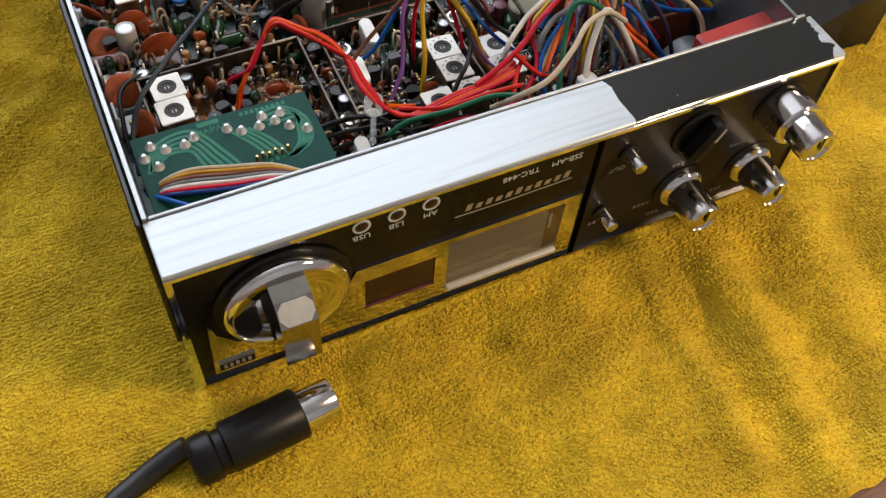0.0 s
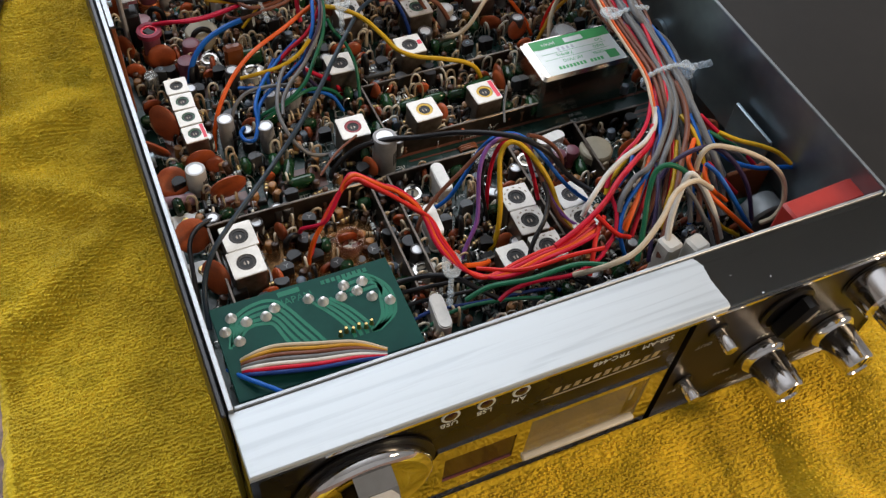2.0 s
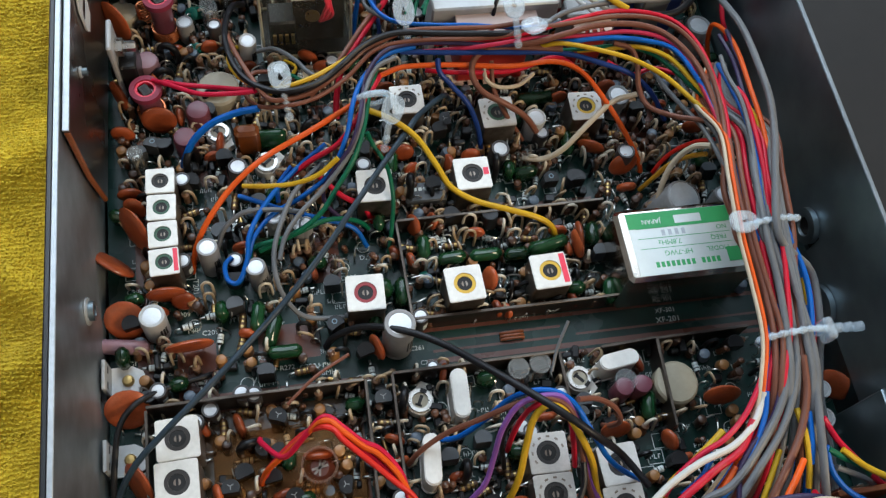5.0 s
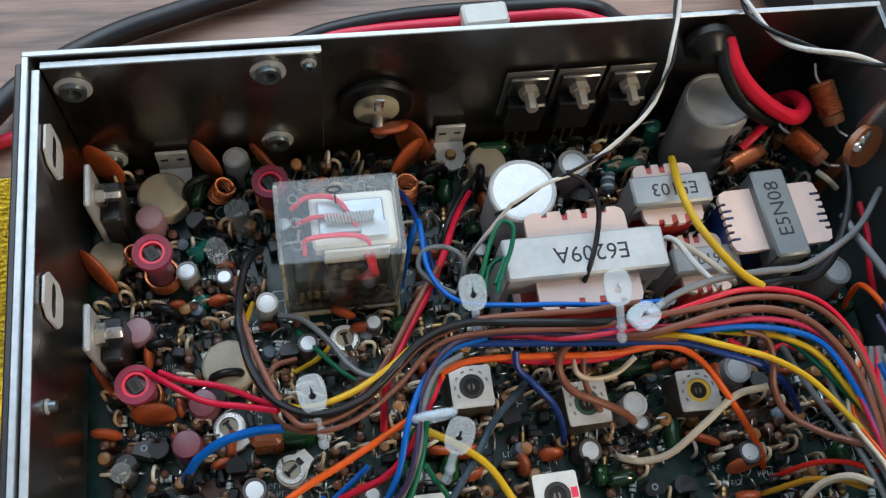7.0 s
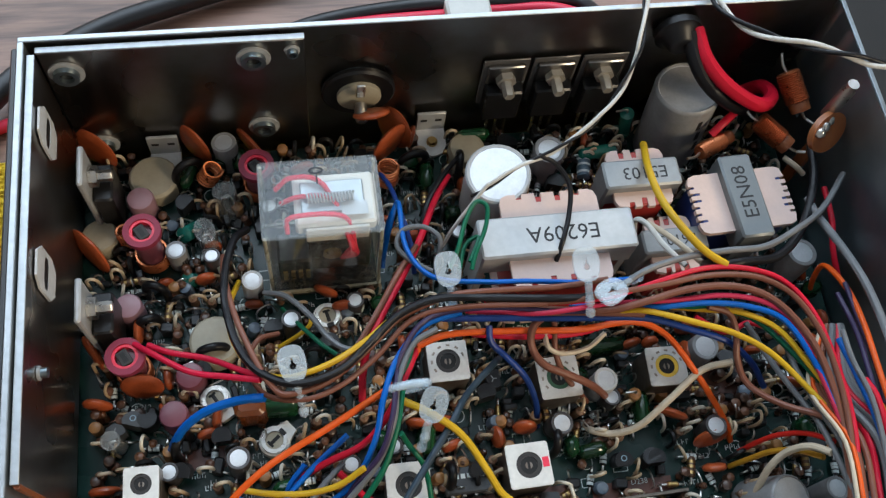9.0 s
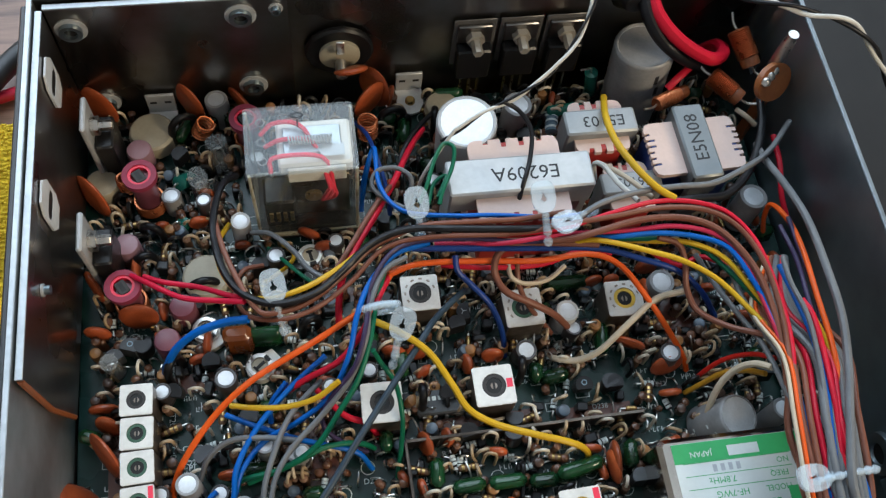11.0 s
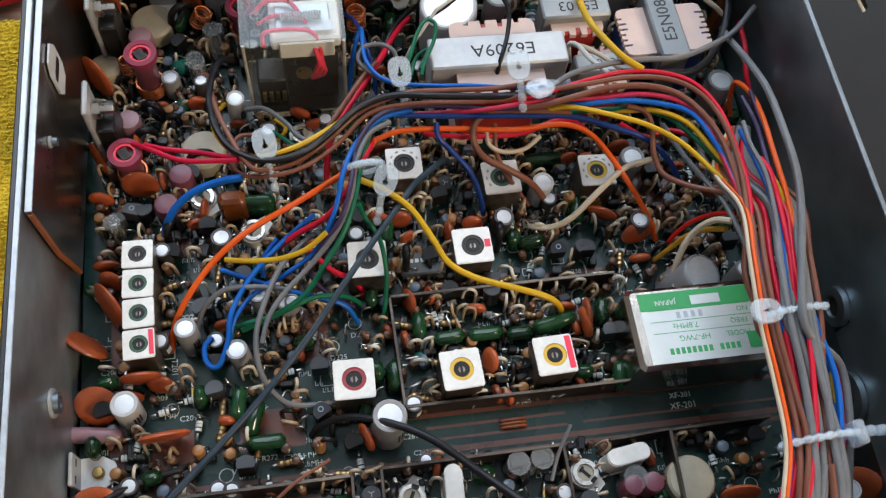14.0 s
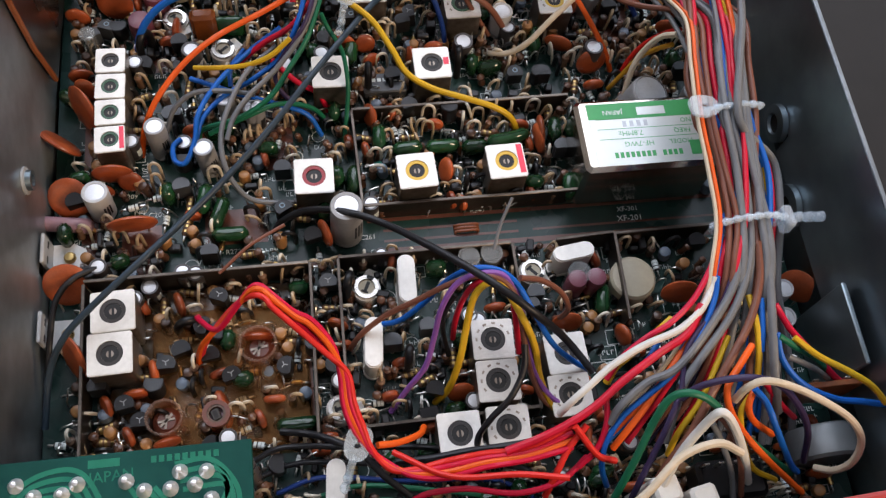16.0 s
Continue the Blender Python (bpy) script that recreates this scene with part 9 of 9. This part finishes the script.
for x, y in FINE:
    q, a = rnd.random(), rnd.choice((0, 90)) + rnd.uniform(-20, 20)
    lean = rnd.uniform(-15, 15)
    if q < 0.22:
        place(("bead", 0), dipped_disc(1.5, 5.0, BEAD[0]), "bead_capacitor", "tiny tan dipped bead capacitor on the board", "capacitor", x, y, ZB, a, "bead capacitors on the board", rx=lean)
    elif q < 0.36:
        place(("bead", 1), dipped_disc(1.6, 4.5, BEAD[1]), "bead_capacitor", "tiny blue-grey dipped bead capacitor on the board", "capacitor", x, y, ZB, a, "bead capacitors on the board", rx=lean)
    elif q < 0.5:
        place(("bead", 2), dipped_disc(1.3, 5.5, BEAD[2]), "bead_capacitor", "tiny dark brown dipped bead capacitor on the board", "capacitor", x, y, ZB, a, "bead capacitors on the board", rx=lean)
    elif q < 0.60:
        v = rnd.randrange(4)
        place(("jump", v), jumper((1.4, 1.7)[v % 2], (6.0, 7.2)[v // 2], CREAMS[v % 2]), "wire_jumper", "short cream sleeved wire jumper hooped on the board", "wire link", x, y, ZB, a, "cream wire jumpers on the board", rx=lean)
    elif q < 0.86:
        place("diode", axial_part(3.6, 0.8, TRANS, SILK), "diode", "small black banded diode on the board", "diode", x, y, ZB, a, "diodes on the board")
    else:
        place("stub", axial_part(3.0, 0.7, BEAD[0], BRASS), "resistor_stub", "tiny tan banded resistor lying on the board", "resistor", x, y, ZB, a, "tiny resistors on the board")
CUP = material("dark_amber_former", (0.13, 0.042, 0.026), 0.25, 0.0, 0.2, 200, 0.05)
place(("cup", 3.2), coil_former(3.2, 8.5, CUP), "tuning_coil", "amber round coil former set in wax", "coil", 42.6, 66.6, ZB, 20, "amber coil formers in the module")


def clear_cup(r, h):
    def build():
        wall = Shape().ring_plate(circle(0, 0, r, 24), circle(0, 0, r * 0.86, 24), 0, h)
        core = Shape().lathe([(r * 0.8, 0), (r * 0.8, h * 0.45), (r * 0.5, h * 0.6), (0.05, h * 0.6)], 16)
        star = Shape()
        for k in range(3):
            star.box(0, 0, h * 0.6, r * 0.9, r * 0.12, 0.3, 0, at(0, 0, 0, 0, 0, 37 * k + 10))
        return [("wall", wall.mesh("wall", CUP_CLEAR), "clear plastic wall"), ("core", core.mesh("core", CUP), ""), ("foil", star.mesh("foil", CAN_SIDE), "crumpled foil inside")]
    return build


for x, y, r in ((52.8, 82.4, 4.6), (30.9, 66.8, 4.3)):
    place(("clearcup", r), clear_cup(r, 9.0), "plastic_cup", "clear amber plastic cup with bright foil set in wax", "coil former", x, y, ZB, 0, "clear cups in the module")


def ceramic_arch(r, h, thick):
    def build():
        pts = [(-r, 0, -0.3), (-r, 0, h * 0.55), (-r * 0.75, 0, h * 0.86), (0, 0, h), (r * 0.75, 0, h * 0.86), (r, 0, h * 0.55), (r, 0, -0.3)]
        return [("sleeve", Shape().tube(pts, thick, 10, 4).mesh("sleeve", PLASTIC_BLACK), "")]
    return build


# Thick black sleeved loops, clear tubes and coloured axial parts at the rear.
for x, y, a, r, h in ((30, 242, 25, 3.6, 12), (100, 239, 80, 2.6, 10), (88, 241, 10, 3.6, 10), (21, 211, -20, 2.6, 9), (19, 203, 15, 2.4, 8), (34, 194, 5, 3.4, 9), (86, 158, 85, 2.2, 11), (112, 163, 80, 2.4, 9), (26, 172.5, 60, 2.6, 11), (75.5, 96.5, 75, 2.6, 10), (60, 181, 20, 2.2, 8), (36, 90, 15, 2.4, 8), (88.5, 76.5, 80, 2.0, 10)):
    place(("arch", r, h), ceramic_arch(r, h, 1.05), "sleeved_loop", "thick glossy black sleeved wire loop on the board", "wire link", x, y, ZB, a, "thick black loops on the board")


def glass_tube(r, h, oval):
    def build():
        out = [(x, y * oval) for x, y in circle(0, 0, r, 20)]
        wall = Shape().ring_plate(out, [(x * 0.82, y * 0.82) for x, y in out], 0.6, h).prism([(x * 0.98, y * 0.98) for x, y in out], h + 0.03, h + 0.4)
        inner = Shape().tube([(-r * 0.4, 0, 0), (-r * 0.4, 0, h * 0.7), (0, 0, h * 0.8), (r * 0.4, 0, h * 0.7), (r * 0.4, 0, 0)], 0.35, 6, 3)
        return [("glass", wall.mesh("glass", GLASS_TUBE), "clear wall"), ("wire", inner.mesh("wire", TIN), ""), ("foot", Shape().prism(out, 0, 0.8).mesh("foot", TRANS_GREY), "")]
    return build


for x, y, r, h, oval, lean in ((39.6, 231.5, 3.0, 11, 1.0, -14), (34.0, 222.5, 2.6, 10, 1.5, -8), (106.2, 101.0, 2.9, 8, 1.0, 4), (112.2, 101.6, 2.9, 8, 1.0, 3), (133.8, 93.5, 3.0, 9, 1.0, 0), (11, 175, 2.2, 10, 1.0, 4)):
    place(("glass", r, h, oval), glass_tube(r, h, oval), "clear_tube", "clear plastic tube with wires inside on the board", "component", x, y, ZB, 15, "clear tubes on the board", rx=lean)
for x, y, z, a, ry, length, r, mat, word in ((139.0, 240.0, ZB + 2, 5, 0, 11, 1.9, TEAL_CAP, "teal"), (145.0, 247.0, ZB + 7, 0, 80, 11, 2.0, TEAL_CAP, "teal"), (134.6, 236.5, ZB + 1, 80, 0, 8, 1.9, BLUE_GREY, "slate blue"), (27, 213.5, ZB, 20, 60, 6, 2.0, TEAL_CAP, "teal"), (28.0, 225.5, ZB + 1, 50, 40, 6, 2.2, TEAL_CAP, "teal"), (84.4, 131.0, ZB, 0, 70, 5, 2.0, TEAL_CAP, "teal"), (131.0, 171.5, ZB + 4, 0, 85, 9, 1.5, BEAD[0], "tan")):
    place(("axial", word, length, r), axial_part(length, r, mat, {"tan": BRASS, "slate blue": SILK}.get(word)), "axial_part", f"glossy {word} axial component with bent leads", "component", x, y, z, a, "axial parts at the rear", ry=ry)

amb = thing("amber_capacitor", "tall dark amber film part standing on the board", "capacitor", 42.0, 178.0, ZB)
part("body", Shape().box(0, 0, 0.6, 7.0, 4.0, 11.5, 1.0), AMBER, amb)
ic = thing("integrated_circuit", "black chip with tinned legs", "chip", 90.5, 157.0, ZB)
part("body", Shape().box(0, 0, 1.2, 12.0, 6.4, 3.4, 0.4), TRANS_GREY, ic)
for k in range(5):
    part("printed_mark", Shape().box(-3 + 1.5 * k, 0.8, 4.6, 1.0, 1.1, 0.04), SILK, ic)
for s in (-1, 1):
    for k in range(4):
        part("leg", Shape().box(-4.2 + 2.8 * k, s * 3.4, -0.1, 0.8, 0.4, 3.0), TIN, ic)
inductor = thing("lying_choke", "pale pinkish tubular choke lying by the wall", "coil", 6.0, 120.5, ZB + 3.2, -8, ry=90)
part("body", Shape().lathe([(1.2, -6.5), (2.0, -5.5), (2.0, 5.5), (1.2, 6.5)], 14), PINKISH, inductor)

# ---- what nobody could count between the parts ----
def open_patch(x, y):
    """Stretches of board that stay nearly bare, with their print showing."""
    return 22 < x < 82 and 104 < y < 136 or 22 < x < 46 and 136 < y < 172 or 98 < x < 152 and 148 < y < 165 or 3 < x < 12 and 100 < y < 175 or 146 < x < 190 and 74 < y < 104 or 118 < x < 147 and 60 < y < 84


def sprinkle(seed, count, shape_at, keep=0.42):
    """One mesh of many small pieces standing wherever no larger part is."""
    r4, s, done = random.Random(seed), Shape(), 0
    big = [(a, b, c * 0.9) for a, b, c in TAKEN if c > 2.2]
    for _ in range(count * 6):
        x, y = r4.uniform(6, 189), r4.uniform(26, 250)
        if 104.5 < y < 118 and x > 60 or open_patch(x, y) and r4.random() > 0.28 or 13 < x < 65 and 57 < y < 101 and r4.random() > 0.3 or (x > 172 and r4.random() > keep) or any((x - a) ** 2 + (y - b) ** 2 < c * c for a, b, c in big):
            continue
        shape_at(s, x, y, r4)
        done += 1
        if done >= count:
            break
    return s


def bare_lead(s, x, y, r):
    h, w, a = r.uniform(1.5, 5.5), r.uniform(0.8, 2.6), r.choice((0, 90)) + r.uniform(-25, 25)
    s.tube([(-w, 0, -0.2), (-w, r.uniform(-0.3, 0.3), h * 0.7), (-w * 0.4, 0, h), (w * 0.6, 0, h * r.uniform(0.7, 1.0)), (w, 0, -0.2)], 0.24, 5, 2, at(x, y, ZB, r.uniform(-20, 20), 0, a))


def small_body(s, x, y, r):
    rr, h = r.uniform(0.8, 1.25), r.uniform(3.2, 6.0)
    s.lathe([(rr * 0.6, 0.2), (rr, 0.7), (rr * 1.05, 1.2), (rr * 0.88, 1.7), (rr * 0.88, h - 1.5), (rr * 1.05, h - 1.0), (rr, h - 0.5), (rr * 0.4, h)], 9, at(x, y, ZB, r.uniform(-14, 14), r.uniform(-14, 14), 0))


def pale_hoop(s, x, y, r):
    h, w = r.uniform(4.5, 7.5), r.uniform(1.1, 1.8)
    s.tube([(-w, 0, -0.2), (-w, 0, h * 0.6), (-w * 0.7, 0, h * 0.92), (0, 0, h), (w * 0.7, 0, h * 0.92), (w, 0, h * 0.6), (w, 0, -0.2)], 0.40, 6, 3, at(x, y, ZB, r.uniform(-18, 18), 0, r.choice((0, 90, 0)) + r.uniform(-25, 25)))


def low_block(s, x, y, r):
    s.box(0, 0, 0, r.uniform(1.6, 4.0), r.uniform(1.2, 2.4), r.uniform(1.2, 4.5), 0.3, at(x, y, ZB, 0, 0, r.choice((0, 90)) + r.uniform(-15, 15)))


BROWN_MIX = material("brown_varnished_bodies", (0.15, 0.060, 0.025), 0.28, 0.0, 0.3, 90, 0.05, second=(0.035, 0.022, 0.018))
for name, seed, count, fn, mat, lab in (("bare_leads", 41, 1500, bare_lead, TIN, "many bent bare tinned leads between the components"),
                                        ("resistor_bodies", 42, 620, small_body, BROWN_MIX, "many small varnished brown resistor bodies on the board"),
                                        ("sleeved_hoops", 43, 301, pale_hoop, CREAMS[2], "many cream sleeved hoop leads on the board"),
                                        ("dark_blocks", 44, 620, low_block, TRANS, "many tiny glossy black component bodies on the board")):
    tagged(part(name, sprinkle(seed, count, fn), mat), lab, "components", "", "stuff")

# ---- white print on the board ----
for word, x, y, a, s in (("C302", 83.2, 165.0, 0, 2.0), ("TP211", 101.0, 148.6, 0, 2.2), ("T204", 24.2, 160.5, -90, 2.2), ("T203", 24.2, 152.6, -90, 2.2), ("T202", 24.4, 144.6, -90, 2.2), ("T201", 24.6, 136.6, -90, 2.2),
                         ("D223", 71.8, 140.2, 0, 2.0), ("J6", 72.6, 137.4, 0, 2.0), ("D225", 66.0, 134.6, 0, 2.0), ("V.C.O", 40.6, 108.4, 0, 2.3), ("7.8MHz", 57.4, 108.2, 0, 2.0), ("C201", 31.6, 113.6, 0, 2.0),
                         ("R205", 26.4, 109.6, 0, 2.0), ("R202", 18.6, 113.0, 0, 2.0), ("C209", 27.8, 123.0, 0, 2.0), ("XF-201", 153.2, 111.6, 0, 2.4), ("XF-301", 153.0, 114.4, 0, 2.0), ("R312", 149.0, 156.0, 0, 1.8),
                         ("D238", 132.0, 152.0, 0, 1.9), ("C281", 84.0, 107.6, 0, 1.8), ("C280", 52.4, 110.4, 0, 2.0), ("R273", 41.6, 114.2, 0, 1.9), ("R272", 47.0, 110.8, 0, 1.9), ("C208", 8.6, 137.0, 0, 1.9),
                         ("C209", 20.8, 128.9, 0, 1.9), ("P20", 22.8, 125.9, 0, 1.9), ("Q2", 30.8, 126.6, 0, 1.9), ("R274", 42.3, 127.5, 0, 1.9), ("R340", 91.6, 144.6, 0, 1.9), ("R341", 108.6, 145.4, 0, 1.9), ("R343", 101.8, 143.4, 0, 1.9), ("C20", 4.0, 145.8, 0, 1.9), ("R240", 111.7, 117.3, 0, 1.9), ("C284", 109.5, 121.8, 0, 1.9), ("R276", 61.2, 122.6, 0, 1.9), ("R273", 38.5, 152.5, 0, 1.9), ("Q2", 28.5, 150.0, 0, 1.9), ("C27", 39.4, 173.6, 0, 1.9), ("C261", 81.8, 111.9, 0, 1.9), ("C18", 51.0, 72.7, 0, 1.9), ("C281", 67.0, 162.8, 0, 1.9), ("R212", 16.5, 183.7, 0, 1.9), ("C211", 7.1, 184.1, 0, 1.9), ("C264", 113.1, 160.8, 0, 1.9)):
    writing("printed_reference", word, s, SILK, at(x, y, 1.64, 0, 0, a), board, 0.02)


def silk_lines():
    """Part outlines printed on the board, too small to pick apart."""
    s = Shape()
    r2 = random.Random(5)
    for _ in range(760):
        x, y = r2.uniform(6, 189), r2.uniform(26, 250)
        if 103 < y < 118 and x > 78:
            continue
        k = r2.random()
        if k < 0.7:
            for j in range(r2.randrange(2, 5)):
                s.box(x + 1.15 * j, y, 1.6, 0.22, 1.2, 0.03)
                s.box(x + 1.15 * j + 0.35, y + r2.choice((-0.5, 0, 0.5)), 1.6, 0.55, 0.22, 0.03)
                if r2.random() < 0.6:
                    s.box(x + 1.15 * j + 0.6, y + r2.choice((-0.3, 0.3)), 1.6, 0.2, 0.7, 0.03)
        elif k < 0.85:
            s.ring_plate(circle(x, y, 1.8, 14), circle(x, y, 1.6, 14), 1.6, 1.63)
        else:
            lx, ly = r2.uniform(2, 5), r2.uniform(2, 4)
            for dx, dy, w, h in ((0, ly / 2, lx, 0.2), (0, -ly / 2, lx, 0.2), (lx / 2, 0, 0.2, ly), (-lx / 2, 0, 0.2, ly)):
                s.box(x + dx, y + dy, 1.6, w, h, 0.03)
    return s


tagged(part("board_print", silk_lines(), SILK, board), "fine white printed outlines", "", "", "stuff")
